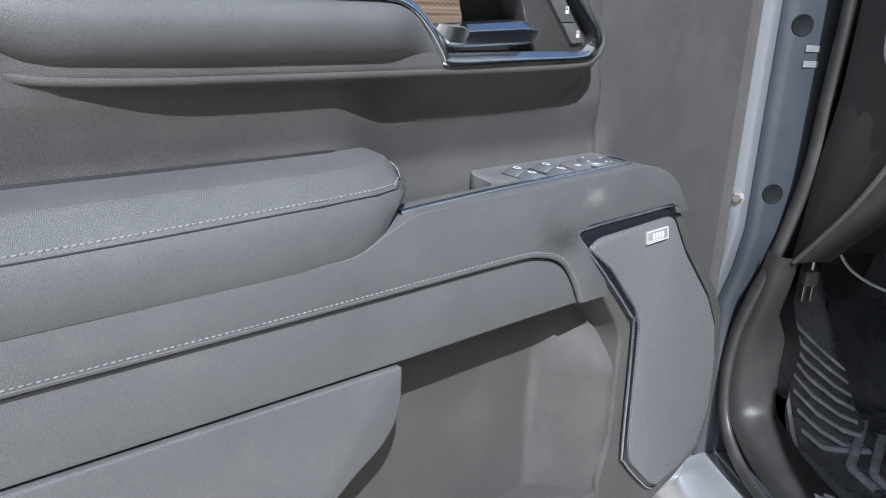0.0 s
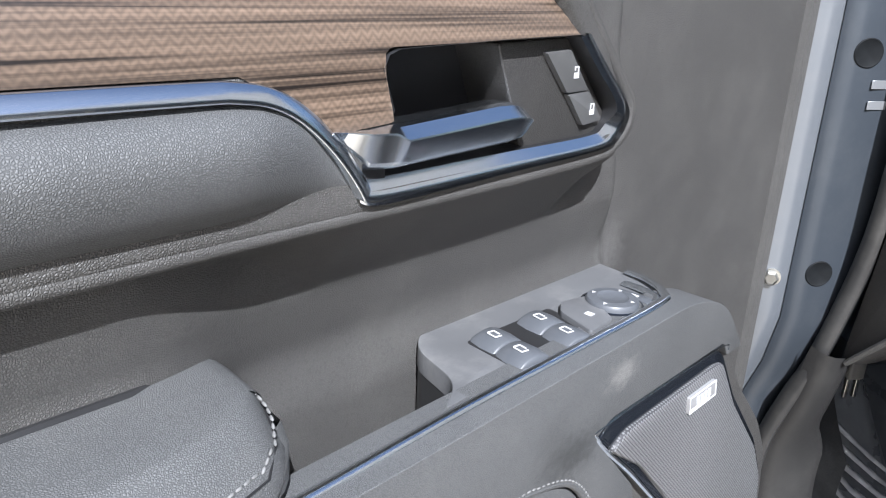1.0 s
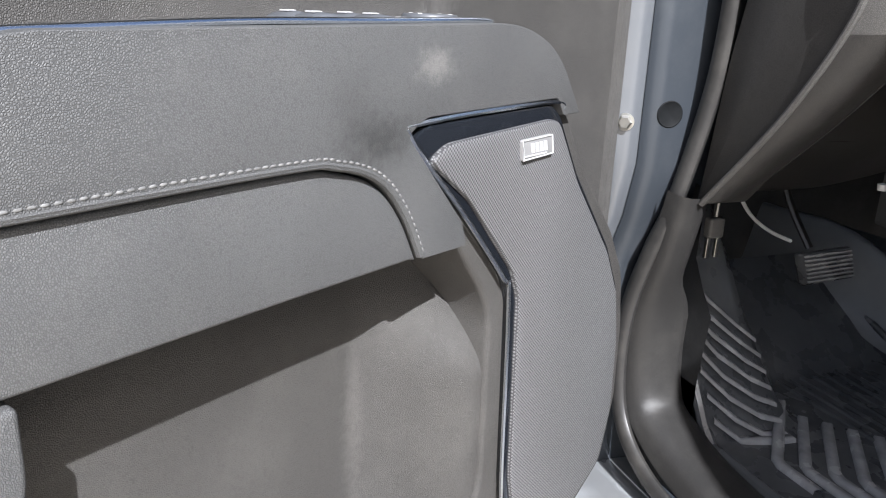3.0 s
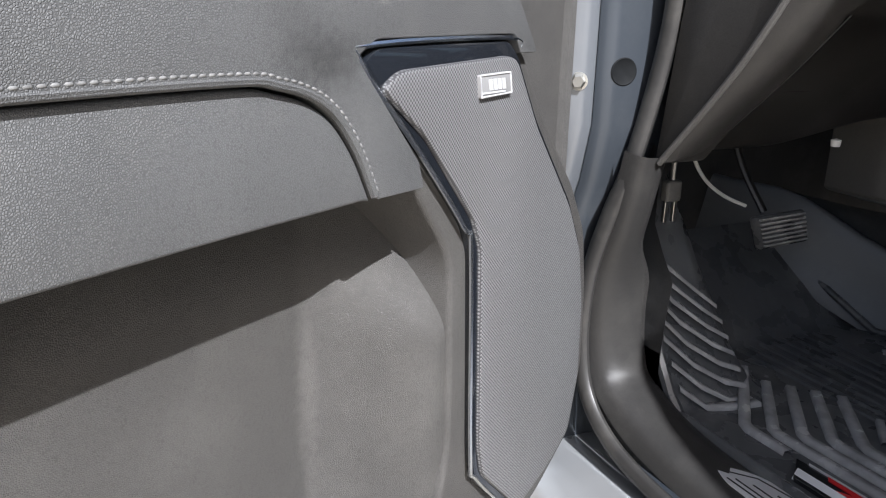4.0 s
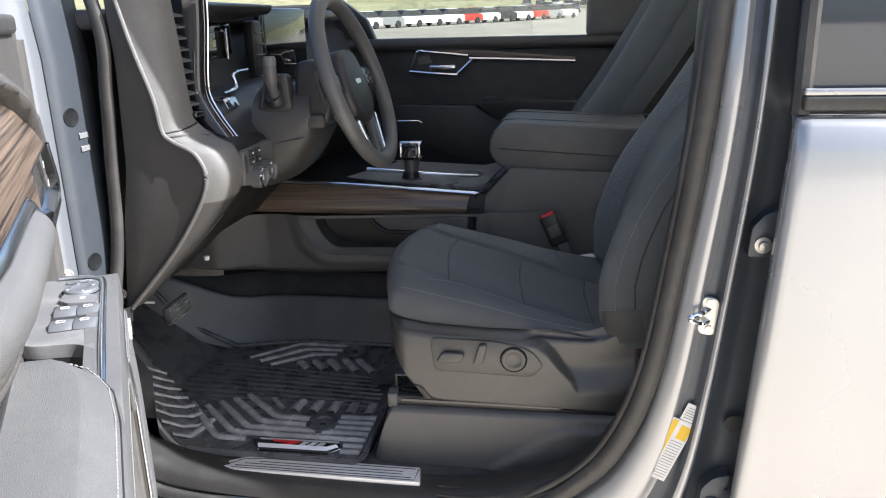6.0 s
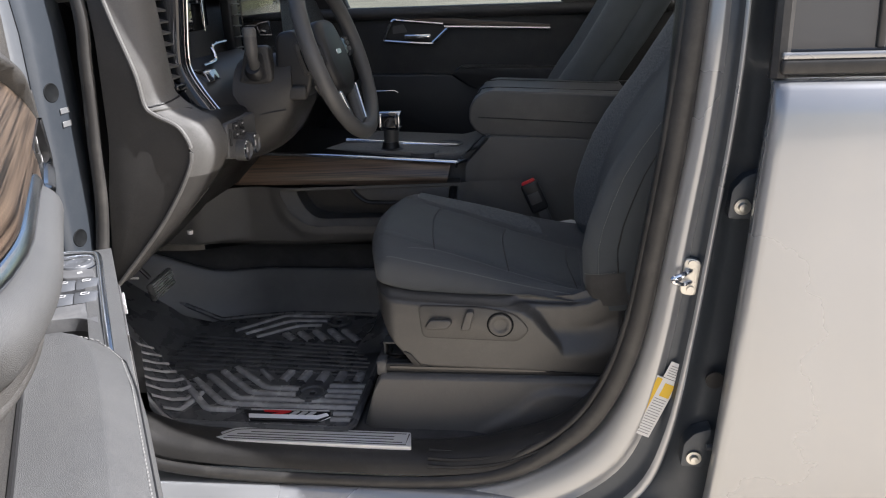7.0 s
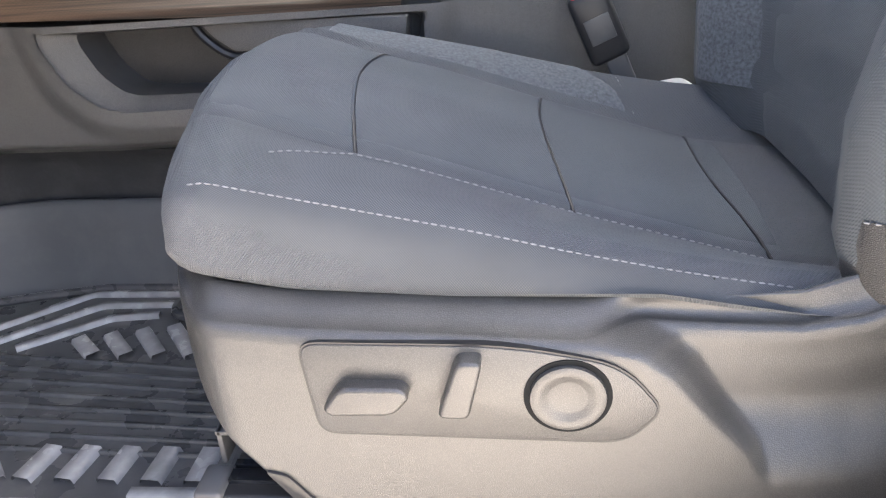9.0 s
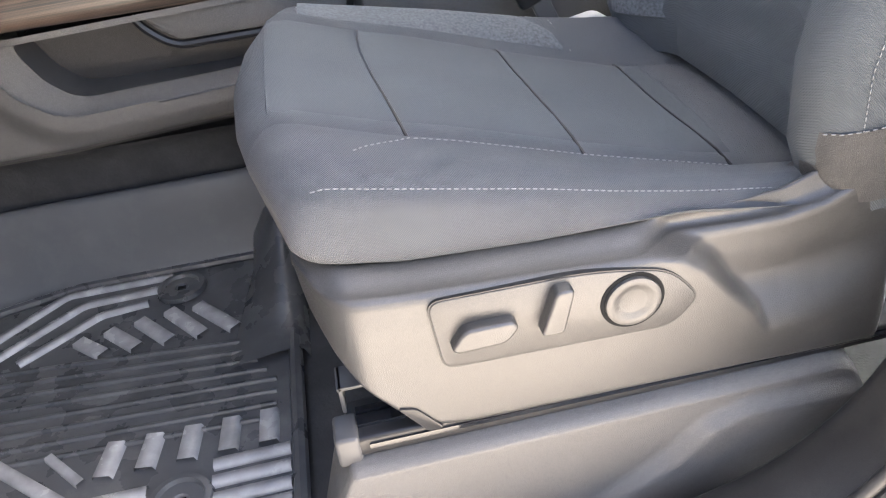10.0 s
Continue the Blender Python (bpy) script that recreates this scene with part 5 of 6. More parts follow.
part("switch_plate", extruded(fillet([(0.905, 1.205), (0.910, 1.272), (1.06, 1.272), (1.06, 1.190), (0.98, 1.190)], 0.01), "x", -0.72, -0.6855, 0.004, 3), SMOOTH, DASH)
for y, z in ((0.955, 1.213), (1.003, 1.217)):
    dial = part("headlamp_dial", turned([(0.0215, -0.688), (0.021, -0.668), (0.0175, -0.6655), (0.0155, -0.669), (0, -0.669)], 28, "x", (0, y, z)), SMOOTH, DASH)
    part("dial_ring", turned([(0.0205, -0.670), (0.0208, -0.6665), (0.0180, -0.6645), (0.0178, -0.670)], 28, "x", (0, y, z)), BRIGHT, dial)
    part("print", block((0.0006, 0.006, 0.010), (-0.6685, y, z), 0), MARK, dial)
for a in range(2):
    for k in range(2):
        key = part("push_button", block((0.006, 0.020, 0.014), (-0.684, 0.945 + 0.032 * a, 1.246 + 0.017 * k), 0.002), BLACK, DASH)
        part("print", block((0.0006, 0.008, 0.003), (-0.6808, 0.945 + 0.032 * a, 1.246 + 0.017 * k), 0), MARK, key)
part("cargo_slider", block((0.005, 0.006, 0.034), (-0.684, 0.917, 1.245), 0.002), BLACK, DASH)
part("release_pull", tube([(-0.80, 1.035, 1.105), (-0.78, 1.04, 1.135)], 0.006, 8), PLASTIC, DASH)
CLIP = thing("trim_clip", "small pale clip under the dashboard edge", "clip", pose(-0.897, 1.121, 0.986))
part("clip", turned([(0, -0.006), (0.006, -0.005), (0.007, 0.004), (0, 0.006)], 12), PAPER, CLIP)

# steering column and wheel
COLUMN = thing("steering_column", "charcoal steering column shroud with stalk", "steering column")
rows = []
for s_ in np.linspace(0, 1, 12):
    x = -0.738 + 0.123 * s_
    half, top_z, low_z = 0.125 - 0.025 * s_, 1.372 + 0.012 * s_, 1.150 + 0.030 * s_ + 0.075 * s_ ** 3
    mid, tall = 0.5 * (top_z + low_z), 0.5 * (top_z - low_z)
    rows.append([(x, 1.205 + half * math.copysign(abs(math.cos(a)) ** 0.65, math.cos(a)), mid + tall * math.copysign(abs(math.sin(a)) ** 0.75, math.sin(a))) for a in (2 * math.pi * k / 28 for k in range(28))])
part("shroud", sheet(rows, closed=True), DASHGREY, COLUMN, "charcoal plastic shroud", sharp=60)
part("shroud_seam", tube(curve_through([(-0.80, 1.080, 1.250), (-0.72, 1.088, 1.256), (-0.63, 1.100, 1.268)], 5), 0.0014, 6), BLACK, COLUMN)
part("stalk", tube(curve_through([(-0.688, 1.112, 1.352), (-0.684, 1.085, 1.368), (-0.681, 1.070, 1.395), (-0.680, 1.066, 1.425)], 5), [0.0125] * 5 + [0.0115] * 4 + [0.0135] * 7, 14), SMOOTH, COLUMN)
part("stalk_end", turned([(0.0140, -0.010), (0.0142, 0.003), (0.011, 0.008), (0, 0.0085)], 18, "z", (-0.680, 1.066, 1.432)), TRIMGREY, COLUMN, "pale grey stalk end")
part("stalk_boot", turned_to(turned([(0.026, 0.0), (0.024, 0.012), (0.016, 0.022), (0.0, 0.022)], 20), pose(-0.688, 1.108, 1.350, 62, 0, 0)), BLACK, COLUMN)
part("stalk_plate", extruded(fillet([(-0.728, 1.318), (-0.650, 1.326), (-0.655, 1.402), (-0.705, 1.400)], 0.014), "y", 1.094, 1.12, 0.006, 3, True), DASHGREY, COLUMN)
part("stalk_recess", extruded(fillet([(-0.716, 1.328), (-0.662, 1.334), (-0.667, 1.388), (-0.702, 1.386)], 0.010), "y", 1.0925, 1.10, 0.001, 1, True), BLACK, COLUMN)
part("control_pod", extruded(fillet([(-0.655, 1.30), (-0.585, 1.285), (-0.565, 1.34), (-0.600, 1.43), (-0.645, 1.425)], 0.02), "y", 1.115, 1.30, 0.010, 3, "both"), BLACK, COLUMN, "black switch pod behind the wheel")
part("paddle", turned_to(block((0.014, 0.012, 0.070), (0, 0, 0), 0.005), pose(-0.588, 1.108, 1.372) @ pose(0, 0, 0, 0, -16, 0)), PLASTIC, COLUMN)
part("paddle_foot", block((0.045, 0.03, 0.030), (-0.607, 1.120, 1.302), 0.006), DASHGREY, COLUMN)
WHEEL = thing("steering_wheel", "black leather steering wheel with chrome spoke trim", "steering wheel", pose(-0.542, 1.222, 1.3755) @ pose(0, 0, 0, 0, 71.5, 0))
circle = [(0.183 * math.cos(a), 0.183 * math.sin(a), 0) for a in (2 * math.pi * k / 56 for k in range(57))]
part("rim", tube(circle, 0.0170, 14), SMOOTH, WHEEL, "smooth black leather rim")
hub = extruded(fillet([(-0.075, -0.055), (0.0, -0.085), (0.075, -0.070), (0.100, 0), (0.075, 0.070), (0.0, 0.085), (-0.075, 0.055)], 0.03), "z", -0.055, 0.004, 0.018, 4)
part("hub", hub, BLACK, WHEEL, "soft black airbag cover")
part("hub_badge", extruded(fillet([(-0.006, -0.017), (0.006, -0.017), (0.006, 0.017), (-0.006, 0.017)], 0.002), "z", 0.003, 0.006, 0.001, 1), BRIGHT, WHEEL)
for y in (-1, 1):
    spoke = part("spoke", block((0.050, 0.105, 0.020), (-0.005, y * 0.128, -0.014), 0.008), GLOSS, WHEEL, "gloss black spoke")
    part("spoke_keys", joined(*[block((0.010, 0.022, 0.004), (-0.012 + 0.014 * k, y * 0.125, -0.003), 0.0015) for k in range(2)]), SMOOTH, spoke)
    arm_ = part("lower_spoke", turned_to(block((0.105, 0.034, 0.020), (0, 0, 0), 0.008), pose(0.125, y * 0.045, -0.018, 0, 0, y * -14)), SMOOTH, WHEEL, "dark lower spoke")
    part("spoke_trim", turned_to(block((0.095, 0.008, 0.008), (0, 0, 0), 0.003), pose(0.125, y * 0.060, -0.007, 0, 0, y * -14)), CHROME, arm_, "chrome edge")

# ---- centre console ----
CONSOLE = thing("centre_console", "charcoal centre console with walnut veneer and padded lid", "console")
side = [(-1.10, 0.58), (0.10, 0.58), (0.12, 1.09), (-0.22, 1.10), (-0.27, 1.075), (-0.33, 1.06), (-0.95, 1.09), (-1.10, 1.09)]
part("body", extruded(fillet(side, 0.01), "y", 1.60, 1.90, 0.012, 3, "both"), CABIN, CONSOLE)
RIM = [(-0.800, 0.992), (-0.797, 0.968), (-0.775, 0.924), (-0.738, 0.892), (-0.70, 0.883), (-0.52, 0.881), (-0.36, 0.884), (-0.318, 0.915), (-0.312, 0.992)]
RECESS = [(-0.757, 0.985), (-0.755, 0.970), (-0.737, 0.933), (-0.712, 0.908), (-0.69, 0.902), (-0.52, 0.900), (-0.36, 0.904), (-0.33, 0.93), (-0.32, 0.985)]


def console_side():
    """The console's near face, with the storage recess sunk into it and a raised rim below the opening."""
    xs, zs = np.arange(-1.12, 0.121, 0.005), np.concatenate([[0.828], np.arange(0.832, 1.001, 0.004)])
    x, z = np.meshgrid(xs, zs)
    d = near(x, z, RIM)
    y = np.full(x.shape, 1.476) - 0.012 * step(-0.045, -0.012, d) * step(-0.85, -0.78, x)
    y += 0.12 * np.clip(x + 0.74, 0, 0.7)
    y += 0.022 * step(0.845, 0.828, z) - 0.075 * step(-0.885, -1.03, x) * step(0.83, 0.86, z)
    bm = bmesh.new()
    grid = [[bm.verts.new((xs[i], y[j, i], zs[j])) for i in range(len(xs))] for j in range(len(zs))]
    for j in range(len(zs) - 1):
        for i in range(len(xs) - 1):
            if d[j, i] < 0.002:
                bm.faces.new((grid[j][i], grid[j][i + 1], grid[j + 1][i + 1], grid[j + 1][i]))
    return bm


part("side_panel", console_side(), CABIN, CONSOLE, "charcoal side panel with storage recess", sharp=60)
loop, outer_loop = fillet(RECESS, 0.012), fillet(RIM, 0.012)
loop.append(loop[0])
outer_loop.append(outer_loop[0])
part("recess_rim", tube([(x, 1.4765 + 0.12 * max(0.0, x + 0.74), z) for x, z in outer_loop], 0.0030, 8, 1.0, (0, 1, 0)), CABIN, CONSOLE)
rows = [[(a[0] + (b[0] - a[0]) * s, 1.4735 + 0.12 * max(0.0, a[0] + 0.74) + 0.022 * s ** 1.2, a[1] + (b[1] - a[1]) * s) for s in (0, 0.15, 0.4, 0.7, 0.9, 1.0)] for a, b in zip(outer_loop, loop)]
part("recess_bevel", sheet(rows), TRIMGREY, CONSOLE, "broad sloping rim of the storage recess", sharp=60)
# Lining is the panel's plastic, darkened for the shade inside the recess.
part("recess_wall", sheet([[(x, 1.493 + 0.12 * max(0.0, x + 0.74), z), (x, 1.55, z), (x, 1.585, z)] for x, z in loop]), SMOOTH, CONSOLE)
part("recess_back", block((0.46, 0.01, 0.11), (-0.54, 1.566, 0.945), 0), DASHGREY, CONSOLE)
part("recess_panel", extruded(fillet([(-0.600, 0.988), (-0.585, 0.970), (-0.560, 0.952), (-0.34, 0.950), (-0.335, 0.988)], 0.006), "y", 1.512, 1.57, 0.003, 2, True), CABIN, CONSOLE)
part("upper_side", extruded(fillet([(-0.300, 0.835), (0.12, 0.835), (0.12, 1.100), (-0.225, 1.118), (-0.234, 1.108), (-0.296, 1.040)], [0.004, 0.004, 0.004, 0.01, 0.02, 0.012]), "y", 1.552, 1.632, 0.008, 3, "both"), CABIN, CONSOLE)
part("plinth", sheet([[(x, y - 0.07 * float(step(-0.88, -1.08, x)), z) for y, z in ((1.4985, 0.8285), (1.512, 0.822), (1.534, 0.808), (1.546, 0.785), (1.552, 0.74), (1.552, 0.66), (1.552, 0.58))] for x in np.linspace(-1.35, 0.12, 20)]), CARPET, CONSOLE, "dark lining under the console")
part("divider_edge", tube(curve_through([(-0.612, 1.516, 0.990), (-0.597, 1.516, 0.968), (-0.566, 1.516, 0.946), (-0.52, 1.516, 0.944), (-0.36, 1.516, 0.944)], 5), 0.006, 8), BLACK, CONSOLE)
rows = []
for j in range(11):
    v = j / 10
    row = []
    for x in np.linspace(-0.98, -0.334 - 0.012 * (1 - v), 34):
        low, high = float(np.interp(x, [-0.98, -0.80, -0.35], [1.012, 1.005, 0.989])), float(np.interp(x, [-0.98, -0.739, -0.326], [1.098, 1.080, 1.046]))
        y = 1.465 + 0.165 * (x + 0.98) * 0.72
        row.append((x, y - 0.018 * math.sin(math.pi * min(1.0, 0.15 + 0.8 * v)) + 0.012 * v, low + (high - low) * v))
    rows.append(row)
part("veneer", sheet(rows), WOOD_CONSOLE, CONSOLE, "striped walnut veneer panel")
part("chrome_edge", tube(curve_through([(-0.95, 1.472, 1.098), (-0.739, 1.497, 1.084), (-0.50, 1.526, 1.065), (-0.335, 1.548, 1.050), (-0.312, 1.562, 1.046), (-0.298, 1.59, 1.046)], 6), 0.0075, 10, 0.7), CHROME, CONSOLE)
part("top_plate", sheet([[(-0.95, 1.478, 1.094), (-0.95, 1.88, 1.098)], [(-0.739, 1.502, 1.080), (-0.739, 1.88, 1.085)], [(-0.335, 1.552, 1.046), (-0.335, 1.88, 1.050)], [(-0.285, 1.58, 1.044), (-0.27, 1.88, 1.050)]]), GLOSS, CONSOLE, "gloss black top plate")
part("chrome_corner", sheet([[(x + 0.012 * q, 1.530 + 0.110 * q, z + 0.004 * q) for q in np.linspace(0, 1, 6)] for x, z in ((-0.318, 1.036), (-0.322, 1.049), (-0.312, 1.054), (-0.245, 1.120), (-0.234, 1.122), (-0.228, 1.112))], 0.004), CHROME, CONSOLE, "bright sloping corner plate")
part("corner_inlay", sheet([[(x + 0.012 * q, 1.530 + 0.110 * q, z + 0.004 * q + 0.0022) for q in (0.22, 0.5, 0.88)] for x, z in ((-0.303, 1.063), (-0.254, 1.1112))], 0.001), SMOOTH, CONSOLE)
part("tray_trim", tube(curve_through([(-0.66, 1.70, 1.082), (-0.45, 1.72, 1.064), (-0.33, 1.735, 1.055)], 5), 0.006, 8), CHROME, CONSOLE)
for x, y in ((-0.42, 1.63), (-0.36, 1.74)):
    cup = part("cup_holder", turned([(0.046, 1.047), (0.043, 1.064), (0.037, 1.063), (0.034, 1.05), (0, 1.05)], 28, "z", (x, y, 0)), SMOOTH, CONSOLE)
lid = part("lid", extruded(fillet([(-0.285, 1.150), (-0.282, 1.206), (-0.235, 1.237), (0.14, 1.219), (0.14, 1.095), (-0.252, 1.114)], [0.02, 0.03, 0.04, 0.01, 0.01, 0.02]), "y", 1.572, 1.87, 0.026, 5, "both"), SMOOTH, CONSOLE, "padded black leather lid")
part("lid_seam", tube([(-0.276, 1.579, 1.166), (-0.255, 1.5722, 1.166), (0.0, 1.5715, 1.150), (0.14, 1.5715, 1.142)], 0.0016, 6), BLACK, lid)
for y in (1.640, 1.80):
    part("lid_seam", tube(curve_through([(-0.279, y, 1.206), (-0.262, y, 1.2215), (-0.226, y, 1.2362), (-0.02, y, 1.2268), (0.13, y, 1.2195)], 6), 0.0016, 6), BLACK, lid)
SHIFT = thing("gear_lever", "black and chrome gear lever", "gear lever", pose(-0.515, 1.64, 1.060))
part("gaiter", turned([(0.040, 0.0), (0.038, 0.006), (0.026, 0.012), (0.022, 0.03)], 24), BLACK, SHIFT)
part("shaft", tube([(0, 0, 0.0), (0.002, 0, 0.03), (0.004, 0, 0.065)], [0.024, 0.020, 0.023], 16), SMOOTH, SHIFT)
head = block((0.060, 0.052, 0.052), (0.004, 0, 0.088), 0.014, 4)
part("grip", head, GLOSS, SHIFT)
part("grip_chrome", joined(block((0.064, 0.038, 0.010), (0.004, 0, 0.111), 0.004), block((0.010, 0.056, 0.040), (0.030, 0, 0.092), 0.004), block((0.010, 0.056, 0.040), (-0.022, 0, 0.092), 0.004)), BRIGHT, SHIFT)
tunnel = sheet([[(x, y - 0.17 * float(step(-0.86, -1.32, x)), z + 0.10 * float(step(-0.98, -1.22, x))) for y, z in ((1.478, 0.604), (1.488, 0.612), (1.499, 0.630), (1.511, 0.675), (1.520, 0.715), (1.526, 0.735), (1.530, 0.741), (1.537, 0.742), (1.542, 0.736), (1.545, 0.70))] for x in np.linspace(-1.35, 0.0, 30)])
single("tunnel_side", tunnel, LINER, "grey tunnel lining beside the mat", "lining", "structure")
# liner corner that folds up in front of the seat
rows = []
for q in np.linspace(0, 1, 14):
    y = 1.24 + 0.25 * q
    h = 0.085 * float(step(0.1, 0.95, q))
    rows.append([(-0.575 + 0.03 * q, y, 0.612), (-0.556 + 0.02 * q, y, 0.618 + 0.15 * h), (-0.538, y, 0.620 + 0.40 * h), (-0.515, y, 0.624 + 0.80 * h), (-0.495, y, 0.626 + h), (-0.478, y, 0.622 + h), (-0.47, y, 0.60)])
single("mat_fold", sheet(rows), RUBBER, "black rubber mat corner folded up before the seat", "mat", "structure", sharp=70)

# ---- driver's seat ----
def seat(name, label, y0, sgn):
    """A bucket seat; y0: the outer side's plane, sgn: the way to its other side."""
    top = thing(name, label, "seat")

    def Y(d):
        return y0 + sgn * d

    # cushion: rings across x
    edge_x, edge_z = [-0.425, -0.39, -0.345, -0.29, -0.23, -0.17, -0.11, -0.078, -0.03, 0.02, 0.12], [0.984, 0.981, 0.970, 0.957, 0.944, 0.929, 0.916, 0.910, 0.902, 0.896, 0.885]
    inner_x, inner_z = [-0.425, -0.40, -0.36, -0.325, -0.16, -0.02, 0.12], [0.995, 1.000, 0.982, 0.966, 0.911, 0.870, 0.85]
    mid_x, mid_z = [-0.425, -0.41, -0.385, -0.33, -0.165, -0.03, 0.12], [1.010, 1.016, 1.013, 0.988, 0.928, 0.881, 0.86]
    rows = []

    def ring_at(x):
        f = math.sqrt(max(0.0, 1 - max(0.0, 1 - (x + 0.425) / 0.045) ** 2))
        edge, inner, crown = (0.940 + (float(np.interp(x, a, b)) - 0.940) * (0.15 + 0.85 * f) for a, b in ((edge_x, edge_z), (inner_x, inner_z), (mid_x, mid_z)))
        low = min(float(np.interp(x, [-0.43, -0.41, -0.35, -0.24, 0.0, 0.04], [0.926, 0.914, 0.904, 0.897, 0.895, 0.90])), edge - 0.020)
        return f, [(0.060, low - 0.020), (0.042, low - 0.006), (0.031, low + 0.002), (0.0245, low + 0.009), (0.0215, low + 0.018 if edge - low > 0.04 else low + 0.011), (0.0255, max(edge - 0.016, low + 0.4 * (edge - low))), (0.031, edge - 0.0045), (0.0385, edge - 0.0004), (0.0425, edge + 0.0022), (0.054, edge + 0.0045), (0.078, 0.72 * edge + 0.28 * inner + 0.0050), (0.104, 0.38 * edge + 0.62 * inner + 0.0040), (0.126, 0.12 * edge + 0.88 * inner + 0.0025),
                   (0.1355, inner + 0.0010), (0.1405, inner - 0.0040), (0.150, inner + 0.002), (0.20, 0.4 * inner + 0.6 * crown + 0.002), (0.27, crown), (0.34, 0.3 * inner + 0.7 * crown + 0.002), (0.405, 0.7 * inner + 0.3 * crown + 0.003), (0.416, 0.75 * inner + 0.25 * crown - 0.001), (0.424, 0.7 * inner + 0.3 * crown + 0.004),
                   (0.445, 0.5 * edge + 0.5 * inner + 0.012), (0.475, edge + 0.016), (0.505, edge + 0.008), (0.522, edge - 0.010), (0.530, low + 0.4 * (edge - low)), (0.528, low), (0.518, low - 0.02)]

    def forward(x, d):
        """The rounded front edge: its middle stands further out than its corners."""
        return (-0.003 - 0.050 * max(0.0, math.sin(math.pi * min(max(d, 0.0), 0.54) / 0.54)) ** 1.1) * float(step(-0.27, -0.43, x))

    def on_top(x, d):
        want = x
        for _ in range(5):
            x = want - forward(x, d)
        f, ring = ring_at(x)
        return (want, Y(d), float(np.interp(d, [q[0] for q in ring[7:26]], [q[1] for q in ring[7:26]])))

    for x in np.concatenate([[-0.4248, -0.424, -0.422, -0.4185, -0.413, -0.405], np.linspace(-0.396, 0.10, 36)]):
        f, ring = ring_at(x)
        tuck = 0.022 * (1 - f)
        rows.append([(x + forward(x, d) + (0.022 * float(step(-0.30, -0.42, x)) if k < 3 or k > len(ring) - 3 else 0), Y(d + tuck * (1 - d / 0.27)), z) for k, (d, z) in enumerate(ring)])
    part("cushion", sheet(rows, closed=True), FABRIC, top, "dark slate cloth cushion", sharp=75)
    spots = np.linspace(-0.408, -0.03, 38)
    part("side_stitching", stitches([Vector(on_top(x, 0.0385)) + Vector((0, -sgn * 0.0008, 0.0004)) for x in spots], 0.0042, 0.0016, 0.00068), SEAT_THREAD, top, "pale grey thread")
    part("side_welt", tube([Vector(on_top(x, 0.0385)) + Vector((0, -sgn * 0.0025, -0.0035)) for x in np.linspace(-0.385, -0.03, 36)], 0.0007, 6), BLACK, top)
    part("inner_stitching", stitches([Vector(on_top(x, float(np.interp(x, [-0.40, -0.36, -0.32, -0.16, 0], [0.062, 0.100, 0.127, 0.130, 0.130])))) + Vector((0, 0, 0.0008)) for x in np.linspace(-0.370, -0.02, 38)], 0.0042, 0.0025, 0.0007), SEAT_THREAD, top)
    part("end_seam", tube([Vector(on_top(-0.078, 0.0385)) + Vector((0, -sgn * (0.001 + 0.014 * q), -0.045 * q)) for q in np.linspace(0, 1, 6)], 0.0009, 6), BLACK, top)
    for xa, xb in ((-0.337, -0.321), (-0.175, -0.158), (-0.024, -0.008)):
        pts = []
        for s in np.linspace(0, 1, 13):
            x = xa + (xb - xa) * s - 0.012 * math.sin(math.pi * s)
            pts.append(Vector(on_top(x, 0.414 + (0.140 - 0.414) * s)) + Vector((0, 0, 0.0012)))
        part("cushion_seam", tube(pts, 0.0017, 6), BLACK, top)
    part("centre_cloth", sheet([[Vector(on_top(x, 0.146 + (0.410 - 0.146) * v)) + Vector((0, 0, 0.0016 - 0.004 * abs(2 * v - 1) ** 16)) for v in np.linspace(0, 1, 17)] for x in np.linspace(-0.435, 0.0, 50)]), INSERT, top, "dark slate cloth centre panel")
    part("bolster_inset", sheet([[Vector(on_top(x, 0.428 + (0.506 - 0.428) * math.sqrt(max(0.003, 1 - max(0.0, (x + 0.27) / 0.1852) ** 2)) * v)) + Vector((0, 0, 0.0026 - 0.004 * abs(2 * v - 1) ** 6)) for v in np.linspace(0, 1, 9)] for x in np.linspace(-0.40, -0.085, 40)]), CLOTH, top, "slate heather cloth bolster")
    part("far_stitching", stitches([Vector(on_top(x, d)) + Vector((0, 0, 0.0006)) for x, d in [(-0.40, 0.428), (-0.403, 0.46), (-0.39, 0.49), (-0.36, 0.507)] + [(x, 0.508) for x in np.linspace(-0.33, -0.14, 12)] + [(-0.11, 0.496), (-0.09, 0.47), (-0.075, 0.428)]], 0.0042, 0.0025, 0.0007), SEAT_THREAD, top)
    # backrest: rings up the back, with side bolsters standing out from the centre panel
    rows, ridge, crease, inset_rows, panel_rows = [], [], [], [], []
    for z in np.concatenate([[0.872, 0.880], np.linspace(0.90, 1.62, 30), [1.645, 1.66]]):
        x = float(np.interp(z, [0.87, 0.92, 1.0, 1.05, 1.1, 1.15, 1.2, 1.25, 1.3, 1.4, 1.5, 1.66], [0.026, 0.003, -0.001, 0.008, 0.024, 0.043, 0.070, 0.103, 0.139, 0.200, 0.258, 0.350]))
        deep = float(np.interp(z, [0.87, 0.95, 1.3, 1.55, 1.66], [0.030, 0.050, 0.048, 0.020, 0.010]))
        half = float(np.interp(z, [0.87, 1.35, 1.55, 1.62, 1.66], [0.262, 0.262, 0.240, 0.215, 0.16]))
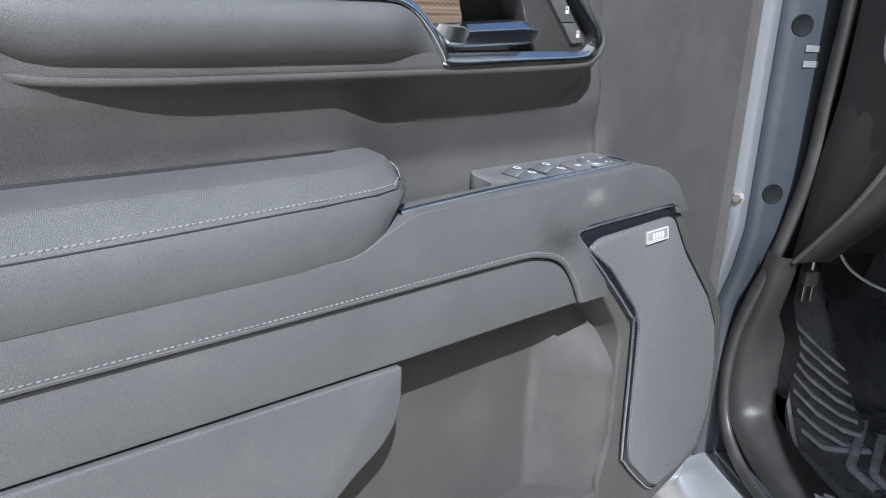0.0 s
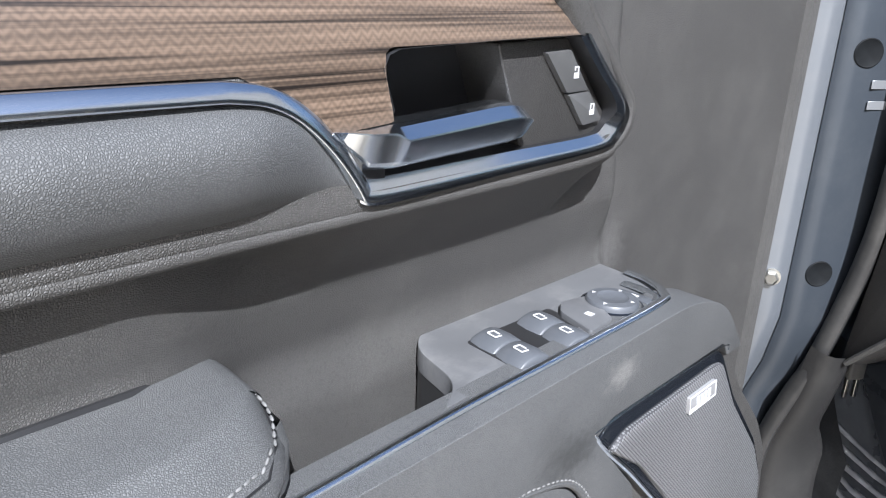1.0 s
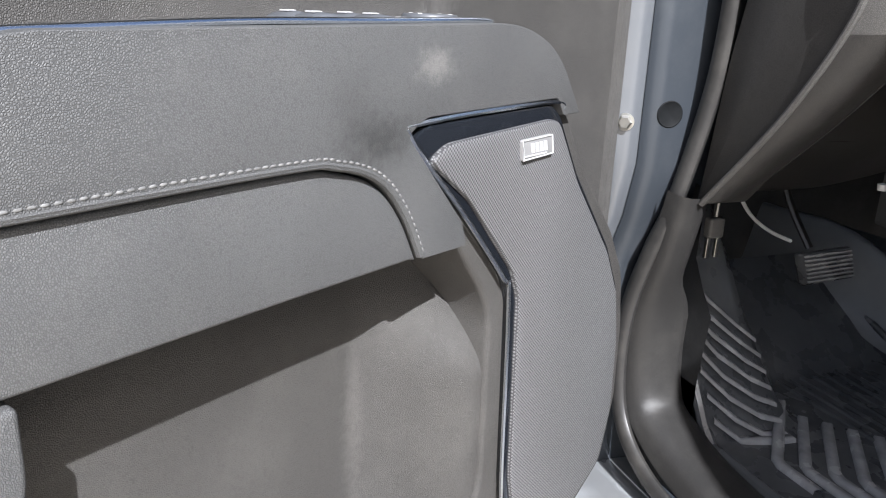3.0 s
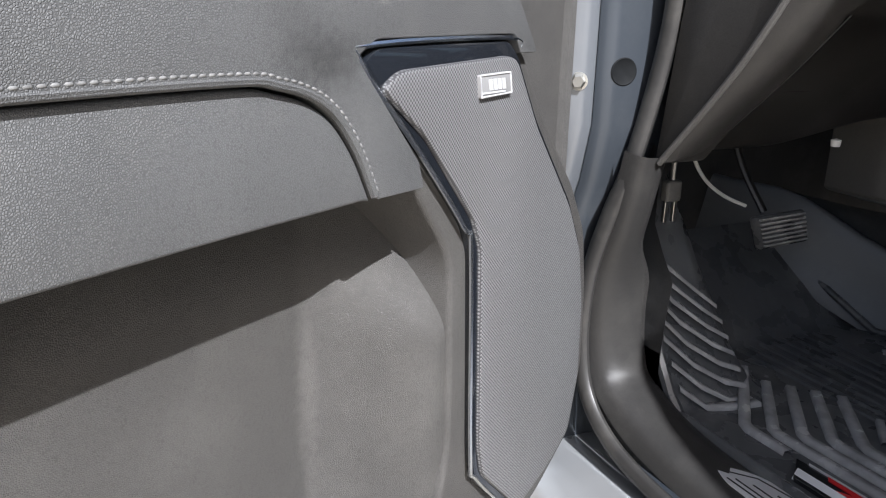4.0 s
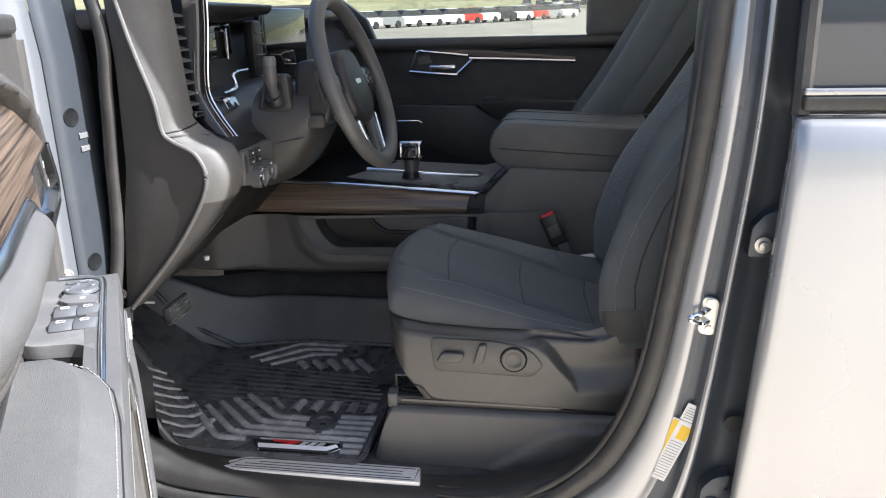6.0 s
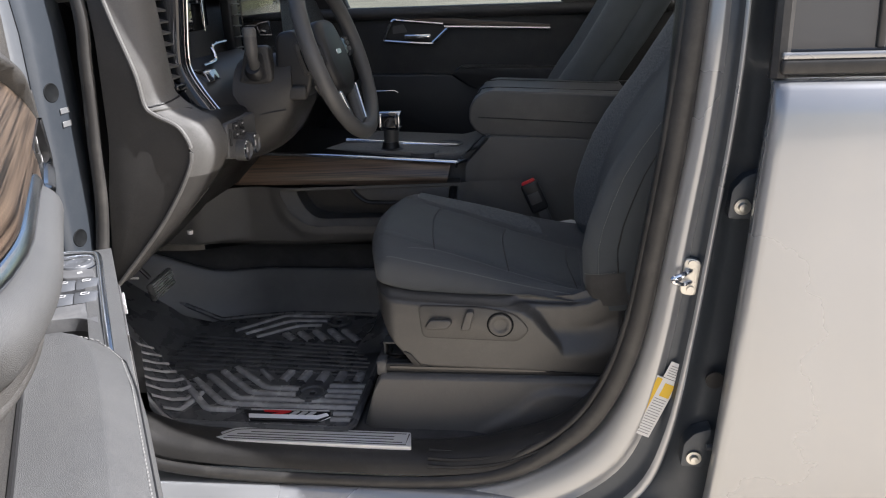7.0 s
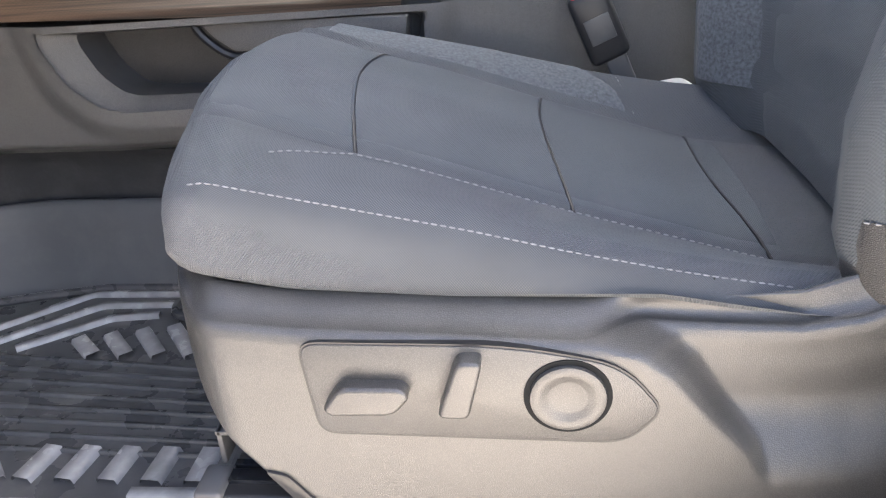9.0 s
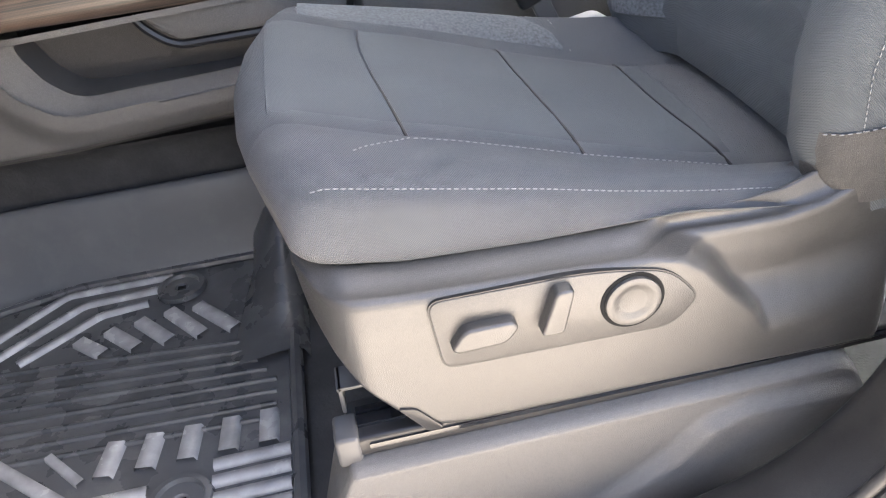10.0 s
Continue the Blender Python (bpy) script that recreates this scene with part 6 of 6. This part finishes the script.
        half_ring = [(0.02, 0.19), (0.003, 0.15), (-0.001, 0.105), (0.003, 0.100), (-0.001, 0.094), (0.000, 0.050), (0.006, 0.022), (0.014, 0.008), (0.026, -0.002), (0.046, -0.006), (0.070, 0.0), (0.092, 0.35 * deep), (0.108, 0.8 * deep), (0.120, deep - 0.003), (0.128, deep), (0.19, deep + 0.004)]
        ring = [(-half + d, dx) for d, dx in half_ring] + [(0.0, deep + 0.006)] + [(half - d, dx) for d, dx in half_ring[::-1]]
        rows.append([(x + dx, Y(0.268 + dy), z + 0.18 * dx) for dy, dx in ring])
        ridge.append((x + 0.0230, Y(0.268 - half + 0.0045), z + 0.0045))
        crease.append((x + 0.060, Y(0.268 - half - 0.0006), z + 0.0108))
        panel_rows.append([(x + float(np.interp(d, [0.128, 0.19, 0.262], [deep, deep + 0.004, deep + 0.006])) - 0.002 + 0.004 * abs(d - 0.262) ** 8 / 0.134 ** 8, Y(0.268 + (half - d) * side_), z) for side_, d in [(-1, q) for q in (0.128, 0.15, 0.19, 0.262)] + [(1, q) for q in (0.19, 0.15, 0.128)]])
        inset_rows.append([(x + float(np.interp(d, [0.046, 0.070, 0.092, 0.108, 0.120], [-0.006, 0.0, 0.35 * deep, 0.8 * deep, deep - 0.003])) - 0.0045 + 0.006 * abs((d - 0.083) / 0.035) ** 6, Y(0.268 + half - d), z) for d in np.linspace(0.048, 0.118, 8)])
    part("backrest", sheet(rows, closed=True), INSERT, top, "dark slate cloth backrest", sharp=75)
    part("back_stitching", stitches(ridge[3:-3], 0.0040, 0.0018, 0.00060), SEAT_THREAD, top, "pale grey thread")
    part("back_centre", sheet(panel_rows[1:-6]), INSERT, top, "dark slate cloth centre panel")
    part("back_seam", tube(crease[4:-4], 0.0016, 6), BLACK, top)
    part("back_inset", sheet(inset_rows[3:-6]), CLOTH, top, "slate heather cloth bolster")
    part("back_inset_stitching", stitches([r[0] for r in inset_rows[3:-6]], 0.0042, 0.0025, 0.0007), SEAT_THREAD, top)
    part("corner_flap", sheet([[(float(np.interp(z, [0.87, 0.92, 1.0], [0.028, 0.006, 0.006])) + dx, Y(0.268 - 0.264 + d), z + 0.18 * dx) for d, dx in ((0.001, 0.070), (-0.002, 0.05), (0.004, 0.022), (0.012, 0.006), (0.024, -0.005), (0.046, -0.009))] for z in (0.885, 0.91, 0.935, 0.952)]), PLASTIC, top, "warm grey vinyl corner flap")
    part("flap_stitching", stitches([(0.0 + dx, Y(0.004 + d - 0.0015), 0.9535 + 0.18 * dx) for d, dx in ((0.0, 0.055), (0.001, 0.036), (0.004, 0.022), (0.010, 0.008), (0.020, -0.003))], 0.0038, 0.0022, 0.0006), SEAT_THREAD, top)
    part("headrest", block((0.09, 0.26, 0.17), (0.36, Y(0.27), 1.73), 0.035, 4), FABRIC, top)
    return top


SEAT = seat("driver_seat", "dark slate cloth driver's seat with pale stitching", 0.945, 1)


def side_cover():
    """The moulded side of the seat: a flat top ledge, a raised front field and a sunken rear one behind a swept shoulder."""
    def profile(x, crest, face_y):
        zb = float(np.interp(x, [-0.436, -0.430, -0.417, -0.399, -0.374, -0.353, -0.335, -0.31, 0.18], [0.905, 0.868, 0.836, 0.805, 0.772, 0.752, 0.745, 0.742, 0.731]))
        zc = float(np.interp(x, [-0.436, -0.412, -0.349, -0.237, -0.164, -0.058, -0.024, 0.008, 0.03, 0.05, 0.08, 0.2], [0.929, 0.917, 0.908, 0.903, 0.902, 0.902, 0.905, 0.917, 0.930, 0.944, 0.966, 0.99]))
        zb = min(zb, crest - 0.012)
        r = 0.008
        pts = [(1.03, zb), (1.01, zb - 0.001)]
        for q in np.linspace(0, 1, 48):
            z = zb + (crest - r - zb) * q
            pts.append((face_y + 0.010 * max(0.0, 1 - (z - zb) / 0.012) ** 2 + 0.0015 * max(0.0, 1 - (crest - z) / 0.03), z))
        for a in np.linspace(0.15, 1.35, 7):
            pts.append((face_y + 0.0015 + r * (1 - math.cos(a)), crest - r + r * math.sin(a)))
        pts += [(face_y + 0.012 + (0.974 - face_y - 0.012) * q, crest + (zc - crest) * q + 0.0012 * math.sin(math.pi * q)) for q in (0.0, 0.3, 0.6, 0.85, 1.0)]
        return pts + [(0.980, zc - 0.003), (0.988, zc - 0.016), (1.03, zc - 0.03)]

    rows = []
    for x in np.concatenate([np.linspace(-0.436, -0.394, 14), np.linspace(-0.388, -0.185, 34), np.linspace(-0.182, 0.0, 92), np.linspace(0.005, 0.094, 22)]):
        front = profile(x, float(np.interp(x, [-0.436, -0.427, -0.415, -0.343, -0.237, -0.167, -0.09, 0.2], [0.916, 0.910, 0.903, 0.896, 0.891, 0.8865, 0.884, 0.884])), 0.9395)
        rear = profile(x, float(np.interp(x, [-0.2, -0.162, -0.131, -0.096, -0.061, -0.027, 0.008, 0.03, 0.049, 0.068, 0.08, 0.2], [0.892, 0.8915, 0.8890, 0.8868, 0.8855, 0.886, 0.894, 0.906, 0.920, 0.936, 0.948, 0.97])), 0.9395)
        nose = 0.058 * max(0.0, 1 - (x + 0.436) / 0.048) ** 2.2 + 0.050 * float(step(0.066, 0.094, x)) ** 1.5
        row = []
        for (ya, za), (yb, zb_) in zip(front, rear):
            sweep = float(np.interp(za, [0.72, 0.785, 0.806, 0.833, 0.864, 0.877, 0.886], [-0.040, -0.048, -0.058, -0.084, -0.111, -0.132, -0.166]))
            wide = float(np.interp(za, [0.79, 0.83, 0.87, 0.887], [0.010, 0.016, 0.026, 0.045]))
            m = float(step(0.0, wide, x - sweep))
            deep = 0.023 * float(step(0.775, 0.835, za)) * (1 - 0.50 * float(step(0.03, 0.26, x - sweep))) * max(0.0, min(1.0, (0.974 - yb) / 0.02))
            row.append((x, ya + (yb - ya) * m + deep * m + nose, za + (zb_ - za) * m))
        rows.append(row)
    return sheet(rows)


part("side_cover", side_cover(), SIDE, SEAT, "charcoal plastic seat side cover", sharp=60)
plate = fillet([(-0.338, 0.889), (-0.205, 0.887), (-0.138, 0.873), (-0.112, 0.840), (-0.133, 0.8145), (-0.331, 0.8195)], [0.012, 0.05, 0.02, 0.01, 0.015, 0.012])
part("switch_gap", extruded(inset(plate, -0.0013), "y", 0.9383, 0.944), BLACK, SEAT)
part("switch_plate", extruded(plate, "y", 0.9372, 0.944, 0.0012, 2, True), SIDE, SEAT)
slide = extruded(fillet([(-0.325, 0.846), (-0.313, 0.863), (-0.273, 0.863), (-0.268, 0.856), (-0.279, 0.842), (-0.320, 0.841)], 0.007), "y", 0.926, 0.940, 0.006, 5, True)
part("slide_switch", slide, SIDE, SEAT, "rounded slide switch")
part("recline_switch", extruded(fillet([(-0.252, 0.842), (-0.238, 0.884), (-0.222, 0.884), (-0.232, 0.841)], 0.006), "y", 0.924, 0.940, 0.006, 5, True), SIDE, SEAT, "rounded recline switch")
part("lumbar_ring", turned([(0.0274, 0.9364), (0.0278, 0.940), (0.0, 0.940)], 40, "y", (-0.1705, 0, 0.8510)), PLUG, SEAT)
part("lumbar_knob", turned([(0.0, 0.9358), (0.0110, 0.9357), (0.0130, 0.9352), (0.0165, 0.9335), (0.0205, 0.9326), (0.0235, 0.9336), (0.0246, 0.940)], 40, "y", (-0.1705, 0, 0.8510)), SIDE, SEAT, "round lumbar knob with dished face")
RAIL = thing("seat_rail", "grey seat slide rail on the floor", "rail")
part("rail", block((0.60, 0.03, 0.022), (-0.13, 0.957, 0.744), 0.004), BLACK, RAIL)
part("end_cap", block((0.022, 0.034, 0.034), (-0.424, 0.957, 0.742), 0.004), SMOOTH, RAIL)
part("slot", block((0.55, 0.003, 0.005), (-0.13, 0.9415, 0.746), 0), GLOSS, RAIL)
part("bracket", joined(block((0.05, 0.03, 0.004), (-0.40, 0.99, 0.785), 0.001), block((0.004, 0.03, 0.03), (-0.422, 0.99, 0.772), 0.001)), SMOOTH, RAIL)
# Black wedge laid over the cover's foot as the shade of its notch.
part("notch_shade", extruded(fillet([(-0.376, 0.785), (-0.360, 0.781), (-0.338, 0.752), (-0.352, 0.751)], 0.005), "y", 0.9372, 0.96, 0.002, 2, True), BLACK, SEAT)
part("slot", block((0.05, 0.012, 0.004), (-0.388, 0.962, 0.7565), 0), GLOSS, RAIL)
part("slot", block((0.05, 0.006, 0.004), (-0.388, 0.975, 0.7570), 0), GLOSS, RAIL)
COVER = thing("rail_cover", "charcoal plastic cover below the seat rail", "cover")


def rail_cover():
    """The cover's face, with a rounded top and a flared lower step towards its rear."""
    rows = []
    for x in np.concatenate([np.linspace(-0.472, -0.42, 12), np.linspace(-0.41, 0.056, 70)]):
        top_z = float(np.interp(x, [-0.472, -0.455, -0.440, -0.425, 0.03, 0.048, 0.056], [0.60, 0.655, 0.705, 0.7335, 0.7385, 0.730, 0.705]))
        ridge_z = float(np.interp(x, [-0.30, -0.26, -0.217, -0.134, -0.102, -0.063, 0.056], [0.565, 0.588, 0.614, 0.668, 0.702, 0.716, 0.713]))
        row = [(x, 1.0, top_z - 0.004), (x, 0.962, top_z)]
        for k in range(36):
            z = top_z - (top_z - 0.58) * k / 35
            y = 0.926 + 0.030 * max(0.0, 1 - (top_z - z) / 0.010) ** 2
            y -= 0.012 * float(step(ridge_z + 0.004, ridge_z - 0.012, z)) * float(step(-0.27, -0.16, x))
            y += 0.02 * max(0.0, 1 - (x + 0.472) / 0.03) ** 2
            row.append((x, y, z))
        rows.append(row)
    return sheet(rows)


part("face", rail_cover(), CABIN, COVER, "charcoal moulded face", sharp=60)
part("top_ledge", block((0.47, 0.05, 0.006), (-0.19, 0.985, 0.7345), 0.002), SILL, COVER)
part("seam", tube([(-0.42, 0.957, 0.7385), (0.02, 0.957, 0.7425)], 0.0015, 6), BLACK, COVER)
BUCKLE = thing("belt_buckle", "black seat belt buckle with red button", "buckle", pose(-0.098, 1.472, 0.955) @ pose(0, 0, 0, 0, -24, 0))
part("housing", block((0.048, 0.024, 0.085), (0, 0, 0.02), 0.008), BLACK, BUCKLE)
part("button", block((0.036, 0.018, 0.010), (0, 0, 0.062), 0.004), RED, BUCKLE, "red release button")
part("strap", block((0.026, 0.01, 0.12), (0.004, 0, -0.06), 0.003), SMOOTH, BUCKLE)
part("moulded_panel", block((0.030, 0.002, 0.030), (0, -0.0125, 0.018), 0.0008), SMOOTH, BUCKLE)
HINGE_TRIM = thing("seat_hinge_trim", "pale grey plastic trim beside the buckle", "trim", pose(-0.005, 1.478, 0.885))
part("shell", extruded(fillet([(-0.055, 0.012), (0.0, 0.022), (0.05, -0.012), (0.02, -0.04), (-0.04, -0.03)], 0.01), "y", -0.012, 0.012, 0.004, 3, "both"), PAPER, HINGE_TRIM)
PASSENGER = seat("passenger_seat", "dark slate cloth passenger seat", 2.36, -1)
PASSENGER.matrix_world = pose(-0.12, 0, 0)

# ---- passenger side ----
TINT, tn, tl, tb = nodes_of("tinted window glass")
tb.inputs["Base Color"].default_value = (0.66, 0.72, 0.68, 1)
tb.inputs["Transmission Weight"].default_value, tb.inputs["Roughness"].default_value, tb.inputs["IOR"].default_value = 1.0, 0.0, 1.45
FAR = thing("passenger_door", "closed passenger door with dark trim and chrome handle", "door")
part("panel", block((1.35, 0.06, 0.95), (-0.30, 2.47, 0.945), 0.02), SILL, FAR)
part("lower_panel", extruded(fillet([(-0.96, 0.62), (0.36, 0.62), (0.36, 1.148), (-0.36, 1.150), (-0.42, 1.186), (-0.96, 1.196)], 0.012), "y", 2.405, 2.45, 0.012, 3, True), BLACK, FAR, "black lower door panel with a ledge")
part("pocket_line", tube([(-0.80, 2.403, 1.128), (-0.64, 2.403, 1.130), (-0.627, 2.403, 1.122)], 0.0025, 6), BRIGHT, FAR)
part("sill_pad", block((1.35, 0.085, 0.045), (-0.30, 2.452, 1.408), 0.020), DASHGREY, FAR)
part("veneer", extruded(fillet([(-0.652, 1.380), (-0.61, 1.402), (-0.06, 1.354), (-0.06, 1.346), (-0.42, 1.364), (-0.62, 1.384)], 0.003), "y", 2.424, 2.45, 0.004, 3, True), WOOD_CONSOLE, FAR)
part("handle_recess", extruded(fillet([(-0.650, 1.378), (-0.61, 1.384), (-0.44, 1.358), (-0.49, 1.306), (-0.662, 1.318)], 0.006), "y", 2.431, 2.45), BLACK, FAR)
part("recess_plate", extruded(fillet([(-0.640, 1.362), (-0.60, 1.370), (-0.585, 1.34), (-0.64, 1.335)], 0.004), "y", 2.428, 2.44), SMOOTH, FAR)
far_line = curve_through([(-0.45, 2.42, 1.366), (-0.60, 2.42, 1.381), (-0.64, 2.42, 1.380), (-0.670, 2.42, 1.318), (-0.655, 2.42, 1.310), (-0.505, 2.42, 1.298), (-0.488, 2.42, 1.304), (-0.435, 2.42, 1.350), (-0.415, 2.42, 1.355), (-0.06, 2.42, 1.341)], 6)
part("chrome_moulding", tube(far_line, 0.006, 8), BRIGHT, FAR)
part("release_lever", block((0.10, 0.02, 0.018), (-0.545, 2.415, 1.325), 0.006), BRIGHT, FAR)
part("armrest", extruded(fillet([(-0.415, 1.196), (-0.385, 1.218), (0.10, 1.204), (0.10, 1.140), (-0.34, 1.140)], [0.012, 0.016, 0.01, 0.01, 0.02]), "y", 2.345, 2.45, 0.014, 3, True), SILL, FAR, "padded black armrest")
part("armrest_cap", block((0.075, 0.03, 0.006), (-0.345, 2.352, 1.2185), 0.003), PLASTIC, FAR)
part("frame_front", block((0.06, 0.05, 0.55), (-0.95, 2.46, 1.70), 0.02), SMOOTH, FAR)
part("mirror_sail", extruded(fillet([(-0.96, 1.42), (-0.80, 1.425), (-0.83, 1.50), (-0.96, 1.60)], 0.01), "y", 2.43, 2.466, 0.006, 2, True), BLACK, FAR)
part("frame_rear", block((0.22, 0.07, 0.56), (0.085, 2.455, 1.70), 0.025), TRIMGREY, FAR)
pane = part("pane", block((1.22, 0.005, 0.56), (-0.30, 2.468, 1.70), 0), TINT, FAR, "tinted side window")
pane.visible_shadow = False
single("far_body_side", block((1.2, 0.06, 0.87), (0.97, 2.47, 1.01), 0.02), CABIN, "dark far side of the rear cab", "wall", "structure")
single("far_pillar", block((0.16, 0.05, 0.47), (1.45, 2.46, 1.67), 0.02), CABIN, "dark far rear pillar", "pillar", "structure")
glass = single("window_rear", block((0.96, 0.005, 0.46), (0.89, 2.468, 1.67), 0), TINT, "tinted far rear side window", "window", "structure")
glass.visible_shadow = False
# Unseen block, closes the gap under the roof where sun reached the floor.
single("rear_sun_stop", block((0.07, 1.75, 0.20), (1.50, 1.62, 1.84), 0.01), CABIN, "unseen strip over the rear window that stops the sun", "wall", "structure")
single("window_back", block((0.005, 1.62, 0.36), (1.50, 1.62, 1.565), 0), TINT, "tinted rear cab window", "window", "structure")
# Out of view; added to stop daylight leaking in under the dashboard.
single("far_footwell_blocker", block((0.50, 0.06, 1.06), (-1.20, 2.47, 1.03), 0.01), CARPET, "unseen far footwell wall that keeps daylight out", "wall", "structure")
single("far_rocker", block((2.8, 0.08, 0.25), (0.1, 2.50, 0.48), 0.02), PAINT, "silver far rocker", "rocker", "structure")


# ---- parked cars beyond the window ----
LOT = surface("pale worn concrete lot", (0.19, 0.175, 0.145), 0.9, mottle=0.2, mottle_size=4.0, grain=0.4, grain_size=0.05, kind="noise")
single("road", sheet([[(x, y, 0.02 + 0.000155 * (y - 36) ** 2) for x in np.linspace(-160, 200, 12)] for y in np.linspace(36, 160, 14)]), LOT, "pale concrete car park beyond the truck", "lot", "structure")
CARGLASS = plain("dark car window", (0.02, 0.024, 0.028), 0.22, 0, 0.4)
def car(x, y, turn, paint, label, z=0.0, high=1.0):
    top = thing("parked_car", label, "car", pose(x, y, z, 0, 0, turn), "parked cars")
    rows = []
    for d in (-0.9, -0.86, -0.6, 0, 0.6, 0.86, 0.9):
        k = 1 - 0.06 * (abs(d) > 0.88)
        rows.append([(px * k, d, pz) for px, pz in ((-2.3, 0.35), (-2.35, 0.6), (-2.25, 0.95 * high), (-1.1, 1.05 * high), (-0.4, 1.08 * high), (1.9, 1.08 * high), (2.3, 1.0 * high), (2.35, 0.6), (2.3, 0.35))])
    part("body", sheet(rows, closed=True), paint, top)
    rows = []
    for d in (-0.74, -0.70, 0, 0.70, 0.74):
        rows.append([(px, d, pz) for px, pz in ((-1.05, 1.04 * high), (-0.35, 1.66 * high), (1.5, 1.68 * high), (2.15, 1.05 * high))])
    part("glasshouse", sheet(rows, closed=True), CARGLASS, top, "dark windows")
    part("roof", block((1.75, 1.42, 0.05), (0.55, 0, 1.69 * high), 0.02), paint, top)
    for sx in (-1.45, 1.45):
        for sy in (-0.86, 0.86):
            part("wheel", turned([(0.33, -0.1), (0.36, -0.06), (0.36, 0.06), (0.33, 0.1), (0.2, 0.1), (0.18, 0.07), (0, 0.07)], 20, "y", (sx, sy, 0.36)), BLACK, top)
    return top


WHITE = plain("white car paint", (0.75, 0.75, 0.74), 0.25, 0, 0.6)
REDCAR = plain("red car paint", (0.32, 0.03, 0.02), 0.25, 0, 0.6)
BLACKCAR = plain("black car paint", (0.02, 0.02, 0.022), 0.2, 0, 0.6)
GREYCAR = plain("grey car paint", (0.25, 0.26, 0.27), 0.25, 0.4, 0.6)


def lot_level(y):
    return 0.02 + 0.000155 * (y - 36) ** 2


for k, (paint, word) in enumerate(((WHITE, "white"), (GREYCAR, "grey"), (WHITE, "white"), (WHITE, "white"), (WHITE, "white"), (REDCAR, "dark red"), (WHITE, "white"), (BLACKCAR, "black"), (WHITE, "white"), (REDCAR, "dark red"), (GREYCAR, "grey"), (WHITE, "white"))):
    car(-21.0 + 1.75 * k, 76 + 2.3 * k, 52, paint, word + " parked car in a long row", lot_level(76 + 2.3 * k))
for j, (x0, y0) in enumerate(((-4.5, 126), (-6.0, 141), (-9.0, 153))):
    for k in range(7):
        paint, word = ((WHITE, "white"), (BLACKCAR, "black"), (GREYCAR, "grey"), (BLACKCAR, "black"), (WHITE, "white"))[(k * 2 + j) % 5]
        car(x0 + (4.4 + 0.5 * j) * k, y0 + 0.8 * k, 80 + 9 * ((k + j) % 3), paint, word + " parked car by the grass bank", lot_level(y0 + 0.8 * k))
